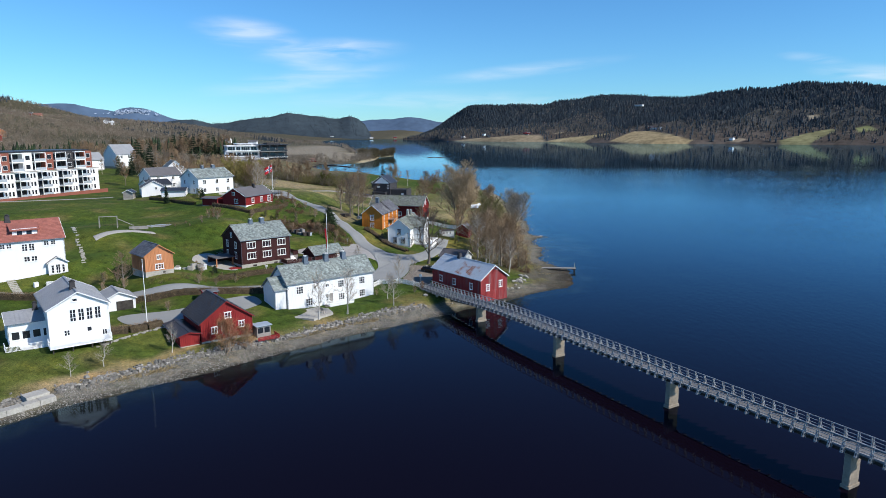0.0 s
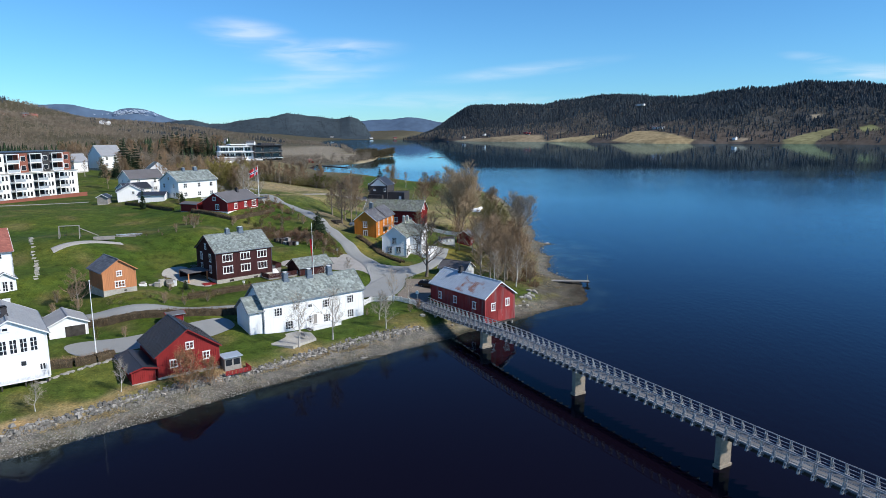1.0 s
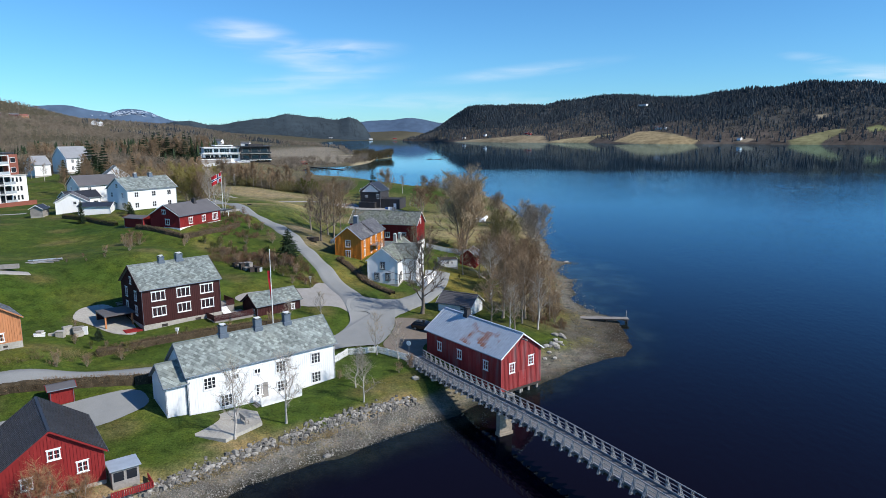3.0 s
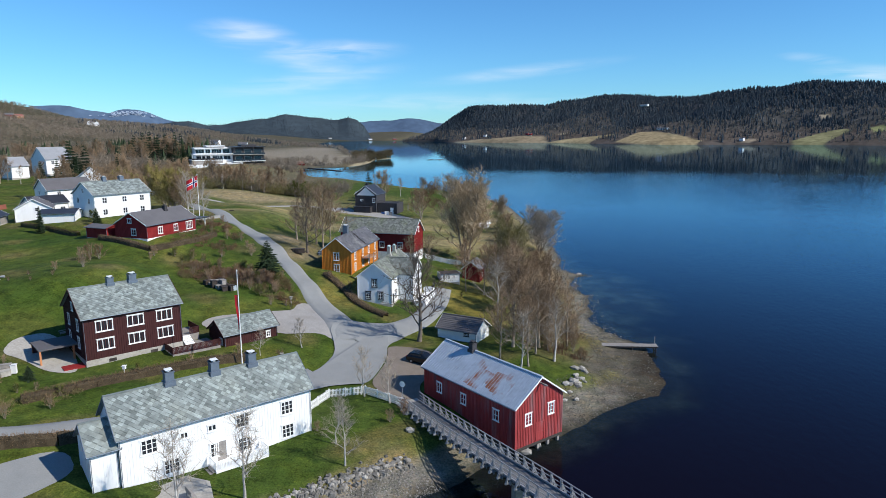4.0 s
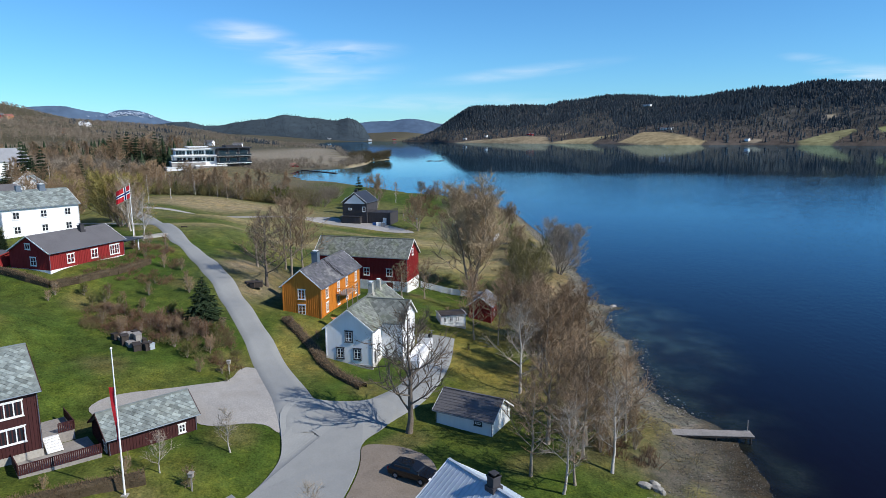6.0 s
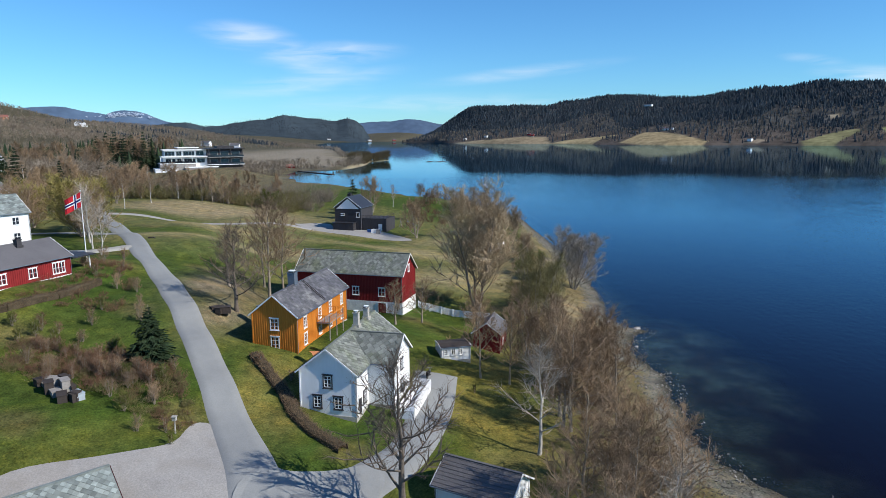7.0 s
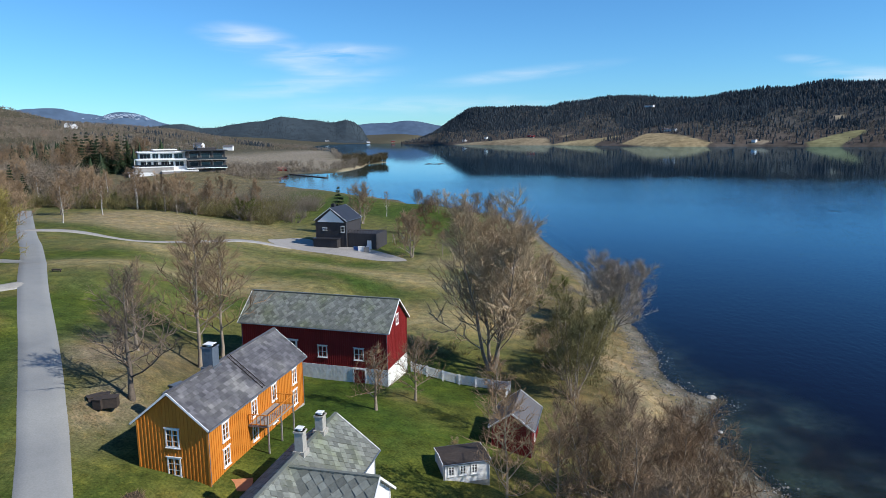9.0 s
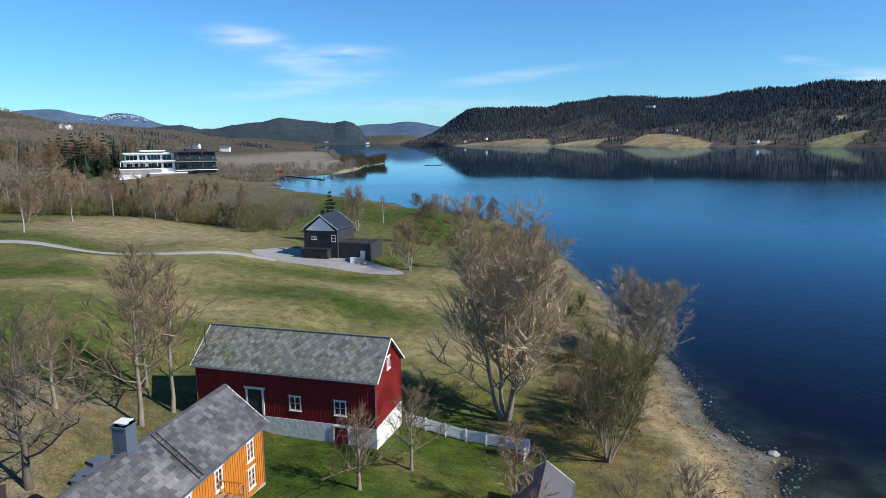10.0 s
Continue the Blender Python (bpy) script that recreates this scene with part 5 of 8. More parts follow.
# dark tone paints the shade inside the hedges; also used for garden soil
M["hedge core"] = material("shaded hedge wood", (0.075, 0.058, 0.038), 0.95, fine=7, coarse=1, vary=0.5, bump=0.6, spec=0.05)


def hedge(points, width, height, mat, label, seed, density=190, leaf=0.3):
    """A clipped, half-bare hedge: a knotted core, coloured dark as the shade inside, and many short twigs."""
    rng = random.Random(seed)
    x0, y0 = points[0]
    z0 = ground_at(x0, y0)
    ob = empty("hedge", pose(x0, y0, z0), label, "hedge")
    cv, cf, tv, tf = [], [], [], []
    for (ax, ay), (bx, by) in zip(points, points[1:]):
        ln = math.dist((ax, ay), (bx, by))
        nx, ny = -(by - ay) / ln, (bx - ax) / ln
        n = max(2, int(ln / 0.6))
        base = len(cv)
        for i in range(n + 1):
            x, y = ax + (bx - ax) * i / n, ay + (by - ay) * i / n
            z = ground_at(x, y) - z0
            k = rng.uniform(0.85, 1.0)
            for w, h in ((-0.44, -0.1), (-0.42, 0.6), (-0.25, 0.84), (0.25, 0.84), (0.42, 0.6), (0.44, -0.1)):
                w, h = w * width * k + rng.uniform(-0.08, 0.08), h * height * k
                cv.append((x - x0 + nx * w, y - y0 + ny * w, z + h))
        for i in range(n):
            for j in range(5):
                q = base + i * 6 + j
                cf.append((q, q + 6, q + 7, q + 1))
        for i in range(int(ln * density)):
            k, w, h = rng.random(), rng.uniform(-0.45, 0.45) * width, rng.uniform(0.15, 0.9) * height
            x, y = ax + (bx - ax) * k + nx * w, ay + (by - ay) * k + ny * w
            z = z0 * 0 + h
            p = Vector((x - x0, y - y0, z + (ground_at(ax, ay) * (1 - k) + ground_at(bx, by) * k) - z0))
            d = Vector((nx * w * 1.5 + rng.gauss(0, 0.5), ny * w * 1.5 + rng.gauss(0, 0.5), 0.7 + rng.random())).normalized() * leaf * rng.uniform(0.6, 1.4)
            spike(tv, tf, p, p + d, 0.018)
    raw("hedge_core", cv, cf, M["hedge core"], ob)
    tagged(raw("foliage", tv, tf, M[mat], ob), kind="stuff")
    return ob


def spike(verts, faces, a, b, r):
    """A thin tapered twig from a to b, folded along its length."""
    d = b - a
    u = d.orthogonal().normalized() * r
    w = d.cross(u).normalized() * r
    n = len(verts)
    verts += [tuple(a + u), tuple(a - u * 0.5 + w * 0.87), tuple(a - u * 0.5 - w * 0.87), tuple(b)]
    faces += [(n, n + 1, n + 3), (n + 1, n + 2, n + 3)]


hedge([(-47, 134.5), (-41, 139.3), (-35, 143.5), (-30, 146.8), (-25.5, 149.5)], 1.1, 1.2, "twig", "brown leafless hedge below the dark brown house", 1)
hedge([(-31.5, 131), (-38, 126.0), (-47, 122.8), (-57, 120.0), (-70, 118.3), (-82, 117)], 1.0, 1.4, "twig", "clipped bare hedge along the lane", 2)
hedge([(-22.3, 187.4), (-19.8, 183.9), (-17.2, 180.4), (-15.2, 176.5), (-12.9, 173.6), (-9.5, 171.0)], 1.5, 0.8, "twig", "low bare hedge round the white house", 3)
hedge([(-68, 194), (-61, 190.5), (-56.0, 189.0), (-53.5, 191.5), (-50.5, 197), (-48.5, 204)], 1.1, 1.1, "twig", "brown hedge in front of the red house", 4)
hedge([(-94, 211), (-86, 207), (-76, 201)], 1.1, 1.2, "bud", "dark clipped hedge at the field's edge", 5)
hedge([(-54.5, 103.4), (-51.5, 104.2), (-49.5, 106), (-48, 108.2)], 2.0, 1.2, "twig", "dense low hedge by the driveway", 6)


def norwegian_flag(ob, z, w, h, droop, ang):
    """Red cloth with a white and blue cross, hanging in folds from the pole."""
    cols = ((0, 0.27, "flag red"), (0.27, 0.32, "white trim"), (0.32, 0.41, "flag blue"), (0.41, 0.46, "white trim"), (0.46, 1.0, "flag red"))
    rows = ((0, 0.37, "flag red"), (0.37, 0.44, "white trim"), (0.44, 0.56, "flag blue"), (0.56, 0.63, "white trim"), (0.63, 1.0, "flag red"))
    bm = bmesh.new()
    names = ["flag red", "white trim", "flag blue"]
    seen = {}

    def vert(u, v):
        key = (round(u, 3), round(v, 3))
        if key not in seen:
            x, fold = u * w * (1 - 0.35 * droop), 0.16 * math.sin(u * 9 + v * 2) * u
            seen[key] = bm.verts.new((0.06 + x * math.cos(ang) - fold * math.sin(ang), x * math.sin(ang) + fold * math.cos(ang), z - h + v * h - droop * u * w * 0.75))
        return seen[key]

    for c0, c1, cm in cols:
        for r0, r1, rm in rows:
            m = "flag blue" if "flag blue" in (cm, rm) else "white trim" if "white trim" in (cm, rm) else "flag red"
            steps = 4 if c1 - c0 > 0.2 else 1
            for i in range(steps):
                a, b = c0 + (c1 - c0) * i / steps, c0 + (c1 - c0) * (i + 1) / steps
                f = bm.faces.new((vert(a, r0), vert(b, r0), vert(b, r1), vert(a, r1)))
                f.material_index = names.index(m)
    me = bpy.data.meshes.new("flag")
    bm.normal_update()
    bm.to_mesh(me)
    bm.free()
    for n in names:
        me.materials.append(M[n])
    link("flag", me, None, ob, "red flag with a blue cross edged in white")


def flagpole(x, y, tall, label, flag=None):
    z = ground_at(x, y)
    ob = empty("flagpole", pose(x, y, z), label, "flagpole")
    bm = bmesh.new()
    tube(bm, (0, 0, -0.3), (0, 0, tall), 0.085, 0.04, 10)
    part("pole", bm, M["white trim"], ob)
    bm = bmesh.new()
    bmesh.ops.create_uvsphere(bm, u_segments=8, v_segments=6, radius=0.1, matrix=Matrix.Translation((0, 0, tall + 0.05)))
    part("finial", bm, M["white trim"], ob)
    part("base_plate", boxes((-0.25, 0.25, -0.25, 0.25, -0.2, 0.08)), M["concrete"], ob)
    if flag:
        norwegian_flag(ob, tall - 0.15, *flag)


flagpole(-55.0, 213.0, 10.9, "white flagpole flying a red, white and blue flag beside the road", (3.0, 2.2, 0.55, radians(190)))
flagpole(-26.3, 147.5, 12.6, "white flagpole with a narrow red pennant by the brown house")
flagpole(-49.6, 106.6, 11.5, "bare white flagpole beside the driveway")


def pennant(x, y, z, ln):
    pole = [o for o in scene.objects if o.name.startswith("flagpole") and abs(o.location.x - x) < 0.1][0]
    bm = bmesh.new()
    prev = None
    for i in range(9):
        k = i / 8
        row = [bm.verts.new((-0.07 - 0.05 * math.sin(k * 7) - w * (1 - 0.7 * k), 0.06 * math.sin(k * 9), z - ln * k)) for w in (0, 0.42)]
        if prev:
            bm.faces.new((prev[0], prev[1], row[1], row[0]))
        prev = row
    part("pennant", bm, M["flag red"], pole, "long red pennant hanging down")


pennant(-26.3, 147.5, 9.4, 4.6)


def round_sign(x, y):
    ob = empty("road_sign", pose(x, y, ground_at(x, y), 0, 0, -25), "round white sign on a grey post at the bridge", "sign")
    bm = bmesh.new()
    tube(bm, (0, 0, -0.3), (0, 0, 2.6), 0.04, 0.04, 8)
    part("post", bm, M["steel"], ob)
    bm = bmesh.new()
    tube(bm, (0, -0.06, 2.3), (0, -0.09, 2.3), 0.36, 0.36, 20)
    part("disc", bm, M["white trim"], ob)


round_sign(-4.9, 140.6)


# ---- trees and shrubs ----
def bare_tree(seed, H, girth, first, spread, lift, limbs, branches, twigs, stems=1, twig_len=0.10, lean=0.06, twig_r=0.012, flare=1.0):
    """Meshes of a leafless tree: its trunk with limbs, and its crown of branches and twigs."""
    rng = random.Random(seed)
    small = H <= 4
    tv, tf, cv, cf = [], [], [], []
    for stem in range(stems):
        a0 = 6.2832 * stem / stems + rng.random()
        out = 0.0 if stems == 1 else rng.uniform(0.10, 0.30) * flare
        tall = H * rng.uniform(0.8, 1.0) if stems > 1 else H * 0.94
        r0 = girth / (stems ** 0.5)
        p = Vector((math.cos(a0) * 0.12 * (stems > 1) * girth * 4, math.sin(a0) * 0.12 * (stems > 1) * girth * 4, -0.3))
        pts, n = [p], 4 if small else 7
        for i in range(n):
            k = (i + 1) / n
            bend = Vector((math.cos(a0) * out * (1 - 0.4 * k) + rng.gauss(0, lean), math.sin(a0) * out * (1 - 0.4 * k) + rng.gauss(0, lean), 1)).normalized()
            pts.append(pts[-1] + bend * tall / n)
        rad = [r0 * (1.25 if i == 0 else 1) * (1 - 0.93 * (i / n) ** 0.9) + 0.012 for i in range(n + 1)]
        tube_into(tv, tf, pts, rad, 4 if small else 6)
        for i in range(limbs):
            t = first + (0.98 - first) * (i + rng.random() * 0.8) / limbs
            q = t * n
            j = min(int(q), n - 1)
            start = pts[j].lerp(pts[j + 1], q - j)
            az = i * 2.4 + rng.uniform(-0.5, 0.5) + a0
            el = lift + (0.55 * t) + rng.uniform(-0.2, 0.2)
            d = Vector((math.cos(az) * math.cos(el), math.sin(az) * math.cos(el), math.sin(el)))
            ln = spread * H * (1.05 - 0.72 * ((t - first) / (1 - first))) * rng.uniform(0.7, 1.1)
            lp = [start]
            for s in range(4):
                d = (d + Vector((rng.gauss(0, 0.14), rng.gauss(0, 0.14), 0.12 + rng.gauss(0, 0.08)))).normalized()
                lp.append(lp[-1] + d * ln / 4)
            lr = max(0.02, rad[j] * 0.45)
            tube_into(tv, tf, lp, [lr, lr * 0.75, lr * 0.5, lr * 0.3, 0.008], 3 if small else 4)
            for b in range(branches):
                u = (0.18 + 0.82 * (b + rng.random()) / branches) * 4
                m = min(int(u), 3)
                o = lp[m].lerp(lp[m + 1], u - m)
                side = Vector((rng.gauss(0, 1), rng.gauss(0, 1), rng.gauss(0.35, 0.6))).normalized()
                bd = (d * 0.7 + side).normalized()
                bl = ln * rng.uniform(0.28, 0.5)
                bp = [o, o + bd * bl * 0.5, o + (bd + Vector((rng.gauss(0, 0.2), rng.gauss(0, 0.2), 0.25))).normalized() * bl]
                if small:
                    spike(cv, cf, bp[0], bp[2], lr * 0.33 + 0.01)
                else:
                    tube_into(cv, cf, bp, [lr * 0.36 + 0.0018 * H, lr * 0.24 + 0.0015 * H, 0.001 * H], 3)
                for w in range(twigs):
                    k = rng.uniform(0.2, 1.0) * 2
                    e = bp[0].lerp(bp[1], k) if k < 1 else bp[1].lerp(bp[2], k - 1)
                    td = (bd + Vector((rng.gauss(0, 0.8), rng.gauss(0, 0.8), rng.gauss(0.35, 0.6)))).normalized()
                    spike(cv, cf, e, e + td * H * twig_len * rng.uniform(0.5, 1.3), twig_r)
    return (tv, tf), (cv, cf)


def spruce_tree(seed, H, wide, tiers=20):
    rng = random.Random(seed)
    tv, tf, cv, cf = [], [], [], []
    tube_into(tv, tf, [Vector((0, 0, -0.3)), Vector((0, 0, H * 0.5)), Vector((0, 0, H))], [H * 0.018, H * 0.011, 0.01], 7)
    for i in range(tiers):
        t = 0.06 + 0.92 * i / tiers
        r = wide * H * (1 - t) ** 0.85 * rng.uniform(0.85, 1.1) + 0.05
        for k in range(15):
            a = 6.2832 * k / 15 + i * 0.7 + rng.uniform(-0.2, 0.2)
            ln = r * rng.uniform(0.65, 1.1)
            o = Vector((0, 0, t * H + rng.uniform(-0.02, 0.02) * H))
            d = Vector((math.cos(a), math.sin(a), 0.25 - 0.75 * (1 - t) * rng.uniform(0.5, 1)))
            spike(cv, cf, o, o + d * ln, 0.07 + ln * 0.08)
            for s in range(9):
                q = o + d * ln * rng.uniform(0.2, 0.9)
                e = Vector((math.cos(a + rng.choice((-1, 1)) * rng.uniform(0.5, 1.1)), math.sin(a + rng.choice((-1, 1)) * rng.uniform(0.5, 1.1)), -0.35 + rng.uniform(-0.3, 0.2)))
                spike(cv, cf, q, q + e * ln * rng.uniform(0.22, 0.5), 0.05 + ln * 0.055)
    return (tv, tf), (cv, cf)


def tree_thing(name, meshes, bark, crown, label, category="tree"):
    ob = empty(name, pose(0, 0, -60), label, category)
    (tv, tf), (cv, cf) = meshes
    raw("trunk", tv, tf, M[bark], ob, shade=True)
    raw("crown", cv, cf, M[crown], ob)
    return ob


KINDS = {
    "broad": [tree_thing("tree", bare_tree(s, 12, 0.30, 0.20, 0.50, 0.2, 18, 9, 13, twig_len=0.085, twig_r=0.016), "bark", "twig", "bare spreading broadleaf tree with knotted brown limbs") for s in (1, 2, 3)],
    "tall": [tree_thing("tree", bare_tree(s, 14, 0.20, 0.24, 0.42, 0.28, 19, 8, 12, twig_len=0.08, twig_r=0.016), "bark", "twig", "slim tall leafless tree with upright branches") for s in (4, 5, 6)],
    "birch": [tree_thing("birch", bare_tree(s, 8, 0.13, 0.26, 0.38, 0.42, 12, 7, 8, twig_len=0.15, lean=0.12, twig_r=0.010), "pale bark", "grey twig", "young bare birch with pale trunk on the lawn", "birch") for s in (7, 8)],
    "willow": [tree_thing("willow", bare_tree(s, 18, 0.46, 0.16, 0.42, 0.60, 17, 10, 18, stems=5, twig_len=0.07, twig_r=0.019, flare=1.0), "bark", "tan twig", "large many-stemmed willow with yellow brown twigs", "willow") for s in (9, 10)],
    "round": [tree_thing("tree", bare_tree(s, 10, 0.3, 0.10, 0.56, 0.25, 12, 8, 14, stems=4, twig_len=0.1, flare=2.0, twig_r=0.015), "bark", "twig", "rounded grey brown leafless tree", "tree") for s in (11, 12)],
    "shrub": [tree_thing("shrub", bare_tree(s, 3, 0.07, 0.1, 0.5, 0.5, 4, 5, 8, stems=6, twig_len=0.15, twig_r=0.009), "bark", "twig", "low leafless brown shrub", "shrub") for s in (13, 14)],
    "red_shrub": [tree_thing("shrub", bare_tree(s, 3, 0.07, 0.1, 0.5, 0.5, 4, 5, 8, stems=6, twig_len=0.15, twig_r=0.009), "bark", "red twig", "red brown leafless shrub", "shrub") for s in (15,)],
    "tan_shrub": [tree_thing("shrub", bare_tree(s, 4, 0.09, 0.1, 0.45, 0.6, 4, 5, 9, stems=6, twig_len=0.15, twig_r=0.010), "bark", "tan twig", "yellow brown willow scrub", "shrub") for s in (16, 17)],
    "copper": [tree_thing("shrub", bare_tree(s, 4, 0.09, 0.1, 0.5, 0.5, 7, 6, 9, stems=6, twig_len=0.14, twig_r=0.008), "bark", "copper twig", "copper brown willow bush against the cottage", "shrub") for s in (22,)],
    "bud_shrub": [tree_thing("shrub", bare_tree(s, 4, 0.09, 0.1, 0.45, 0.6, 4, 5, 9, stems=6, twig_len=0.14, twig_r=0.02), "bark", "bud", "shrub in yellow green bud", "shrub") for s in (18,)],
    "spruce": [tree_thing("spruce", spruce_tree(s, 12, 0.31, 17), "bark", "needle", "dark green spruce with drooping branches", "spruce") for s in (19, 20)],
    "bud_tree": [tree_thing("tree", bare_tree(23, 10, 0.3, 0.10, 0.56, 0.25, 12, 8, 16, stems=4, twig_len=0.11, flare=2.0, twig_r=0.03), "bark", "bud twig", "rounded willow tree in yellow green bud")],
    "dark_broad": [tree_thing("tree", bare_tree(s, 12, 0.30, 0.20, 0.50, 0.2, 19, 9, 13, twig_len=0.085, twig_r=0.015), "dark bark", "dark twig", "old spreading tree with knotted dark limbs beside the road") for s in (1, 27)],
    "osier": [tree_thing("willow", bare_tree(25, 12, 0.26, 0.16, 0.34, 0.7, 9, 7, 12, stems=9, twig_len=0.09, flare=1.7, twig_r=0.017), "bark", "olive twig", "tall many-stemmed olive brown osier on the bank", "willow")],
    "pale_round": [tree_thing("tree", bare_tree(26, 10, 0.34, 0.12, 0.56, 0.3, 13, 9, 20, stems=5, twig_len=0.1, flare=1.9, twig_r=0.016), "bark", "grey twig", "rounded pale grey leafless tree over the water")],
    "fir": [tree_thing("spruce", spruce_tree(21, 12, 0.17), "bark", "needle", "narrow dark green spruce among bare trees", "spruce")],
}
FAR_KINDS = {
    "bud_tree": [tree_thing("tree", bare_tree(24, 10, 0.3, 0.10, 0.56, 0.25, 10, 7, 14, stems=4, twig_len=0.11, flare=2.0, twig_r=0.035), "bark", "bud twig", "rounded tree in yellow green bud")],
    "broad": [tree_thing("tree", bare_tree(31, 12, 0.30, 0.2, 0.5, 0.2, 13, 7, 14, twig_r=0.032), "bark", "twig", "bare spreading tree beyond the meadow")],
    "tall": [tree_thing("tree", bare_tree(32, 14, 0.20, 0.26, 0.33, 0.42, 13, 7, 14, twig_r=0.032), "bark", "twig", "slim bare tree beyond the meadow")],
    "round": [tree_thing("tree", bare_tree(33, 10, 0.3, 0.1, 0.56, 0.3, 8, 7, 14, stems=3, twig_r=0.032), "bark", "twig", "rounded bare tree beyond the meadow")],
    "birch": [tree_thing("birch", bare_tree(34, 8, 0.13, 0.3, 0.34, 0.45, 9, 6, 8, twig_r=0.02), "pale bark", "twig", "bare birch with pale trunk by the road", "birch")],
    "willow": [tree_thing("willow", bare_tree(35, 18, 0.42, 0.12, 0.4, 0.5, 9, 7, 14, stems=4, twig_r=0.035), "bark", "tan twig", "yellow brown willow on the shore", "willow")],
    "fir": [tree_thing("spruce", spruce_tree(36, 12, 0.18, 12), "bark", "needle", "narrow dark spruce in the far trees", "spruce")],
    "spruce": [tree_thing("spruce", spruce_tree(37, 12, 0.27, 13), "bark", "needle", "dark green spruce beyond the houses", "spruce")],
    "tan_shrub": [tree_thing("shrub", bare_tree(38, 4, 0.09, 0.1, 0.5, 0.5, 4, 4, 6, stems=4, twig_len=0.16, twig_r=0.025), "bark", "tan twig", "yellow brown scrub on the shore", "shrub")],
    "bud_shrub": [tree_thing("shrub", bare_tree(39, 4, 0.09, 0.1, 0.5, 0.5, 4, 4, 7, stems=4, twig_len=0.16, twig_r=0.035), "bark", "bud", "budding green shrub by the meadow", "shrub")],
    "red_shrub": [tree_thing("shrub", bare_tree(40, 3, 0.07, 0.1, 0.5, 0.5, 4, 4, 6, stems=4, twig_len=0.16, twig_r=0.025), "bark", "red twig", "red brown scrub near the bay", "shrub")],
    "shrub": [tree_thing("shrub", bare_tree(41, 3, 0.07, 0.1, 0.5, 0.5, 4, 4, 6, stems=4, twig_len=0.16, twig_r=0.022), "bark", "twig", "low brown shrub near the bay", "shrub")],
}
NATURAL = {"broad": 12, "tall": 14, "birch": 8, "willow": 18, "round": 10, "shrub": 3, "red_shrub": 3, "tan_shrub": 4, "copper": 4, "dark_broad": 12, "osier": 12, "pale_round": 10, "bud_tree": 10, "bud_shrub": 4, "spruce": 12, "fir": 12}
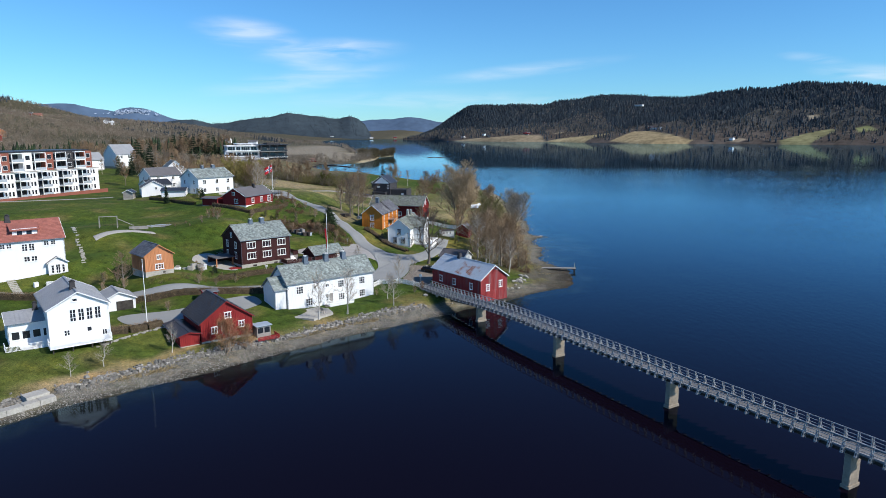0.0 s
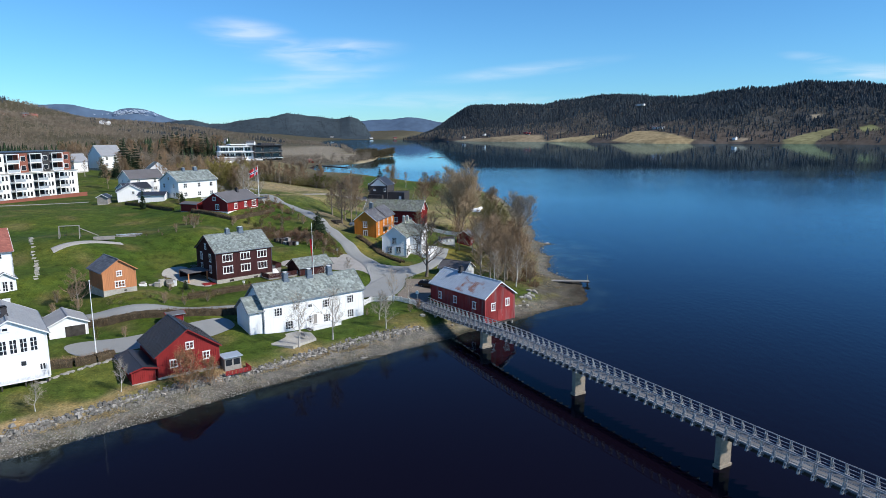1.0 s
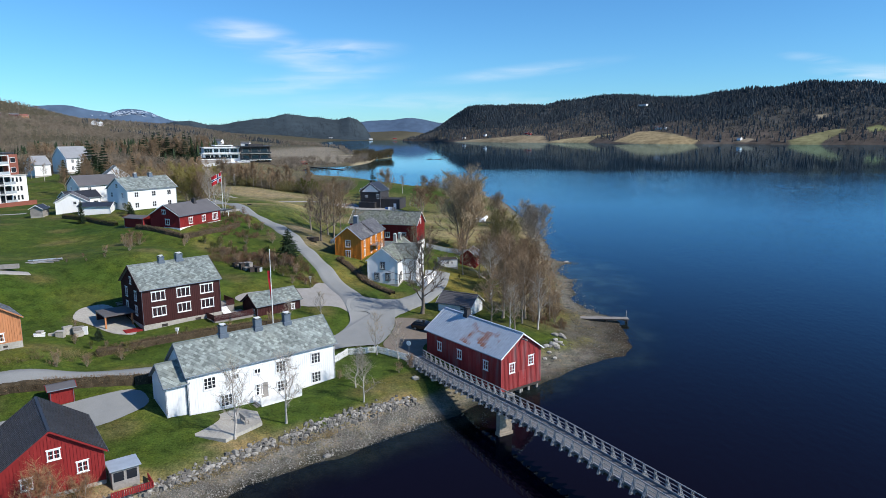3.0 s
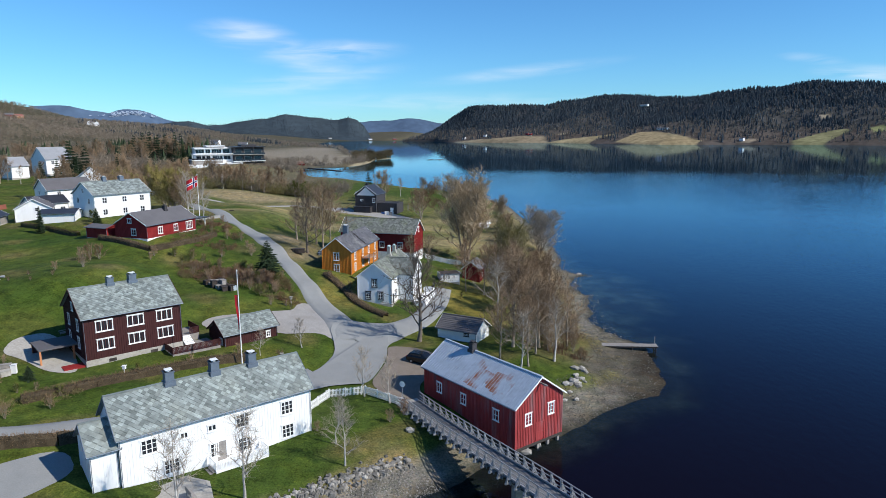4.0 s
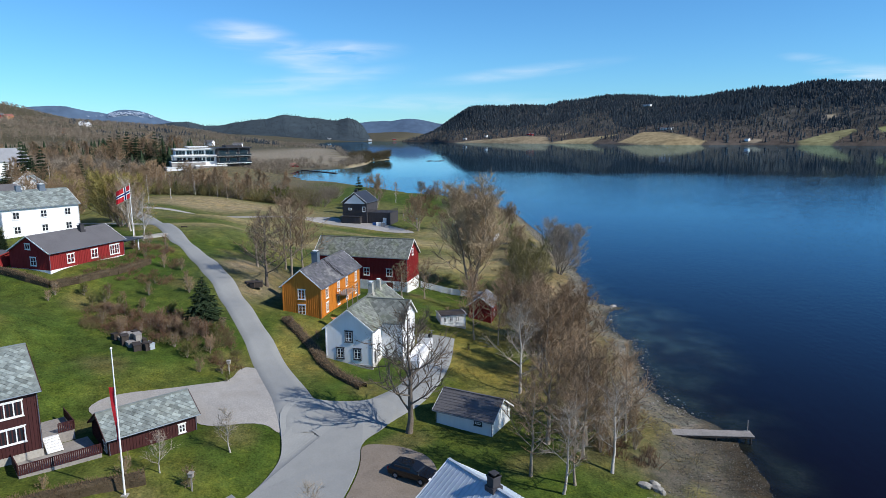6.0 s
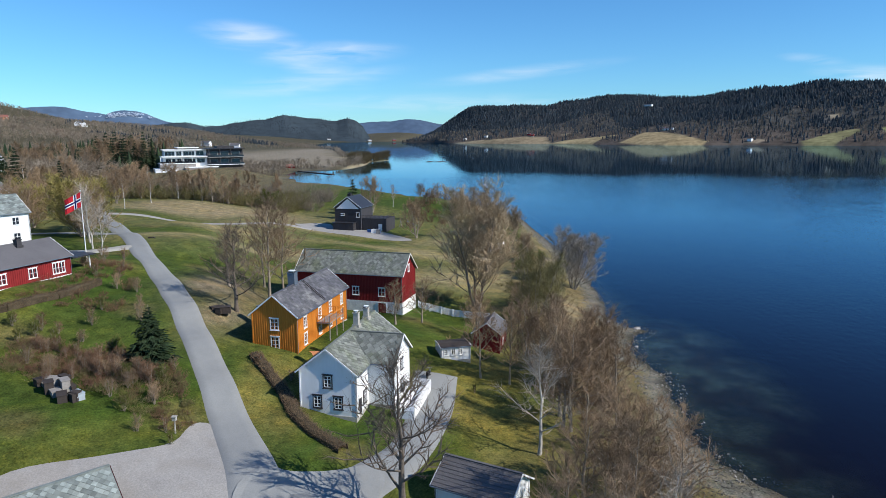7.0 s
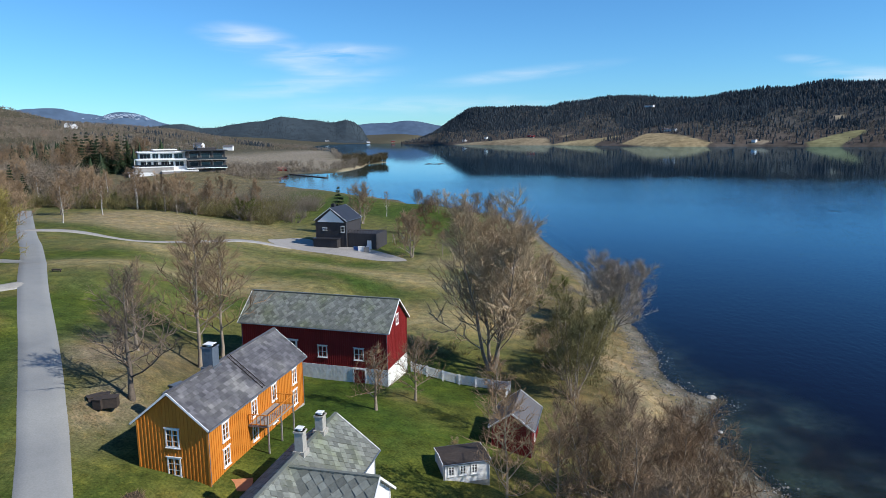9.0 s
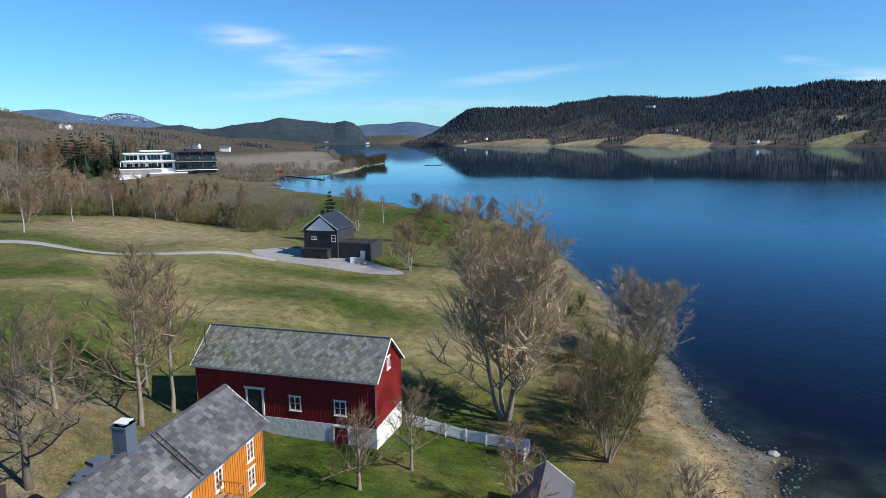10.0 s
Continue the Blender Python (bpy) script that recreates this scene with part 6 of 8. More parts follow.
PLANTED = [
    ("dark_broad", -3.7, 162.4, 13.5), ("dark_broad", -28.5, 201, 11.5), ("tall", -28.1, 216.3, 16), ("tall", -27, 220.6, 15), ("tall", -31, 224, 14), ("broad", -33, 212, 9),
    ("tall", 4.5, 191.2, 10.5), ("tall", 8, 190.6, 9.5), ("birch", 9.2, 173.3, 11), ("tall", 13.4, 179.2, 12), ("tall", 12.8, 187.9, 11), ("broad", 4.8, 207, 7.5),
    ("broad", -7.2, 207, 6.5), ("broad", -3.5, 212.5, 7), ("willow", 5.8, 225.6, 21), ("tan_shrub", 19.5, 231, 6), ("tan_shrub", 18, 234, 5.5), ("osier", 14.6, 217.4, 12.5), ("osier", 18.5, 226, 9.5), ("pale_round", 27.4, 250, 12.5), ("red_shrub", -21.2, 185.5, 1.7),
    ("round", -8, 302.6, 11.5), ("broad", -0.6, 304.4, 6), ("round", -25.9, 352, 13), ("spruce", -30.4, 333, 14), ("birch", -20, 372, 9),
    ("tall", 8, 154, 10), ("birch", 10.6, 151.5, 8.5), ("tall", 11.9, 152.8, 10), ("birch", 15.9, 155.3, 9), ("tall", 13.5, 157.2, 10.5), ("broad", 10.5, 160, 10),
    ("birch", -9.7, 142.3, 6.5), ("birch", -6.4, 140.2, 6), ("birch", -11.3, 130.2, 5.5), ("birch", -22.7, 116.2, 8.6), ("birch", -18.1, 120.4, 8.6), ("birch", -9.8, 126.2, 6),
    ("birch", -24.9, 151, 4), ("birch", -20.2, 155.6, 4.5), ("spruce", -31.6, 181.5, 6.5), ("broad", -62.6, 126.0, 6.5), ("shrub", -68.1, 129.2, 2.4), ("shrub", -65.2, 123, 2.2), ("birch", -52.5, 88.4, 3.5), ("birch", -49.6, 91.9, 4),
    ("birch", -42.2, 98.2, 4.5), ("copper", -34.6, 100.9, 6.2), ("copper", -32.0, 102.9, 4.4), ("birch", -62, 228, 10), ("birch", -58, 223, 9), ("birch", -65, 233, 11), ("round", -69, 240, 10), ("round", -74, 246, 10),
    ("bud_tree", -72, 243, 11), ("bud_tree", -80, 256, 12), ("bud_tree", -66, 252, 9), ("bud_tree", -95, 262, 11), ("round", -84, 244, 10), ("round", -92, 250, 11), ("broad", -61, 236, 9), ("broad", -104, 262, 12), ("tall", -100, 275, 13),
    ("red_shrub", -63.9, 182.3, 3.2), ("red_shrub", -62.6, 183, 3.0), ("shrub", -65, 181.6, 2.6), ("shrub", -59, 171, 2.8), ("shrub", -62.5, 169, 1.6), ("shrub", -61.8, 124.6, 2.2), ("shrub", -65.5, 129.4, 2.4), ("shrub", -48.5, 127.8, 2.2), ("shrub", -46, 130.2, 1.8), ("shrub", -43, 133.2, 1.8), ("bud_shrub", -43.8, 136.5, 1.6),
    ("bud_shrub", -79, 213, 3.2), ("spruce", -77.0, 210.5, 4.2), ("shrub", -50, 116, 1.8), ("bud_shrub", -54, 114.9, 2.2), ("fir", -86, 204.5, 6), ("bud_shrub", -19.4, 158.5, 1.4), ("shrub", -22, 150, 2.0), ("shrub", -27.6, 150.4, 1.9),
    ("shrub", -33, 147.6, 1.2), ("bud_shrub", -38.5, 144.3, 1.1), ("shrub", -13.8, 132.8, 1.3), ("red_shrub", -4.6, 137.2, 2.2), ("shrub", -6, 135.4, 1.6), ("tan_shrub", 0.5, 200.2, 1.8), ("bud_shrub", 5.5, 165.0, 1.8), ("bud_shrub", 3.5, 186.5, 1.2),
]
for x, y, k in ((-54.9, 143.8, 1.2), (-48.9, 136.8, 1.3), (-45.8, 136.2, 1.2), (-44.4, 137.7, 1.0), (-42.5, 137.6, 1.1), (-47.4, 138, 1.0), (-51.5, 137.5, 1.5), (-68, 165.7, 0.8), (-66, 167.7, 0.8), (-61.4, 166.5, 0.9), (-64, 165, 0.7), (-54.5, 187.4, 2.0), (-54.4, 185.5, 1.6),
                (-51.2, 188.8, 2.0), (-47.7, 187.5, 2.2), (-45, 186.3, 2.0), (-30.8, 173.2, 2.2), (-28.6, 174.8, 2.4), (-30, 177.2, 2.2), (-33, 175, 2.0), (-26, 171, 1.8), (-28.4, 170.5, 1.8), (-24.8, 169.1, 1.4), (-19.8, 159.2, 0.9), (-20.6, 160.4, 0.9), (-17.3, 184.1, 1.4), (-35, 178.5, 2.0), (-43, 191, 2.2), (-44, 195.5, 1.8), (-42, 187, 1.6)):
    PLANTED.append((("shrub", "red_shrub", "shrub", "bud_shrub", "shrub")[int(x * 7 + y * 3) % 5], x, y, k))
PLANTED.append(("spruce", -49.6, 140.2, 1.9))
over_lawn = lambda x, y: y > 171.5 - 0.38 * (x + 28)
rng = random.Random(77)
for i in range(23):
    PLANTED.append((rng.choice(("tall", "broad", "broad", "tall", "round")), rng.uniform(11.5, 21), rng.uniform(156, 199), rng.uniform(7, 10.5)))
for i in range(9):
    PLANTED.append((rng.choice(("tan_shrub", "shrub", "bud_shrub")), rng.uniform(13, 21.5), rng.uniform(222, 248), rng.uniform(2.5, 6)))
for i in range(30):
    PLANTED.append((rng.choice(("tan_shrub", "shrub", "tan_shrub", "shrub", "shrub")), rng.uniform(14, 21.5), 157 + 54 * rng.random() ** 1.4, rng.uniform(2.0, 4.2)))
for i in range(14):
    PLANTED.append((rng.choice(("tan_shrub", "bud_shrub")), rng.uniform(12, 25), rng.uniform(250, 310), rng.uniform(2, 3.5)))
for x, y in ((-52.8, 213.9), (-48.1, 210.2), (-47.4, 207.5), (-45.8, 203.3), (-42.6, 202.4), (-50, 206), (-53.5, 209.5), (-51, 216.5), (-39.8, 197), (-37.6, 192.3)):
    PLANTED.append((rng.choice(("red_shrub", "shrub", "red_shrub")), x, y, rng.uniform(1.5, 2.6)))
for i in range(22):
    PLANTED.append((rng.choice(("round", "red_shrub", "tan_shrub", "broad")), rng.uniform(-12, 27), rng.uniform(330, 455), rng.uniform(5, 9)))
for i in range(9):
    PLANTED.append((rng.choice(("round", "tan_shrub", "tan_shrub")), rng.uniform(8, 24), rng.uniform(275, 330), rng.uniform(4, 8)))
for i in range(26):
    k = rng.random()
    PLANTED.append((rng.choice(("red_shrub", "red_shrub", "bud_shrub", "shrub")), -51 + 25 * k + rng.gauss(0, 1.6), 189 - 13 * k + rng.gauss(0, 1.7), rng.uniform(1.2, 2.6)))
for i in range(34):
    k = rng.random()
    PLANTED.append((rng.choice(("red_shrub", "red_shrub", "bud_shrub", "red_shrub", "shrub")), -48 + 22 * k + rng.gauss(0, 1.5), 184 - 8 * k + rng.gauss(0, 1.8), rng.uniform(1.3, 2.3)))
for i in range(28):
    PLANTED.append((rng.choice(("bud_shrub", "tan_shrub", "shrub", "bud_shrub", "shrub", "round")), rng.uniform(-132, -56), rng.uniform(342, 385), rng.uniform(4, 7.5)))
for i in range(26):
    PLANTED.append((rng.choice(("tall", "tall", "round", "birch")), rng.uniform(-150, -56), rng.uniform(342, 400), rng.uniform(8, 13)))
for i in range(20):
    PLANTED.append((rng.choice(("fir", "spruce", "spruce")), rng.uniform(-210, -172), rng.uniform(500, 530), rng.uniform(16, 25)))
for i in range(44):
    PLANTED.append((rng.choice(("tall", "broad", "tall", "round")), rng.uniform(-270, -170), rng.uniform(470, 545), rng.uniform(13, 20)))
for x, y, k in ((-164, 356, 19), (-161, 353, 17.5), (-158, 358, 18.5), (-157.5, 351, 14)):
    PLANTED.append(("spruce", x, y, k))
for i in range(46):
    PLANTED.append((rng.choice(("round", "tall", "broad", "round", "birch")), rng.uniform(-150, -75), rng.uniform(262, 400), rng.uniform(8, 13)))
for i in range(40):
    PLANTED.append((rng.choice(("round", "tall", "broad", "spruce")), rng.uniform(-290, -150), rng.uniform(300, 420), rng.uniform(9, 14)))
for x, y, k in ((-166, 338, 9), (-172, 334, 8), (-160, 345, 12), (-152, 352, 13), (-182, 336, 9), (-150, 330, 10)):
    PLANTED.append((rng.choice(("round", "tall", "birch")), x, y, k))
KEEP_OFF = [(-90, 290, 9), (-110, 316, 9), (-75, 318, 22), (-143, 270, 22), (-145, 255, 22), (-177, 367, 16)]
ROAD_LINE = [(-24.5, 140.5), (-18, 147), (-12, 152), (-14, 160.5), (-17, 166.8), (-20.6, 173.5), (-25, 181.3), (-30.4, 190.8), (-36.2, 200.5), (-44, 213), (-54, 228.7), (-64, 245), (-78, 267), (-92, 288)]


def near_road(x, y):
    return min((Vector((x, y)) - Vector(a).lerp(Vector(b), k / 8)).length for a, b in zip(ROAD_LINE, ROAD_LINE[1:]) for k in range(9))


for kind, x, y, tall in PLANTED:
    if near_road(x, y) < 2.6 or (-37 < x < -18 and 158 < y < 166.6):
        continue
    if y > 250 and any(math.dist((x, y), (a, b)) < r for a, b, r in KEEP_OFF):
        continue
    k = tall / NATURAL[kind]
    src = rng.choice((FAR_KINDS if y > 258 else KINDS)[kind])
    fat = 1.5 if kind == "spruce" and y < 200 else 1.0
    copy_thing(src, pose(x, y, ground_at(x, y), 0, 0, rng.uniform(0, 360)) @ Matrix.Diagonal((fat * k * rng.uniform(0.9, 1.12), fat * k * rng.uniform(0.9, 1.12), k, 1)))
for srcs in (*KINDS.values(), *FAR_KINDS.values()):
    for src in srcs:
        for o in (*src.children, src):
            bpy.data.objects.remove(o)


# ---- far woods ----
def scrub(name, spots, twigs, mat, label, seed, r=0.16):
    """Many far leafless trees as upright sprays of branches, in one mesh. spots: x, y, z, height."""
    rng = random.Random(seed)
    verts, faces = [], []
    for x, y, z, h in spots:
        o = Vector((x, y, z - 0.5))
        spike(verts, faces, o, o + Vector((rng.gauss(0, 0.3), rng.gauss(0, 0.3), h * 0.9)), r * 1.3)
        for i in range(twigs):
            a, t = rng.uniform(0, 6.28), rng.uniform(0.3, 0.72)
            p = o + Vector((math.cos(a) * h * 0.06, math.sin(a) * h * 0.06, h * t))
            e = rng.uniform(-0.35, 1.2)
            w = h * rng.uniform(0.2, 0.4)
            spike(verts, faces, p, p + Vector((math.cos(a) * math.cos(e) * w, math.sin(a) * math.cos(e) * w, math.sin(e) * w)), r)
    return tagged(raw(name, verts, faces, M[mat]), label, "woods", kind="stuff")


def conifers(name, spots, mat, label, seed):
    """Many far spruces, each of ragged stacked skirts, in one mesh."""
    rng = random.Random(seed)
    verts, faces = [], []
    for x, y, z, h in spots:
        a0 = rng.uniform(0, 6.28)
        for lo, hi, w in ((0.0, 0.55, 0.23), (0.3, 0.8, 0.16), (0.58, 1.0, 0.10)):
            n = len(verts)
            for k in range(5):
                a = a0 + 1.2566 * k + lo * 3
                q = w * h * rng.uniform(0.75, 1.2)
                verts.append((x + q * math.cos(a), y + q * math.sin(a), z + h * (lo + rng.uniform(-0.05, 0.03))))
            verts.append((x, y, z + h * hi))
            faces += [(n + k, n + (k + 1) % 5, n + 5) for k in range(5)]
    return tagged(raw(name, verts, faces, M[mat]), label, "forest", kind="stuff")


# needles coloured blue grey to stand in for air haze over the forest
M["hazed needle"] = material("haze-blue far spruce", (0.046, 0.058, 0.068), 0.95, fine=0.3, coarse=0.01, vary=0.3, bump=0.0, island=0.22, spec=0.0)
M["far twig"] = material("far leafless wood", (0.24, 0.20, 0.155), 0.95, fine=0.3, coarse=0.01, vary=0.3, bump=0.0, island=0.3, spec=0.0)
rs = np.random.RandomState(4)
u, v = -0.056 + rs.rand(27000) * 0.69, rs.rand(27000) ** 0.85 * 900
x, y, z = far_hill(u, v)
open_land = np.zeros(u.shape)
for corners, tone in FIELDS:
    open_land = np.maximum(open_land, in_field(corners, u, v))
ok = (rs.rand(len(u)) > open_land * 1.0) & (v > 12) 
lower = (v + 130 * wobble(x, y, 120) + 70 * wobble(y, x, 45) < 310)
dark = ok & (rs.rand(len(u)) < np.where(lower, 0.2, 0.88))
pale = ok & ~dark & (rs.rand(len(u)) < 0.8)
height = rs.uniform(9, 19, len(u))
conifers("far_forest", list(zip(x[dark], y[dark], z[dark], height[dark])), "hazed needle", "dark spruce forest on the far hillside, tinted blue for haze", 1)
scrub("far_woods", list(zip(x[pale], y[pale], z[pale], height[pale] * 0.7)), 9, "far twig", "grey brown leafless woods above the far shore", 2, 0.5)
# along the skyline of the hills at the fjord's head
wxx, wyy, wzz = wooded
pick = rs.randint(0, wxx.shape[1], 2600), rs.randint(8, wxx.shape[0], 2600)
conifers("far_forest", [(wxx[j, i], wyy[j, i], wzz[j, i] - 1, rs.uniform(5, 10)) for i, j in zip(*pick)], "hazed needle", "spruce forest on the hills at the fjord's head", 3)
# the country on the near side
n = 27000
r, a = 420 + 1850 * rs.rand(n) ** 1.35, np.radians(-46 + 44 * rs.rand(n))
x, y = r * np.sin(a), r * np.cos(a)
z, d = land_grid(x, y), shore_grid(x, y)
ploughed = (y > 690) & (d > 12) & (d < 290) & (x > -520) & (y < 1850)
belt = (wobble(x, y, 60) + 0.8 * wobble(x, y, 23) > 0.5)
house_spot = (np.hypot(x + 143, y - 470) < 60)
ok = (d > 3) & ~house_spot & ~((x > -135) & (y < 640)) & (~ploughed | (d < 14) | (belt & (d > 230)))
fir = (wobble(x + 200, y, 75) + 0.5 * wobble(x, y, 31) > 0.8) & (rs.rand(n) < 0.7) & ((x < -330) | (r > 1300))
h = rs.uniform(7, 13, n)
near = ok & ~fir & (r < 1000)
far = ok & ~fir & (r >= 1000)
scrub("leafless_woods", list(zip(x[near], y[near], z[near], h[near] * 1.2)), 20, "far twig", "brown leafless woods beyond the village", 5, 0.12)
scrub("leafless_woods", list(zip(x[far], y[far], z[far], h[far])), 9, "far twig", "brown leafless woods on the rising country", 6, 0.32)
conifers("spruce_woods", list(zip(x[ok & fir], y[ok & fir], z[ok & fir], 2 + 0.85 * h[ok & fir])), "hazed needle", "dark spruce woods on the rising country", 7)
M["olive far twig"] = material("far olive brown wood", (0.12, 0.10, 0.06), 0.95, fine=0.3, coarse=0.01, vary=0.3, bump=0.0, island=0.3, spec=0.0)
# the wooded point in the bay
k = rs.rand(520) ** 0.75
px, py = -92 + 30 * k ** 1.6 + rs.normal(0, 5, 520), 905 + 165 * k
px[:110], py[:110] = rs.uniform(-112, -92, 110), rs.uniform(880, 980, 110)
pd = shore_grid(px, py)
keep = pd > 1.5
scrub("leafless_woods", list(zip(px[keep], py[keep], land_grid(px[keep], py[keep]), rs.uniform(11, 19, keep.sum()) * (0.65 + 0.35 * np.abs(wobble(px[keep], py[keep], 17))))), 34, "olive far twig", "olive brown bare trees on the low point in the bay", 8, 0.22)
px, py = rs.uniform(-150, -84, 520), rs.uniform(755, 905, 520)
keep = (shore_grid(px, py) > 1.5) & (shore_grid(px, py) < 26) & (wobble(px, py, 14) > -0.35)
scrub("leafless_woods", list(zip(px[keep], py[keep], land_grid(px[keep], py[keep]), rs.uniform(3, 7.5, keep.sum()))), 22, "far twig", "low grey brown scrub along the bay", 18, 0.16)


# ---- thickets ----
def thicket(name, spots, twigs, mat, label, seed, r=0.02, wide=0.5):
    """Brushwood of many thin stems fanning from the ground, in one mesh. spots: x, y, height."""
    rng = random.Random(seed)
    verts, faces = [], []
    for x, y, h in spots:
        z = ground_at(x, y) - 0.1
        for i in range(twigs):
            a, k = rng.uniform(0, 6.28), rng.random() ** 0.6
            o = Vector((x + math.cos(a) * k * h * wide * 0.5, y + math.sin(a) * k * h * wide * 0.5, z))
            up = h * rng.uniform(0.45, 1.0) * (1.1 - 0.45 * k)
            mid = o + Vector((math.cos(a) * k * h * wide * 0.5 + rng.gauss(0, 0.08 * h), math.sin(a) * k * h * wide * 0.5 + rng.gauss(0, 0.08 * h), up * 0.6))
            spike(verts, faces, o, mid, r * 1.3)
            for j in range(3):
                q = o.lerp(mid, rng.uniform(0.45, 1.0))
                spike(verts, faces, q, q + Vector((rng.gauss(0, 0.16) * h, rng.gauss(0, 0.16) * h, up * rng.uniform(0.2, 0.45))), r)
    return tagged(raw(name, verts, faces, M[mat]), label, "shrubs", kind="stuff")


rng = random.Random(41)


def clumps(n, x0, x1, y0, y1, lo, hi, keep=lambda x, y: True):
    out = []
    while len(out) < n:
        x, y = rng.uniform(x0, x1), rng.uniform(y0, y1)
        if keep(x, y):
            out.append((x, y, rng.uniform(lo, hi)))
    return out


thicket("thicket", clumps(210, -134, -52, 343, 378, 4.5, 9.5, lambda x, y: y > 343 + 6 * math.sin(x / 7)), 30, "olive twig", "olive green budding scrub behind the dry field", 1, 0.05)
thicket("thicket", clumps(190, -145, -46, 346, 400, 5, 10.5), 28, "far twig", "grey brown leafless scrub behind the dry field", 2, 0.05)
thicket("thicket", clumps(70, 15.0, 21.5, 157, 202, 1.2, 2.6), 26, "red twig", "brown brushwood on the bank under the trees", 3, 0.02, 0.6)
thicket("thicket", clumps(34, 11, 21, 219, 248, 1.4, 3.0), 24, "olive twig", "olive brown brushwood on the shore bank", 4, 0.022, 0.6)
thicket("thicket", clumps(120, -48, -24.5, 167, 192, 0.9, 1.9, lambda x, y: near_road(x, y) > 3.2 and over_lawn(x, y) and abs((y - 184) + (x + 48) * 0.38) < 3.4), 30, "red twig", "red brown garden shrubs between the house and the road", 5, 0.016, 0.7)
thicket("thicket", clumps(100, -48, -24.5, 167, 192, 0.8, 1.8, lambda x, y: near_road(x, y) > 3.2 and over_lawn(x, y) and abs((y - 184) + (x + 48) * 0.38) < 3.8), 30, "olive twig", "olive brown garden shrubs between the house and the road", 6, 0.016, 0.7)
thicket("thicket", clumps(50, -10, 26, 330, 452, 3, 6), 22, "red twig", "red brown scrub along the bay", 7, 0.05)
thicket("thicket", clumps(60, -55, -42, 195, 215, 0.9, 2.0, lambda x, y: near_road(x, y) > 3.4 and (y - 205) < -(x + 47) * 1.4 + 5), 30, "red twig", "red brown garden shrubs below the red house", 8, 0.016, 0.7)
thicket("thicket", clumps(16, -6, 5, 228.5, 233, 1.0, 1.9), 30, "olive twig", "dark brushwood beside the barn", 10, 0.018, 0.8)
M["dry grass"] = material("tan dry grass", (0.42, 0.325, 0.17), 0.95, fine=3, coarse=0.4, vary=0.3, bump=0.0, island=0.3)
tufts = []
for i in range(900):
    along = sum(runs) * rng.random()
    if math.sin(along / 5.2) + 0.6 * math.sin(along / 2.1 + 1) > 0.15:
        tufts.append((*pick_on_shore(along, rng.uniform(3.8, 5.0)), rng.uniform(0.25, 0.6)))
thicket("grass_tufts", tufts, 16, "dry grass", "tan tussocks of dry grass below the sea wall", 20, 0.02, 1.3)
verges = clumps(420, 12, 27, 160, 250, 0.3, 0.7, lambda x, y: float(shore_grid(x, y)) > 3)
thicket("grass_tufts", verges, 14, "dry grass", "tan tussocks of dry grass on the wooded bank", 21, 0.018, 1.3)
conifers("spruce_woods", [(x, y, ground_at(x, y), h) for x, y, h in clumps(190, -360, -168, 436, 640, 10, 19, lambda x, y: wobble(np.float64(x), np.float64(y), 26) > -0.1)], "needle", "dark spruce wood behind the village", 12)
thicket("thicket", clumps(34, -57, -41, 122, 140, 0.7, 1.6, lambda x, y: abs(y - 125.5 - (x + 55.5) * 0.98) < 2.6), 30, "olive twig", "olive brown shrubs in the garden bed", 14, 0.014, 0.8)
rows = []
for ax, ay, bx, by in ((-520, 1380, -270, 1640), (-250, 690, -150, 745), (-210, 600, -120, 660), (-430, 1120, -330, 1480), (-400, 1560, -262, 1700), (-175, 770, -150, 840)):
    for i in range(70):
        k = rng.random()
        x, y = ax + (bx - ax) * k + rng.gauss(0, 3), ay + (by - ay) * k + rng.gauss(0, 6)
        if shore_grid(x, y) > 4:
            rows.append((x, y, ground_at(x, y), rng.uniform(4, 9)))
scrub("leafless_woods", rows, 12, "far twig", "lines of bare trees between the ploughed fields", 9, 0.22)


# ---- wings, porches and decks of the houses ----
def merge(main, sub):
    """Make the parts of one building parts of another."""
    m = main.matrix_basis.inverted() @ sub.matrix_basis
    for o in list(sub.children):
        o.matrix_basis = m @ o.matrix_basis
        o.parent = main
    bpy.data.objects.remove(sub)


def prism(outline, z0, z1):
    bm = bmesh.new()
    low = [bm.verts.new((x, y, z0)) for x, y in outline]
    top = [bm.verts.new((x, y, z1)) for x, y in outline]
    bm.faces.new(top)
    bm.faces.new(low[::-1])
    for i in range(len(low)):
        j = (i + 1) % len(low)
        bm.faces.new((low[i], low[j], top[j], top[i]))
    bmesh.ops.recalc_face_normals(bm, faces=bm.faces)
    return bm


def railing(parent, points, z, tall, mat, name="railing", gap=0.14, solid=False):
    """An upright-slatted railing along points of the parent's frame."""
    bm = bmesh.new()
    for (ax, ay), (bx, by) in zip(points, points[1:]):
        ln = math.dist((ax, ay), (bx, by))
        beam(bm, (ax, ay, z + tall), (bx, by, z + tall), 0.09, 0.06)
        beam(bm, (ax, ay, z + 0.1), (bx, by, z + 0.1), 0.06, 0.05)
        n = int(ln / gap)
        w = gap * 0.75 if solid else 0.05
        a = math.degrees(math.atan2(by - ay, bx - ax))
        for i in range(n + 1):
            k = i / max(1, n)
            box(bm, -w / 2, w / 2, -0.015, 0.015, z + 0.1, z + tall, pose(ax + (bx - ax) * k, ay + (by - ay) * k, 0, 0, 0, a))
    return part(name, bm, M[mat], parent)


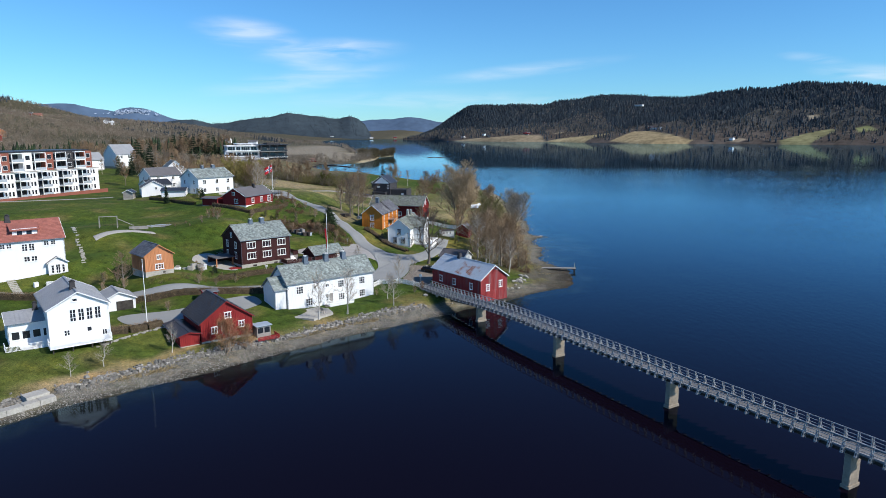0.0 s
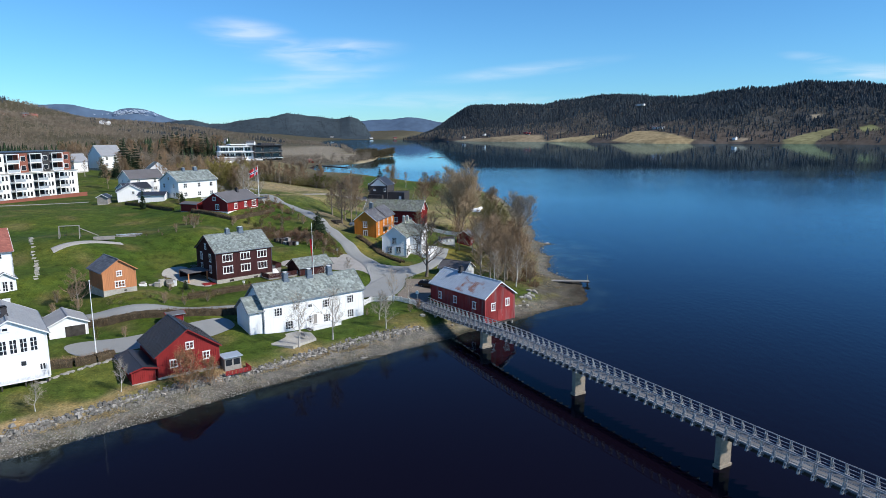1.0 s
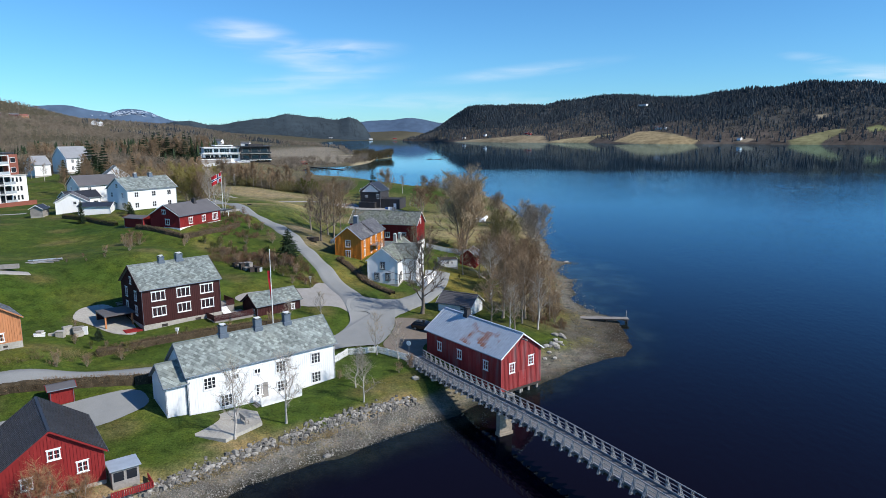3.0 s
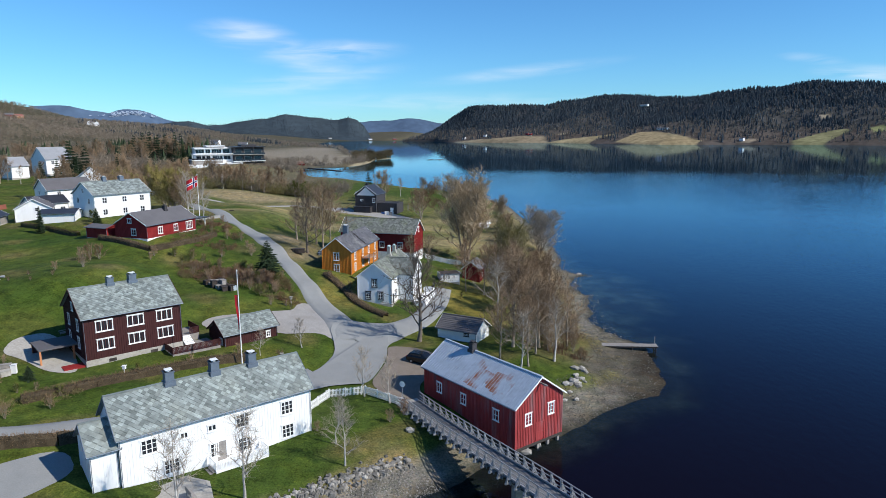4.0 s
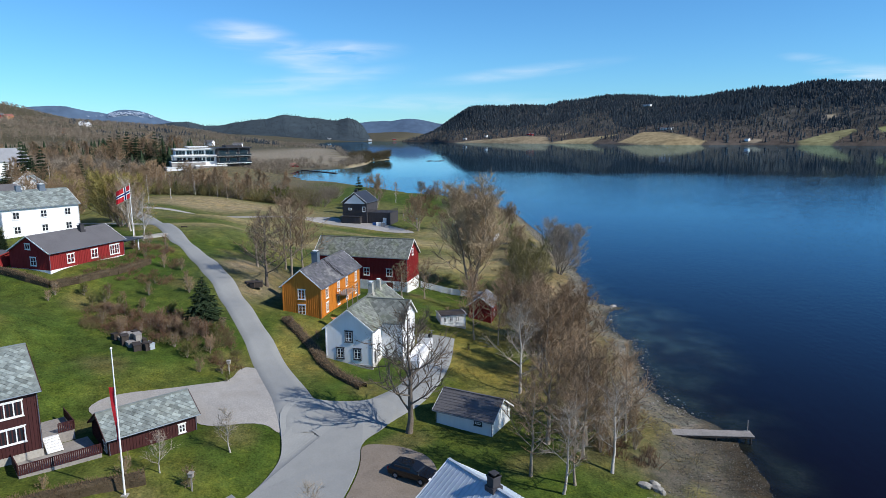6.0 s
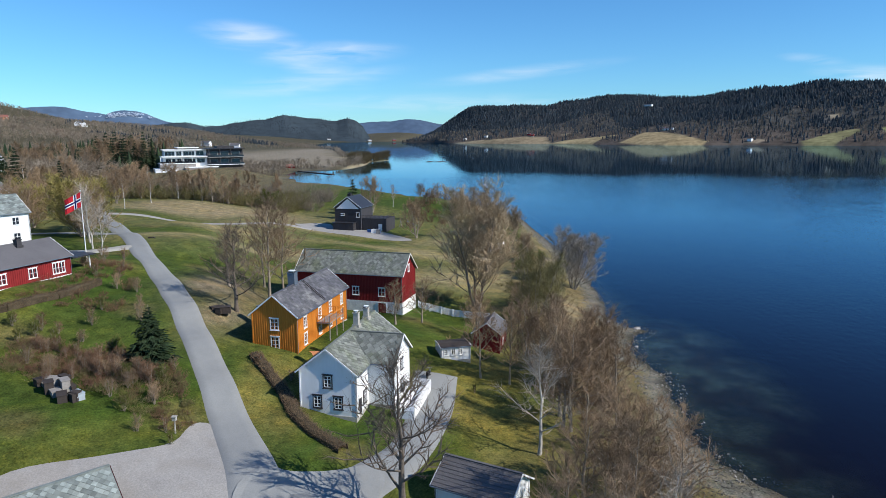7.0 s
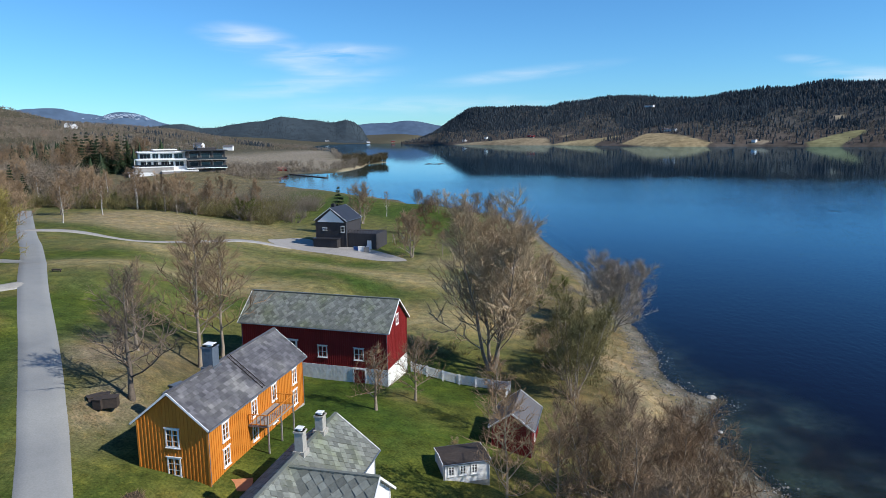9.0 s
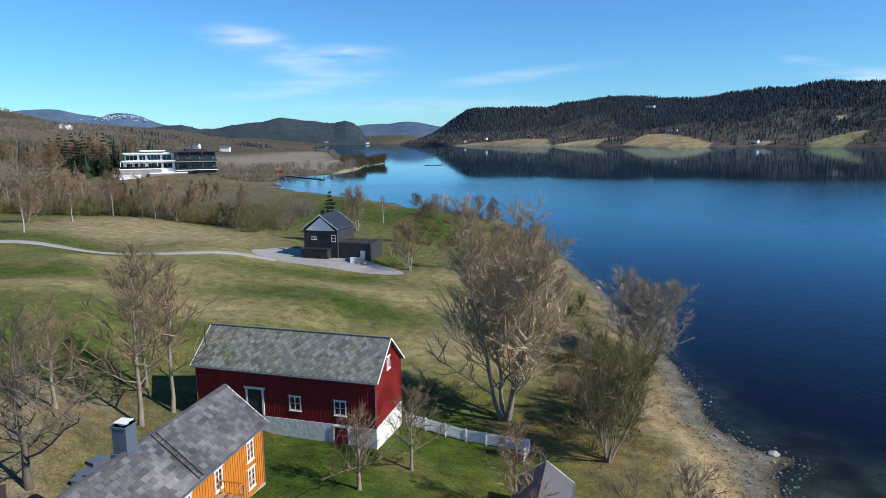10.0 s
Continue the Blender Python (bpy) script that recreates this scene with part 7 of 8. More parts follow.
def post_part(parent, x, y, z0, z1, w, mat, name="post"):
    return part(name, boxes((x - w / 2, x + w / 2, y - w / 2, y + w / 2, z0, z1)), M[mat], parent)


def steps_part(parent, x0, x1, y0, y1, z0, z1, n, mat, along="y"):
    for i in range(n):
        k0, k1, z = i / n, (i + 1) / n, z0 + (z1 - z0) * (i + 1) / n
        if along == "y":
            b = (x0, x1, y0 + (y1 - y0) * k0, y0 + (y1 - y0) * k1, z - 0.12, z)
        else:
            b = (x0 + (x1 - x0) * k0, x0 + (x1 - x0) * k1, y0, y1, z - 0.12, z)
        b = (min(b[0], b[1]), max(b[0], b[1]), min(b[2], b[3]), max(b[2], b[3]), b[4], b[5])
        part("step", boxes(b), M[mat], parent)


def door_part(parent, m, w, h, mat, frame_mat="white trim"):
    bm = boxes((-w / 2, w / 2, -0.05, 0, 0, h))
    for k in (0.22, 0.62):
        box(bm, -w * 0.32, w * 0.32, -0.07, -0.05, h * k, h * (k + 0.24))
    d = part("door", bm, M[mat], parent)
    d.matrix_basis = m
    bm = boxes((-w / 2 - 0.12, -w / 2, -0.09, 0, 0, h), (w / 2, w / 2 + 0.12, -0.09, 0, 0, h), (-w / 2 - 0.14, w / 2 + 0.14, -0.1, 0, h, h + 0.14))
    part("door_frame", bm, M[frame_mat], d)
    bm = bmesh.new()
    tube(bm, (w * 0.36, -0.05, h * 0.48), (w * 0.36, -0.13, h * 0.48), 0.025, 0.03, 8)
    part("handle", bm, M["steel"], d)


def wall_pose(face, L, W, over, s, z):
    return pose(over, over, 0) @ face_pose(face, L - 2 * over, W - 2 * over, s, z)


merge(white_house, house(-11.29, 181.33, 4.48, -13.05, 6.3, 6.4, 4.95, 7.45, "white", "moss slate", "", plinth=0.3, tile=0.55, boards=0, frame_mat="charcoal",
      windows=[("u1", 2.85, 0.9, 1.0, 1.4, 2, 3), ("u1", 2.85, 3.4, 0.9, 1.2, 2, 3)]))
door_part(white_house, wall_pose("v0", 15.33, 6.87, 0.35, 1.0, 0.0), 0.9, 2.0, "charcoal")
part("porch_slab", boxes((2.5, 9.5, -5.2, -3.1, -0.4, 0.55)), M["white"], white_house)
railing(white_house, [(2.5, -5.2), (9.5, -5.2), (9.5, -3.1)], 0.55, 0.85, "white", solid=True)
part("corner_post", boxes((0.28, 0.40, 0.28, 0.40, 0.3, 4.9)), M["white"], white_house)

merge(long_house, house(-31.4, 119.1, 1.34, 39.2, 2.9, 5.6, 4.9, 7.0, "white", "slate", "", plinth=0.3, plinth_mat="white", tile=0.5, boards=0.3, trim="lead"))
part("porch", boxes((8.2, 13.6, -1.7, 0.3, -0.6, 1.0)), M["white"], long_house)
railing(long_house, [(8.2, -0.0), (8.2, -1.7), (13.6, -1.7), (13.6, 0.0)], 1.0, 0.9, "white")
steps_part(long_house, 6.5, 8.2, -1.5, -0.2, 0.05, 0.95, 6, "grey wood", "x")
door_part(long_house, wall_pose("v0", 19.83, 7.54, 0.35, 9.2, 1.0), 0.95, 2.0, "grey wood")
terrace = tagged(part("terrace", prism([(-28.4, 119.6), (-27.0, 116.2), (-23.4, 115.4), (-20.6, 119.6), (-22.0, 122.6), (-24.6, 123.6)], 0.2, 2.02), M["concrete"], None), "pale concrete terrace slab beside the long white house", "terrace")
bench = empty("garden_bench", pose(-22.6, 119.6, 2.02, 0, 0, 130), "grey wooden garden bench on the terrace", "bench")
part("seat", boxes((-0.8, 0.8, -0.22, 0.22, 0.42, 0.48)), M["grey wood"], bench)
part("backrest", boxes((-0.8, 0.8, 0.2, 0.26, 0.55, 0.95)), M["grey wood"], bench)
for xx in (-0.7, 0.7):
    for yy in (-0.18, 0.18):
        post_part(bench, xx, yy, 0, 0.43, 0.07, "grey wood", "leg")

# brown house: terrace with steps on one side, a glazed porch on the other
part("deck", prism([(10, -2.6), (16.4, -2.9), (16.4, 5.2), (12.45, 5.2), (12.45, 0.26), (10, 0.26)], -1.0, 0.32), M["grey wood"], brown_house)
railing(brown_house, [(10, 0.2), (10, -2.6), (16.4, -2.9)], 0.32, 0.95, "brown", gap=0.16, solid=True)
part("upper_deck", boxes((12.46, 15.4, 1.9, 5.8, -0.5, 1.3)), M["grey wood"], brown_house)
railing(brown_house, [(14.1, 1.9), (15.4, 1.9), (15.4, 5.8)], 1.3, 0.95, "brown", gap=0.16, solid=True)
steps_part(brown_house, 12.7, 14.0, 0.0, 1.9, 0.42, 1.28, 6, "white trim", "y")
part("porch_roof", boxes((-4.2, 0.3, 3.6, 8.4, 2.45, 2.62)), M["felt"], brown_house)
for xx, yy in ((-4.0, 3.8), (-4.0, 8.2), (-0.2, 3.8)):
    post_part(brown_house, xx, yy, -0.8, 2.45, 0.22, "rust")
part("porch_wall", boxes((-4.1, 0.3, 8.0, 8.2, -0.6, 2.45)), M["brown"], brown_house)
part("paving", boxes((-6.5, 0.3, -0.6, 3.5, -0.8, -0.12)), M["concrete"], brown_house)
part("cellar_hatch", boxes((-2.2, 0.25, 0.5, 2.2, -0.4, 0.45)), M["red"], brown_house)
for s in (3.4, 8.6):
    part("cellar_window", boxes((s - 0.45, s + 0.45, 0.24, 0.31, 0.35, 0.75)), M["interior"], brown_house)

# orange house: balcony with scaffold, ramp, loft ladder
for z in (0.35, 2.75):
    part("platform", boxes((6.0, 10.6, -1.5, 0.28, z - 0.12, z)), M["grey wood"], orange_house)
railing(orange_house, [(6.0, 0.2), (6.0, -1.5), (10.6, -1.5), (10.6, 0.2)], 2.75, 0.95, "orange", gap=0.3)
for xx in (6.0, 8.3, 10.6):
    post_part(orange_house, xx, -1.5, -1.6, 3.7, 0.11, "grey wood")
ramp = part("ramp", boxes((-1.4, 1.4, -0.6, 0.6, -0.05, 0.03)), M["rust"], orange_house, "plywood ramp leaning at the corner")
ramp.matrix_basis = pose(1.3, -0.9, 0.1, 18, 0, -70)
for z in (0.0, 0.4):
    bm = bmesh.new()
    for dx in (0, 0.42):
        m, run = roof_frame(16.97, 6.61, 5.0, 7.65, 0)
        beam(bm, m @ Vector((8.2 + dx, 0.1, 0.12)), m @ Vector((8.2 + dx, run, 0.12)), 0.05, 0.05)
    for i in range(12):
        beam(bm, m @ Vector((8.2, 0.2 + i * 0.33, 0.13)), m @ Vector((8.62, 0.2 + i * 0.33, 0.13)), 0.03, 0.03)
    if z == 0:
        part("roof_ladder", bm, M["dark wood"], orange_house)
    else:
        bm.free()

# barn: openings in front and in the stone base
# loft doorway: a dark panel on the closed wall, interior shade in its colour
bm = boxes((6.6 - 0.75, 6.6 + 0.75, 0.29, 0.335, 2.7, 5.0))
opening = part("opening", bm, M["interior"], barn, "dark panel painted as a shaded open loft doorway")
part("door_frame", boxes((5.65, 5.85, 0.24, 0.34, 2.6, 5.1), (7.35, 7.55, 0.24, 0.34, 2.6, 5.1), (5.5, 7.7, 0.22, 0.34, 5.1, 5.3)), M["white trim"], opening)
door_part(barn, pose(15.3, 0.29, 0.2), 1.3, 2.1, "red")
# boathouse: rusted sheets of the roof, gable door, hanging hoist
m, run = roof_frame(16.91, 7.92, 5.04, 7.8, 1)
rng = random.Random(8)
for i in range(8):
    low, high = rng.uniform(0.2, 1.4), rng.uniform(2.6, 4.2)
    bm = bmesh.new()
    box(bm, 8.1 + i * 0.85 - 0.38, 8.1 + i * 0.85 + 0.38, low, high, 0.004, 0.016, m)
    part("roof_sheet", bm, M["rusty tin"], boathouse, "rust-streaked roof sheet")
door_part(boathouse, wall_pose("u0", 16.91, 7.92, 0.35, 3.75, 0.5), 1.1, 1.9, "old red", "old red")
bm = bmesh.new()
beam(bm, (0.35, 3.96, 7.0), (-0.7, 3.96, 7.0), 0.14, 0.16)
part("hoist_beam", bm, M["grey wood"], boathouse)
for vv in (0.8, 2.4, 4.0, 5.6, 7.1):
    post_part(boathouse, 0.5, vv, -1.6, 0.3, 0.28, "grey wood", "pile")

# red house: porch roof, chairs' terrace, white cellar band
part("porch_roof", boxes((14.6, 18.6, 0.1, 6.2, 2.55, 2.75)), M["black tile"], red_house)
for yy in (0.8, 4.8):
    post_part(red_house, 18.0, yy, -0.6, 2.55, 0.16, "white trim")
part("porch_floor", boxes((14.4, 18.4, 0.5, 5.1, -0.8, 0.2)), M["grey wood"], red_house)
for s in (5.6, 10.0):
    part("cellar_window", boxes((s - 0.5, s + 0.5, 0.26, 0.31, 0.1, 0.35)), M["interior"], red_house)
house(-72.6, 196.9, 13.76, -22, 6.2, 4.2, 2.2, 2.7, "red", "felt", "small red shed with flat grey roof and white door", category="shed", name="shed", style=None, plinth=0.05, boards=0.25, trim="red")

# the villa's balcony, its wide boarded doors and the veranda of the wing
part("deck", boxes((-2.3, 0.35, 0.6, 9.0, 0.95, 1.15)), M["white"], villa)
railing(villa, [(0.3, 9.0), (-2.3, 9.0), (-2.3, 0.6), (0.3, 0.6)], 1.15, 0.95, "white trim", gap=0.15)
for vv in (0.9, 3.4, 6.0, 8.6):
    post_part(villa, -2.1, vv, -1.6, 0.95, 0.16, "dark wood")
part("boarded_door", boxes((0.26, 0.34, 3.6, 5.9, 1.16, 2.9), (0.24, 0.34, 4.7, 4.8, 1.16, 2.9)), M["white trim"], villa)
part("cellar_wall", boxes((0.1, 0.3, 1.0, 8.6, -1.6, 0.35)), M["dark wood"], villa)
veranda = villa.matrix_basis.inverted() @ pose(-66.2, 96.0, 2.2, 0, 0, 38)
deck = part("veranda", boxes((-0.4, 6.4, -2.4, 0.3, 0.55, 0.75)), M["white"], villa)
fence = railing(villa, [(-0.4, 0.2), (-0.4, -2.4), (6.3, -2.4)], 0.75, 0.9, "white trim", gap=0.15)
deck.matrix_basis = fence.matrix_basis = veranda
villa_wing = house(-66.2, 96.0, 2.22, 38, 6.6, 6.2, 4.4, 5.7, "white", "grey metal", "", plinth=0.5, style="rib", tile=0.6, boards=0.25, chimneys=((4.4, 3.0, 0.6, 1.0),), chimney_mat="charcoal",
      windows=[("v0", s, 1.7, 1.2, 1.4, 1, 1) for s in (0.9, 2.3, 3.7, 5.1)])
merge(villa, villa_wing)
g = house(-60.9, 113.9, 2.98, 127.2, 6.5, -6.0, 2.6, 4.0, "white", "grey metal", "white garage with an open door and grey metal roof", category="garage", name="garage", plinth=0.1, style="rib", tile=0.6, boards=0.25)
# no real hole: the garage's inner shade is a dark panel
part("opening", boxes((0.30, 0.345, 0.7, 3.5, 0.0, 2.2)), M["interior"], g, "dark panel painted as a shaded open garage doorway")

# cottage: lower lean-to roof, lean-to shed with glass
lean = house(-41.6, 99.6, 1.69, 127.3, 9.2, -3.6, 1.9, 2.35, "red", "black tile", "", plinth=0.1, style="course", tile=0.45, trim="red")
merge(cottage, lean)
shack = empty("glass_shed", pose(-31.2, 106.4, ground_at(-31.2, 106.4), 0, 0, 37), "small grey shed with old windows and red board fence", "shed")
part("wall", boxes((0, 2.4, 0, 2.0, -0.4, 2.0)), M["grey wood"], shack)
part("roof", boxes((-0.2, 2.6, -0.3, 2.2, 2.0, 2.1)), M["tin"], shack)
for s in (0.6, 1.75):
    part("pane", boxes((s - 0.45, s + 0.45, -0.04, -0.01, 0.8, 1.7)), M["glass"], shack)
railing(shack, [(-0.4, -1.6), (3.2, -1.6), (3.2, 0.4)], -0.1, 0.7, "red", name="board_fence", gap=0.2, solid=True)

annex = house(-44.6, 119.2, 3.75, 37, 3.0, 2.4, 2.2, 2.5, "red", "felt", "small red shed with a flat dark roof by the driveway", category="shed", name="shed", style=None, plinth=0.05, boards=0.25, trim="red", sink=0.8)
for ax, ay, ln in ((-53.2, 153.2, 7.0), (-52.6, 155.0, 6.0)):
    bed = empty("raised_bed", pose(ax, ay, ground_at(ax, ay), 0, 0, 42), "long raised garden bed edged with pale planks", "garden bed")
    for yy in (0.0, 0.9):
        part("plank", boxes((0, ln, yy - 0.05, yy + 0.05, -0.6, 0.3)), M["grey wood"], bed)
    part("soil", boxes((0.02, ln - 0.02, 0.05, 0.85, -0.6, 0.2)), M["hedge core"], bed)
# dark house: white gable field, flat-roofed wing, lean-to
bm = bmesh.new()
fs = [bm.verts.new(p) for p in ((0.32, 0.8, 6.7), (0.32, 8.2, 6.7), (0.32, 4.5, 9.75))]
gs = [bm.verts.new((0.26, v.co.y, v.co.z)) for v in fs]
bm.faces.new(gs)
for i in range(3):
    bm.faces.new((fs[i], fs[(i + 1) % 3], gs[(i + 1) % 3], gs[i]))
bmesh.ops.recalc_face_normals(bm, faces=bm.faces)
part("gable_panel", bm, M["white"], dark_house)
part("wing", boxes((1.0, 8.5, -7.5, 0.35, -0.5, 3.9)), M["charcoal"], dark_house)
railing(dark_house, [(1.0, 0.0), (1.0, -7.5), (8.5, -7.5)], 3.9, 0.9, "charcoal", gap=0.4)
part("lean_to", boxes((-1.6, 0.35, 2.0, 8.6, -0.5, 2.6)), M["charcoal"], dark_house)
part("lean_to_roof", boxes((-1.9, 0.4, 1.8, 8.8, 2.6, 2.75)), M["black tile"], dark_house)
door_part(dark_house, pose(0.98, -5.6, 0.1, 0, 0, -90), 0.9, 2.0, "white trim")


# ---- more houses ----
rust_cottage = house(-58.9, 127.3, 6.68, 135, 7.5, -6.2, 4.5, 6.6, "rust", "dark slate", "faded orange gabled cottage on a concrete base", category="cottage", name="cottage",
      windows=[("u0", 2.75, 1.6, 1.7, 1.1, 3, 2), ("u0", 2.75, 3.6, 0.9, 0.9, 2, 2)], plinth=1.3, style="course", tile=0.45, trim="rust")
door_part(rust_cottage, wall_pose("u0", 7.5, 6.2, 0.35, 3.6, 0.0), 0.8, 1.2, "interior", "concrete")
red_roof = house(-89.5, 120.6, 8.43, 40, 17.2, 10.5, 6.0, 9.6, "white", "red tile", "large white house with faded red tile roof and dormer",
      windows=[("v0", s, 3.9, 1.05, 1.5, 2, 3) for s in (9.65, 10.85)] + [("v0", s, 4.7, 0.95, 1.0, 2, 2) for s in (13.4, 14.6, 6.0, 7.1)] + [("v0", s, 1.8, 1.1, 1.1, 2, 2) for s in (9.85, 11.1)], plinth=0.1, plinth_mat="white", sink=2.6,
      chimneys=((8.2, 5.2, 0.8, 1.1),), style="course", tile=0.5, chimney_mat="charcoal")
dormer = part("dormer", boxes((8.4, 12.6, 1.6, 5.0, 6.3, 8.3)), M["white"], red_roof)
lid = part("dormer_roof", boxes((-2.5, 2.5, -2.2, 2.2, 0, 0.16), (-2.56, -2.5, -2.2, 2.2, -0.06, 0.2), (2.5, 2.56, -2.2, 2.2, -0.06, 0.2)), M["red tile"], dormer)
lid.matrix_basis = pose(10.5, 3.2, 8.55, 17, 0, 0)
for s in (9.6, 11.2):
    part("pane", boxes((s - 0.45, s + 0.45, 1.54, 1.59, 7.0, 7.9)), M["glass"], dormer)
house(-78.9, 128.6, 7.17, 130, 4.0, -4.0, 2.4, 3.7, "white", "felt", "small white summer house with glazed doors", category="summer house", name="summer_house", plinth=0.1, style=None, boards=0.25,
      windows=[("u0", 0.7, 0.3, 0.6, 1.7, 1, 3), ("u0", 1.65, 0.2, 0.9, 1.9, 2, 3), ("u0", 2.6, 0.3, 0.6, 1.7, 1, 3)])
house(-99.3, 216.3, 14.22, 117, 9, -8.0, 3.1, 5.4, "white", "felt", "white gabled garage with grey roof", category="garage", name="garage", style=None, plinth=0.1, boards=0, windows=[("u0", 4.4, 2.4, 0.9, 0.9, 1, 2)])
house(-91.0, 211.6, 14.35, 12, 8.0, 6.5, 2.5, 3.3, "white", "black tile", "low white garage with black roof", category="garage", name="garage", style=None, plinth=0.1, boards=0)
house(-104.2, 213.5, 14.04, 100, 4.5, -3.4, 2.0, 3.0, "grey wood", "black tile", "little grey shed with black roof", category="shed", name="shed", style=None, plinth=0.1, boards=0)
house(-109, 246, 13.89, 52, 13, 9, 5.4, 8.4, "white", "felt", "white house with grey roof among the trees", style=None, plinth=0.4, boards=0, windows=three("v0", (1.2, 3.8), 1.1, 1.2, (3, 9), 2, 2) + three("u0", (3.8,), 1.0, 1.2, (3, 7), 2, 2))
house(-101, 226, 14.24, 52, 9, 7, 3.2, 5.0, "white", "black tile", "white veranda house with black roof", style=None, plinth=0.4, boards=0, windows=three("v0", (1.0,), 1.3, 1.2, (2, 4.5, 7), 2, 1))
house(-113, 268, 13.93, 120, 12, -9, 6.5, 10.2, "white", "moss slate", "old white house with steep gable behind the garages", style=None, plinth=0.4, boards=0, windows=three("u0", (5.2,), 1.1, 1.2, (4.2,), 2, 2))
house(-178, 362, 16.5, 60, 13, 12, 7.0, 12.5, "white", "grey metal", "tall white villa with steep grey roof", style=None, plinth=0.5, boards=0, windows=three("v0", (1.5, 4.8), 1.3, 1.7, (3, 7.5, 12), 2, 2))
house(-186, 350, 15.5, 60, 8, 9, 5.5, 9.5, "white", "grey metal", "white lower house with grey roof", style=None, plinth=0.5, boards=0)
house(-153, 758, 1.2, 25, 9, 6, 2.6, 4.6, "red", "red tile", "little red boathouse at the head of the bay", category="boathouse", name="boathouse", style=None, plinth=0.3, boards=0)
for x, y, c in ((-150, 3460, "white"), (-122, 3440, "white"), (-385, 3520, "white"), (-590, 3500, "white"), (-260, 3520, "red")):
    house(x, y, ground_at(x, y) + 0.3, 20, 18, 11, 6, 9.5, c, "felt", "far " + c + " house at the head of the fjord", style=None, boards=0)
# boat laid up on the shore under a white sheet
bm = bmesh.new()
rng = random.Random(61)
rings = []
for i in range(9):
    u = i / 8
    w = 1.15 * math.sin(math.pi * (0.10 + 0.82 * u)) ** 0.6
    h = 1.5 * (0.55 + 0.45 * math.sin(math.pi * (0.2 + 0.6 * u)))
    rings.append([bm.verts.new((-2.2 + 4.4 * u, w * math.cos(a) * (1.0 if math.sin(a) > 0.2 else 1.08), max(0.0, h * math.sin(a) ** 0.8) + rng.uniform(-0.04, 0.04))) for a in [math.pi * k / 8 for k in range(9)]])
for p, q in zip(rings, rings[1:]):
    for k in range(8):
        bm.faces.new((p[k], q[k], q[k + 1], p[k + 1]))
bm.faces.new(rings[0][::-1])
bm.faces.new(rings[-1])
laid_up = empty("covered_boat", pose(13.8, 289.5, ground_at(13.8, 289.5) - 0.05, 0, 0, 35), "boat laid up on the shore under a white sheet", "boat")
part("sheet", bm, M["white"], laid_up, "white sheet")
part("keel_block", boxes((-1.2, -0.9, -0.9, 0.9, -0.2, 0.2), (0.9, 1.2, -0.9, 0.9, -0.2, 0.2)), M["grey wood"], laid_up, "grey timber blocks")
# playhouse, sheds by the wood
house(-0.5, 195.2, 4.2, 14, 4.1, 3.2, 2.05, 2.2, "white", "dark wood", "white glazed playhouse with low brown roof", category="playhouse", name="playhouse", over=0.12, style=None, plinth=0.2, boards=0, windows=[("v0", s, 0.9, 0.6, 0.9, 2, 3) for s in (0.6, 1.6, 2.6)])
house(3.8, 203.8, 2.40, 75, 6.0, -4.4, 3.2, 4.8, "red", "felt", "small red shed under the bare trees", category="shed", name="shed", style=None, plinth=0.1, windows=[("v0", 2.5, 1.0, 0.7, 0.9, 2, 2)])
house(-36.5, 345, 5.95, 20, 7, 5, 2.6, 4.2, "charcoal", "black tile", "small black cabin by the bay", category="cabin", name="cabin", style=None, plinth=0.4, plinth_mat="white", boards=0)
for i, (x, y, c) in enumerate(((-900, 1385, "red"), (-872, 1400, "red"), (-845, 1392, "rust"), (-880, 1340, "red"), (-700, 1400, "white"), (-683, 1396, "white"), (-470, 720, "rust"), (-455, 690, "red"), (-395, 1250, "white"), (-350, 1260, "white"), (-560, 1100, "rust"))):
    house(x, y, ground_at(x, y) + 0.3, 30 + 17 * i, 16, 10, 6, 9.5, c, "felt" if c != "rust" else "red tile", {"red": "far red house on the rise", "rust": "far brown house with tiled roof", "white": "far white house on the rise"}[c], style=None, boards=0, windows=three("v0", (1.2, 3.6), 1.5, 1.4, (3, 8, 12), 2, 2))
for u, v, size, c in ((0.363, 180, 26, "white"), (0.358, 188, 20, "red"), (0.371, 182, 16, "white"), (0.246, 582, 44, "white"), (0.15, 72, 14, "white"), (0.207, 104, 16, "red"), (0.214, 98, 12, "red"), (0.472, 24, 12, "white"), (0.128, 30, 12, "white")):
    fx, fy, fz = (float(q) for q in far_hill(np.array(u), np.array(float(v))))
    house(fx, fy, fz + 0.5, -55, size, 11, 6, 9, c, "felt", "far " + c + " farm building above the fjord", category="farm", name="farm_building", style=None, boards=0)


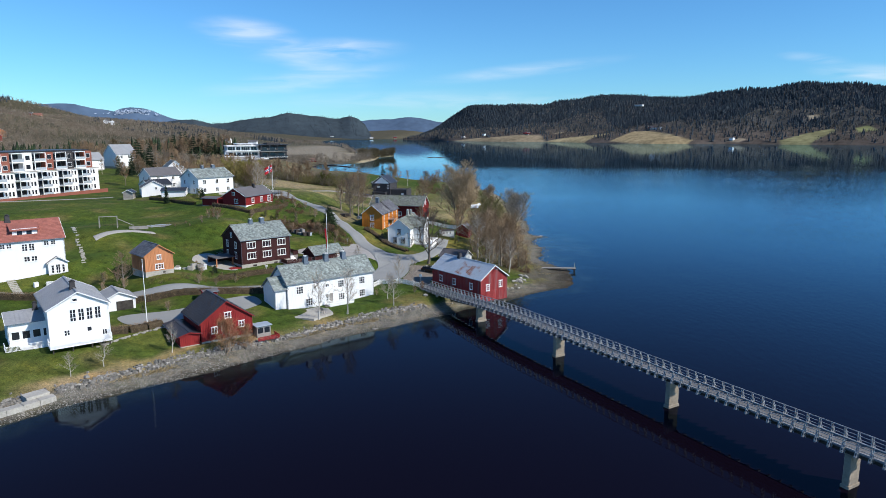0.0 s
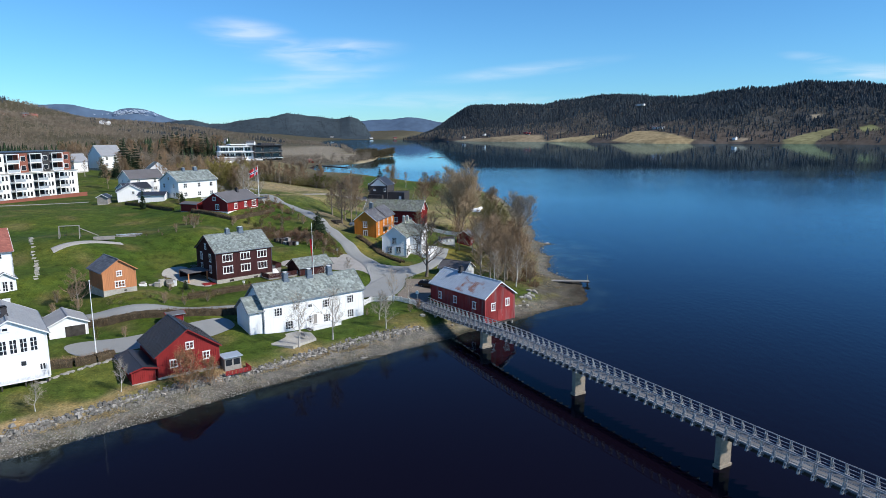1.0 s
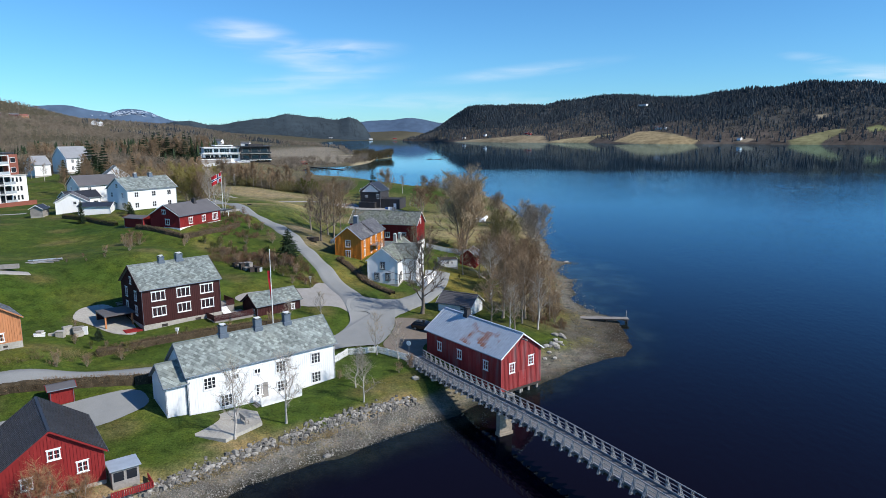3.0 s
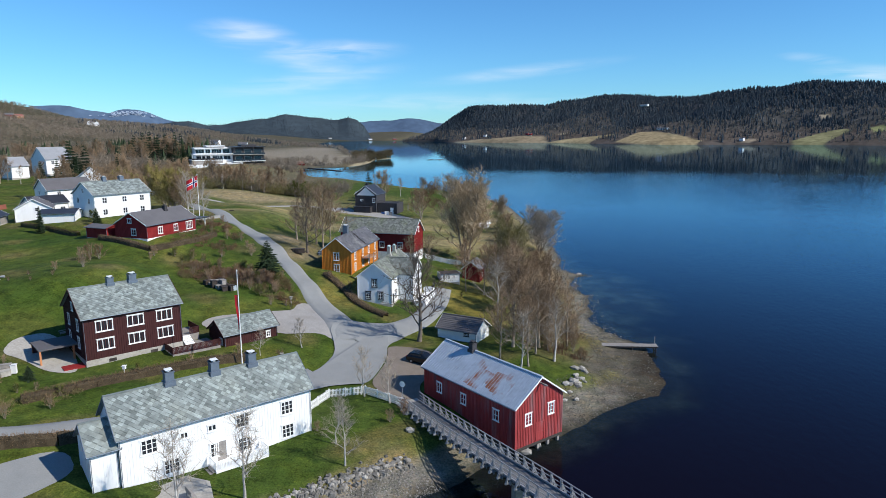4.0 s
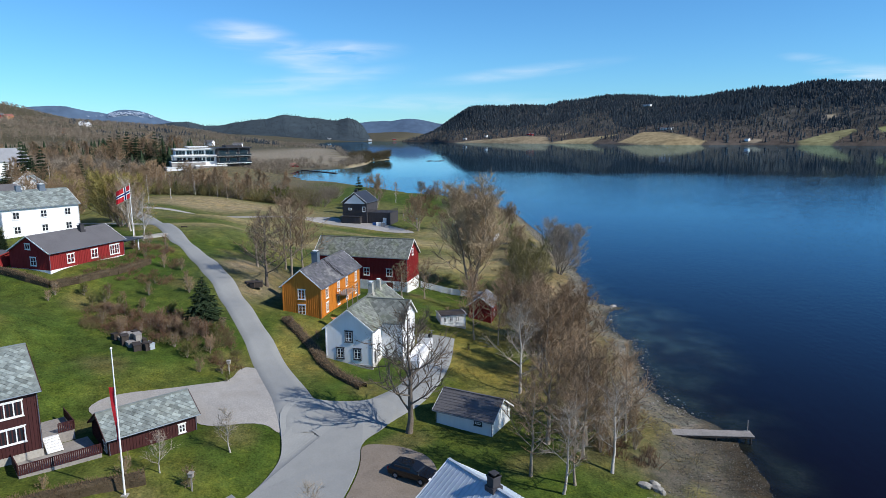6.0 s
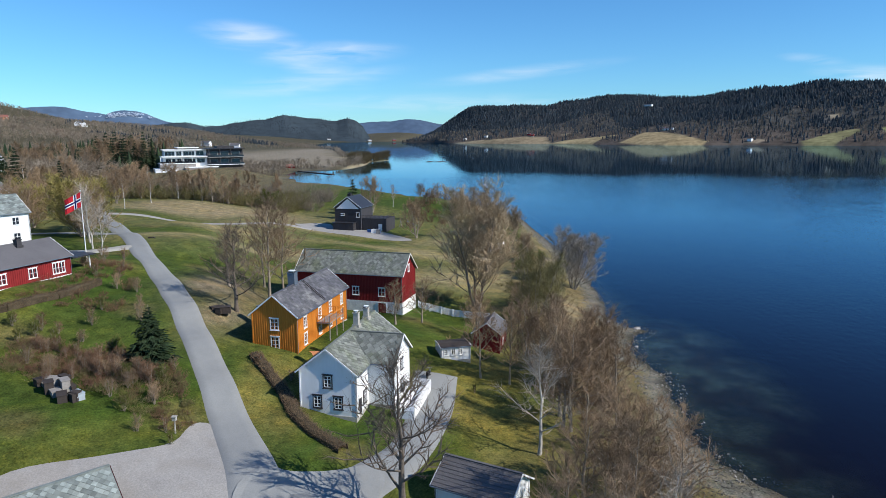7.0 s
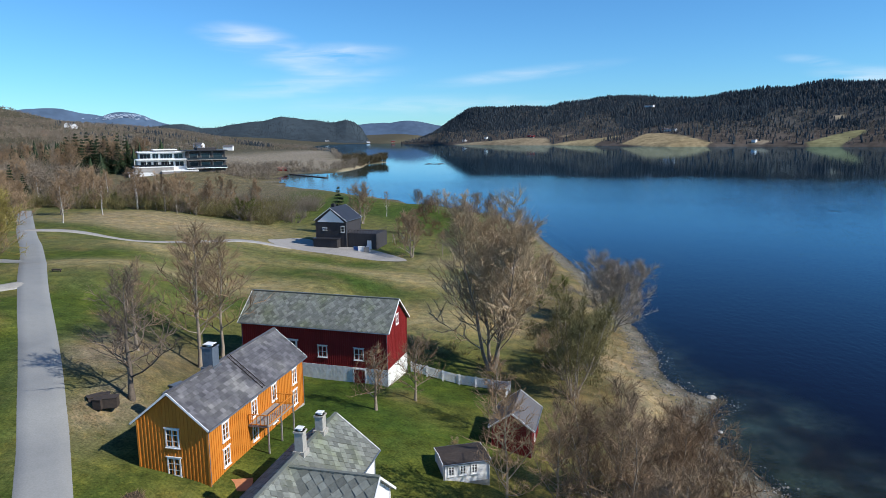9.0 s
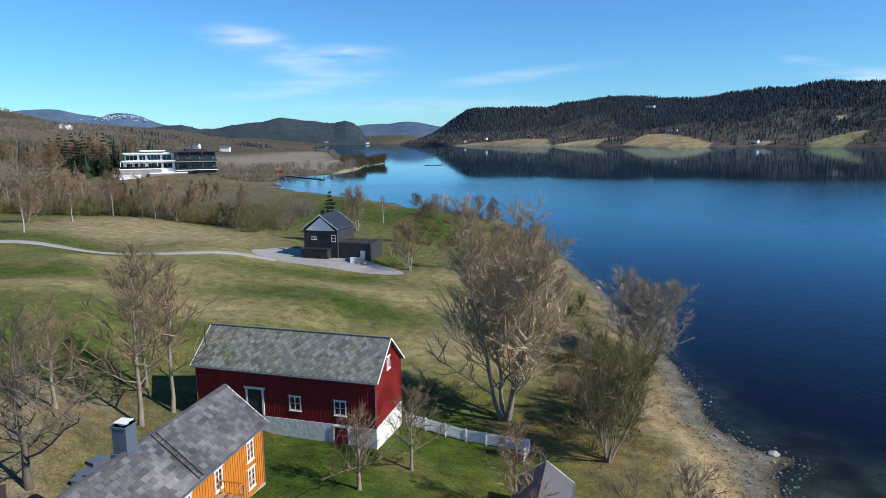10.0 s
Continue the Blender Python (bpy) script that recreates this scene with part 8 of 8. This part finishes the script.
# ---- flats and the terraced block ----
def apartment_building():
    ob = empty("apartment_building", pose(-166, 214, 11.5, 0, 0, 73.8), "modern white and brick apartment block with glazed balconies", "apartments")
    part("lower_wall", boxes((0, 70, 0, 15, -2, 9.2)), M["white"], ob)
    # grey of this wall stands in for shade behind the balconies
    part("upper_wall", boxes((0, 66, 3.4, 15, 9.2, 16.6)), M["wall and shade grey"], ob)
    part("roof", boxes((-1, 67.5, 1.6, 16, 16.6, 17.0)), M["black tile"], ob)
    part("terrace", boxes((-0.3, 70.3, -0.3, 3.4, 9.2, 9.45)), M["concrete"], ob)
    for i in range(7):
        x = 1.5 + i * 9.6
        part("bay_panel", boxes((x + 5.3, x + 9.4, 1.4, 3.42, 9.45, 16.4)), M[("brick", "charcoal", "brick", "white")[i % 4]], ob)
        for z in (9.5, 12.9):
            fr = part("balcony", boxes((x, x + 5.2, 0.4, 3.4, z, z + 0.22), (x, x + 0.25, 0.4, 0.65, z, z + 3.4), (x + 4.95, x + 5.2, 0.4, 0.65, z, z + 3.4), (x, x + 5.2, 0.4, 3.4, z + 3.2, z + 3.4)), M["white trim"], ob)
            part("balustrade", boxes((x + 0.25, x + 4.95, 0.42, 0.48, z + 0.25, z + 1.2)), M["frosted"], fr)
            part("pane", boxes((x + 0.3, x + 4.9, 3.32, 3.4, z + 0.3, z + 2.7)), M["glass"], fr)
            w = part("window", boxes((x + 6.4, x + 8.4, 1.30, 1.42, z + 0.7, z + 2.5)), M["white trim"], ob)
            part("pane", boxes((x + 6.5, x + 8.3, 1.27, 1.33, z + 0.8, z + 2.4)), M["glass"], w)
        for z in (0.0, 3.1, 6.2):
            fr = part("balcony", boxes((x, x + 4.6, -2.4, 0, z, z + 0.22), (x, x + 0.22, -2.4, -2.2, z, z + 3.1), (x + 4.4, x + 4.6, -2.4, -2.2, z, z + 3.1), (x, x + 4.6, -2.4, 0, z + 2.9, z + 3.1)), M["white trim"], ob)
            part("balustrade", boxes((x + 0.22, x + 4.4, -2.36, -2.3, z + 0.25, z + 1.2)), M["frosted"], fr)
            part("pane", boxes((x + 0.3, x + 4.3, -0.09, -0.02, z + 0.3, z + 2.6)), M["glass"], fr)
            for k in (5.4, 6.9, 8.4):
                w = part("window", boxes((x + k - 0.5, x + k + 0.5, -0.07, 0.0, z + 0.7, z + 2.5)), M["white trim"], ob)
                part("pane", boxes((x + k - 0.4, x + k + 0.4, -0.10, -0.05, z + 0.8, z + 2.4)), M["glass"], w)
    part("garden_wall", boxes((2, 66, -8.0, -7.6, -1.0, 1.0)), M["brick"], ob)


apartment_building()


def terraced_block():
    ob = empty("terraced_block", pose(-158, 488, 17.2, 0, 0, 28), "white terraced apartment block with flat roofs and dark end", "apartments")
    for name, x0, x1, y0, z0, z1, m in (("wall", 0, 26, 4, -3, 4.5, "white"), ("wall", 1, 33, 7, 4.5, 8.2, "white"), ("wall", 24, 44, 3, -2, 8.6, "charcoal"), ("wall", 9, 19, 7.5, 8.2, 9.4, "wall and shade grey"), ("wall", -2, 17, 0, -4, 0.6, "grey wood"), ("wall", 11, 29, -2, -6, -1.6, "wall and shade grey"), ("wall", -5, 7, -3, -6, -2.4, "white"), ("wall", 30, 40, 5, 8.6, 10.4, "charcoal")):
        part(name, boxes((x0, x1, y0, y0 + 12, z0, z1)), M[m], ob)
    for x0, x1, y0, z in ((-1, 27, 0.5, 4.4), (0, 26, 4.0, 8.2), (22, 45, 0.5, 8.8), (8, 20, 6, 9.4), (-2.2, 17.2, -0.2, 0.6), (10.8, 29.2, -2.2, -1.6), (-5.2, 7.2, -3.2, -2.4)):
        part("roof_slab", boxes((x0, x1, y0, y0 + 14, z, z + 0.5)), M["white trim" if x0 < 20 else "black tile"], ob)
    for x, w in ((1.2, 5.4), (7.4, 3.0), (11.2, 6.2), (18.2, 4.4)):
        for z, y in ((0.9, 4.0), (5.0, 7.0)):
            win = part("window", boxes((x, x + w, y - 0.3, y, z, z + 2.7)), M["white trim"], ob)
            n = max(2, int(w / 1.5))
            for k in range(n):
                part("pane", boxes((x + 0.12 + k * (w - 0.12) / n, x + (k + 1) * (w - 0.12) / n, y - 0.36, y - 0.28, z + 0.15, z + 2.55)), M["glass"], win)
    for x in (24.6, 30.6, 36.8, 43.4):
        part("post", boxes((x - 0.2, x + 0.2, -0.4, 0.0, -2, 8.8)), M["charcoal"], ob)
    for z in (-0.4, 3.9):
        deck = part("balcony", boxes((23.6, 44.4, -0.6, 3.0, z, z + 0.35)), M["white trim" if z < 0 else "grey wood"], ob)
        part("railing", boxes((23.8, 44.2, -0.5, -0.4, z + 0.35, z + 1.35)), M["glass"], deck)
    for x, w in ((25.4, 4.4), (31.4, 4.6), (37.6, 5.0)):
        for z in (0.6, 4.9):
            win = part("window", boxes((x, x + w, 2.8, 3.0, z, z + 2.4)), M["grey wood"], ob)
            part("pane", boxes((x + 0.2, x + w - 0.2, 2.7, 2.85, z + 0.2, z + 2.2)), M["glass"], win)
    for x in (-1.6, 4.0, 9.6, 15.2):
        part("post", boxes((x - 0.15, x + 0.15, 0.6, 0.9, 0.6, 4.5)), M["white trim"], ob)
    part("railing", boxes((-2, 17, 0.1, 0.2, 1.1, 2.1)), M["glass"], ob)


terraced_block()


# ---- loose things ----
def parked_car(x, y, yaw):
    ob = empty("car", pose(x, y, ground_at(x, y) + 0.06, 0, 0, yaw), "black estate car parked on the gravel by the bridge", "car")
    prof = [(-2.2, 0.35), (-2.25, 0.75), (-2.1, 0.95), (-1.75, 1.45), (0.25, 1.5), (1.1, 1.0), (2.05, 0.85), (2.2, 0.6), (2.15, 0.35)]
    bm = bmesh.new()
    sides = []
    for s in (-1, 1):
        sides.append([bm.verts.new((px, s * (0.9 if pz < 1.05 else 0.68), pz)) for px, pz in prof])
    n = len(prof)
    for i in range(n):
        bm.faces.new((sides[0][i], sides[0][(i + 1) % n], sides[1][(i + 1) % n], sides[1][i]))
    bm.faces.new(sides[0])
    bm.faces.new(sides[1][::-1])
    bmesh.ops.recalc_face_normals(bm, faces=bm.faces)
    bmesh.ops.bevel(bm, geom=bm.edges, offset=0.06, segments=2, affect="EDGES")
    body = part("body", bm, M["black paint"], ob)
    part("windscreen", prism([(0.32, -0.6), (1.0, -0.72), (1.0, 0.72), (0.32, 0.6)], 1.06, 1.14), M["glass"], body)
    for s in (-1, 1):
        part("side_window", boxes((-1.5, 0.2, s * 0.80 - 0.03, s * 0.80 + 0.03, 1.05, 1.36)), M["glass"], body)
        part("headlight", boxes((2.08, 2.2, s * 0.66 - 0.17, s * 0.66 + 0.17, 0.62, 0.76)), M["white trim"], body)
        part("tail_light", boxes((-2.27, -2.17, s * 0.72 - 0.1, s * 0.72 + 0.1, 0.72, 0.95)), M["flag red"], body)
        for wx in (-1.35, 1.35):
            bm = bmesh.new()
            tube(bm, (wx, s * 0.70, 0.33), (wx, s * 0.92, 0.33), 0.33, 0.33, 18)
            wheel = part("wheel", bm, M["rubber"], ob)
            bm = bmesh.new()
            tube(bm, (wx, s * 0.90, 0.33), (wx, s * 0.94, 0.33), 0.2, 0.18, 12)
            part("rim", bm, M["steel"], wheel)


parked_car(-2.9, 154.0, -28)


def moped(x, y, yaw):
    ob = empty("moped", pose(x, y, ground_at(x, y) + 0.08, 0, 0, yaw), "black moped parked on the drive by the white house", "moped")
    for wx in (-0.6, 0.6):
        bm = bmesh.new()
        tube(bm, (wx, -0.06, 0.27), (wx, 0.06, 0.27), 0.27, 0.27, 14)
        wheel = part("wheel", bm, M["rubber"], ob)
        bm = bmesh.new()
        tube(bm, (wx, -0.07, 0.27), (wx, 0.07, 0.27), 0.12, 0.12, 10)
        part("rim", bm, M["steel"], wheel)
    bm = prism([(-0.75, -0.16), (-0.1, -0.2), (0.2, -0.14), (0.2, 0.14), (-0.1, 0.2), (-0.75, 0.16)], 0.35, 0.72)
    bmesh.ops.bevel(bm, geom=bm.edges, offset=0.04, segments=2, affect="EDGES")
    part("body", bm, M["black paint"], ob)
    part("seat", boxes((-0.7, 0.0, -0.15, 0.15, 0.72, 0.82)), M["rubber"], ob)
    bm = bmesh.new()
    beam(bm, (0.6, 0, 0.27), (0.38, 0, 1.0), 0.09, 0.09)
    beam(bm, (0.38, -0.32, 1.02), (0.38, 0.32, 1.02), 0.04, 0.04)
    part("handlebar", bm, M["steel"], ob)


moped(-1.9, 188.6, 75)


def swing_set(x, y, yaw):
    ob = empty("swing_set", pose(x, y, ground_at(x, y), 0, 0, yaw), "pale wooden swing set with a slide on the field", "swing")
    bm = bmesh.new()
    beam(bm, (0, 0, 2.5), (4.0, 0, 2.5), 0.16, 0.16)
    part("top_beam", bm, M["grey wood"], ob)
    for xx in (0.1, 3.9):
        for s in (-1, 1):
            bm = bmesh.new()
            beam(bm, (xx, s * 1.0, -0.6), (xx, 0, 2.5), 0.13, 0.13)
            part("leg", bm, M["grey wood"], ob)
    for xx in (1.2, 2.6):
        bm = boxes((xx - 0.25, xx + 0.25, -0.1, 0.1, 0.45, 0.5))
        for dx in (-0.22, 0.22):
            beam(bm, (xx + dx, 0, 0.5), (xx + dx, 0, 2.45), 0.03, 0.03)
        part("swing_seat", bm, M["rubber"], ob)
    bm = bmesh.new()
    beam(bm, (4.0, 0, 1.9), (7.4, 0.2, 0.1), 0.5, 0.08)
    part("slide", bm, M["grey wood"], ob)
    part("landing_plank", boxes((6.4, 10.5, -0.4, 0.3, -0.8, -0.1)), M["grey wood"], ob)


swing_set(-80.8, 153.4, 20)
ribbon("sand_bed", [(-79.0, 147.4), (-74.5, 152.6), (-70.0, 158.0)], [1.5, 1.5, 1.5], "gravel", "pale sand bed worn into the field", 0.06)
pile = empty("timber_pile", pose(-72.5, 166.6, ground_at(-72.5, 166.6), 0, 0, 25), "pile of silver grey planks and windows on the field", "timber")
rng = random.Random(31)
for i in range(16):
    b = part("plank", boxes((-2.2, 2.2, -0.12, 0.12, 0, 0.09)), M["grey wood" if i % 3 else "tin"], pile)
    b.matrix_basis = pose(rng.uniform(-0.8, 0.8), rng.uniform(-1.1, 1.1), 0.05 + 0.06 * (i // 3), 0, rng.uniform(-4, 4), rng.uniform(-25, 25))


def garden_heap(x, y, yaw, label, seed, n=9, span=3.0, mats=("grey wood", "dark wood", "tin", "concrete"), low=1.0):
    """A pile of boards, boxes and frames behind a house."""
    rng = random.Random(seed)
    ob = empty("junk_pile", pose(x, y, ground_at(x, y), 0, 0, yaw), label, "clutter")
    for i in range(n):
        w, d, h = rng.uniform(0.5, 1.6), rng.uniform(0.3, 0.9), rng.uniform(0.3, 1.2) * low
        bm = boxes((-w / 2, w / 2, -d / 2, d / 2, -0.2, h), (-w / 2 - 0.05, w / 2 + 0.05, -d / 2 - 0.05, d / 2 + 0.05, h, h + 0.06))
        b = part(rng.choice(("crate", "board_box", "cold_frame")), bm, M[rng.choice(mats)], ob)
        b.matrix_basis = pose(rng.uniform(-span / 2, span / 2), rng.uniform(-0.9, 0.9), 0, 0, 0, rng.uniform(-30, 30))


garden_heap(-39.2, 176.6, -38, "grey compost frames and boards in the garden", 1, 12, 4.0, ("grey wood", "dark wood", "grey wood"))
garden_heap(-37.0, 174.4, -30, "old cold frame and boards on the slope", 2, 5, 2.4)
garden_heap(-30.4, 198.6, 20, "boards and blue barrel beside the orange house", 3, 6, 2.5, ("grey wood", "dark wood", "lead"))
garden_heap(-26.4, 205.0, 80, "woodpile and green tarpaulin behind the orange house", 4, 8, 4.0, ("green sheet", "grey wood", "lead", "dark wood"), 0.35)
garden_heap(-20.6, 306.0, 0, "blue and white garden things on the yard", 5, 5, 3.0, ("blue sheet", "white trim", "grey wood"))
garden_heap(-54.3, 139.8, 30, "white garden things and boards behind the brown house", 6, 9, 6.0, ("white trim", "grey wood", "concrete"))
garden_heap(-77.4, 126.0, 40, "pots and stones beside the white house", 7, 7, 5.0, ("concrete", "grey wood", "white trim"))


def rowing_boat(x, y, yaw):
    ob = empty("rowing_boat", pose(x, y, ground_at(x, y), 0, 0, yaw), "white boat turned over on the shore", "boat")
    verts, faces = [], []
    for i in range(9):
        k = i / 8
        w = 0.95 * math.sin(math.pi * min(1, 0.18 + 0.82 * k)) ** 0.6 * (1 if k < 0.9 else 0.7)
        for a in range(7):
            b = math.pi * a / 6
            verts.append((-2.6 + 5.2 * k, -w * math.cos(b), 0.1 + 0.75 * math.sin(b) * (0.75 + 0.25 * math.sin(math.pi * k))))
    for i in range(8):
        for a in range(6):
            faces.append((i * 7 + a, i * 7 + a + 1, (i + 1) * 7 + a + 1, (i + 1) * 7 + a))
    raw("hull", verts, faces, M["white trim"], ob, shade=True)
    part("keel", boxes((-2.4, 2.4, -0.04, 0.04, 0.8, 0.92)), M["white trim"], ob)


rowing_boat(13.4, 292, 40)
rowing_boat(16, 296, 70)


path = empty("stepping_stones", pose(0, 0, 0), "row of pale flat stepping stones over the lawn", "path")
rng = random.Random(71)
for (ax, ay), (bx, by) in (((-89, 157), (-82.5, 147)), ((-82.5, 147), (-78.7, 141.6)), ((-78.7, 141.6), (-74.5, 134.2))):
    for i in range(8):
        x, y = ax + (bx - ax) * i / 8 + rng.uniform(-0.2, 0.2), ay + (by - ay) * i / 8
        slab_stone = part("flagstone", boxes((-0.38, 0.38, -0.3, 0.3, -0.3, 0.08)), M["concrete"], path)
        slab_stone.matrix_basis = pose(x, y, ground_at(x, y), 0, 0, rng.uniform(0, 90))
steps = empty("garden_steps", pose(0, 0, 0), "pale concrete garden steps down the lawn", "steps")
for i in range(13):
    x, y = -85.9 + 6.3 * i / 12, 127.2 - 6.8 * i / 12
    tread = part("tread", boxes((-0.75, 0.75, -0.25, 0.25, -0.4, 0.12)), M["concrete"], steps)
    tread.matrix_basis = pose(x, y, ground_at(x, y), 0, 0, 43)


def floating_pier():
    ob = empty("floating_pier", pose(-138, 742, 0, 0, 0, math.degrees(math.atan2(-58, 43))), "long low floating pier of dark planks in the bay", "pier")
    for i in range(12):
        part("raft", boxes((i * 6.0, i * 6.0 + 5.7, -1.2, 1.2, -0.2, 0.4)), M["dark wood"], ob)
    for yy in (-1.1, 1.1):
        part("kerb", boxes((0, 72, yy - 0.12, yy + 0.12, 0.4, 0.55)), M["grey wood"], ob)


floating_pier()
skerry = empty("skerry", pose(-11, 950, 0), "low dark rocky skerry in the fjord", "rock")
rng = random.Random(63)
for i in range(9):
    bm = bmesh.new()
    bmesh.ops.create_icosphere(bm, subdivisions=2, radius=1.0)
    for v in bm.verts:
        v.co *= rng.uniform(0.85, 1.12)
    stone = part("rock", bm, M["dark wood"], skerry)
    stone.matrix_basis = pose(-8 + i * 2.3 + rng.uniform(-0.6, 0.6), rng.uniform(-4, 4), -0.2, 0, 0, rng.uniform(0, 360)) @ Matrix.Diagonal((rng.uniform(2.2, 4.5), rng.uniform(2, 4), rng.uniform(0.5, 1.2), 1))


def box_on_post(x, y, label, name, w=0.35, tall=1.3, mat="white trim"):
    ob = empty(name, pose(x, y, ground_at(x, y)), label, name.replace("_", " "))
    post_part(ob, 0, 0, -0.3, tall, 0.1, mat)
    part("box", boxes((-w / 2, w / 2, -w / 2, w / 2, tall, tall + 0.35), (-w / 2 - 0.06, w / 2 + 0.06, -w / 2 - 0.06, w / 2 + 0.06, tall + 0.35, tall + 0.42)), M[mat], ob)


box_on_post(-38.7, 141.4, "white bird table on the lawn", "bird_table")
box_on_post(-21.6, 149.6, "grey post with a box by the lane", "letter_box", mat="grey wood")
box_on_post(-25.2, 171.2, "letter box at the road's edge", "letter_box", mat="concrete")
rack = empty("sheep_feeder", pose(-55.2, 236.3, ground_at(-55.2, 236.3)) @ Matrix.Scale(0.6, 4), "small dark feeder on the meadow", "feeder")
part("trough", boxes((-1.0, 1.0, -0.35, 0.35, 0.4, 0.75)), M["dark wood"], rack)
for xx in (-0.9, 0.9):
    post_part(rack, xx, 0, -0.2, 0.5, 0.12, "dark wood", "leg")
frame_goal = empty("climbing_frame", pose(-12.5, 318, ground_at(-12.5, 318), 0, 0, 30), "climbing frame with blue slide by the dark house", "playground")
for xx in (-1.2, 1.2):
    for s in (-1, 1):
        bm = bmesh.new()
        beam(bm, (xx, s * 0.9, -0.2), (xx, 0, 2.2), 0.1, 0.1)
        part("leg", bm, M["grey wood"], frame_goal)
bm = bmesh.new()
beam(bm, (1.2, 0, 1.6), (4.2, -0.3, 0.2), 0.55, 0.08)
part("slide", bm, M["blue sheet"], frame_goal)
tramp = empty("trampoline", pose(4.0, 309, ground_at(4.0, 309)), "dark trampoline with a net on the lawn", "trampoline")
bm = bmesh.new()
tube(bm, (0, 0, 0.75), (0, 0, 0.82), 1.9, 1.9, 24)
part("mat", bm, M["rubber"], tramp)
for i in range(6):
    a = i * 1.047
    post_part(tramp, 1.9 * math.cos(a), 1.9 * math.sin(a), -0.1, 2.4, 0.07, "steel")
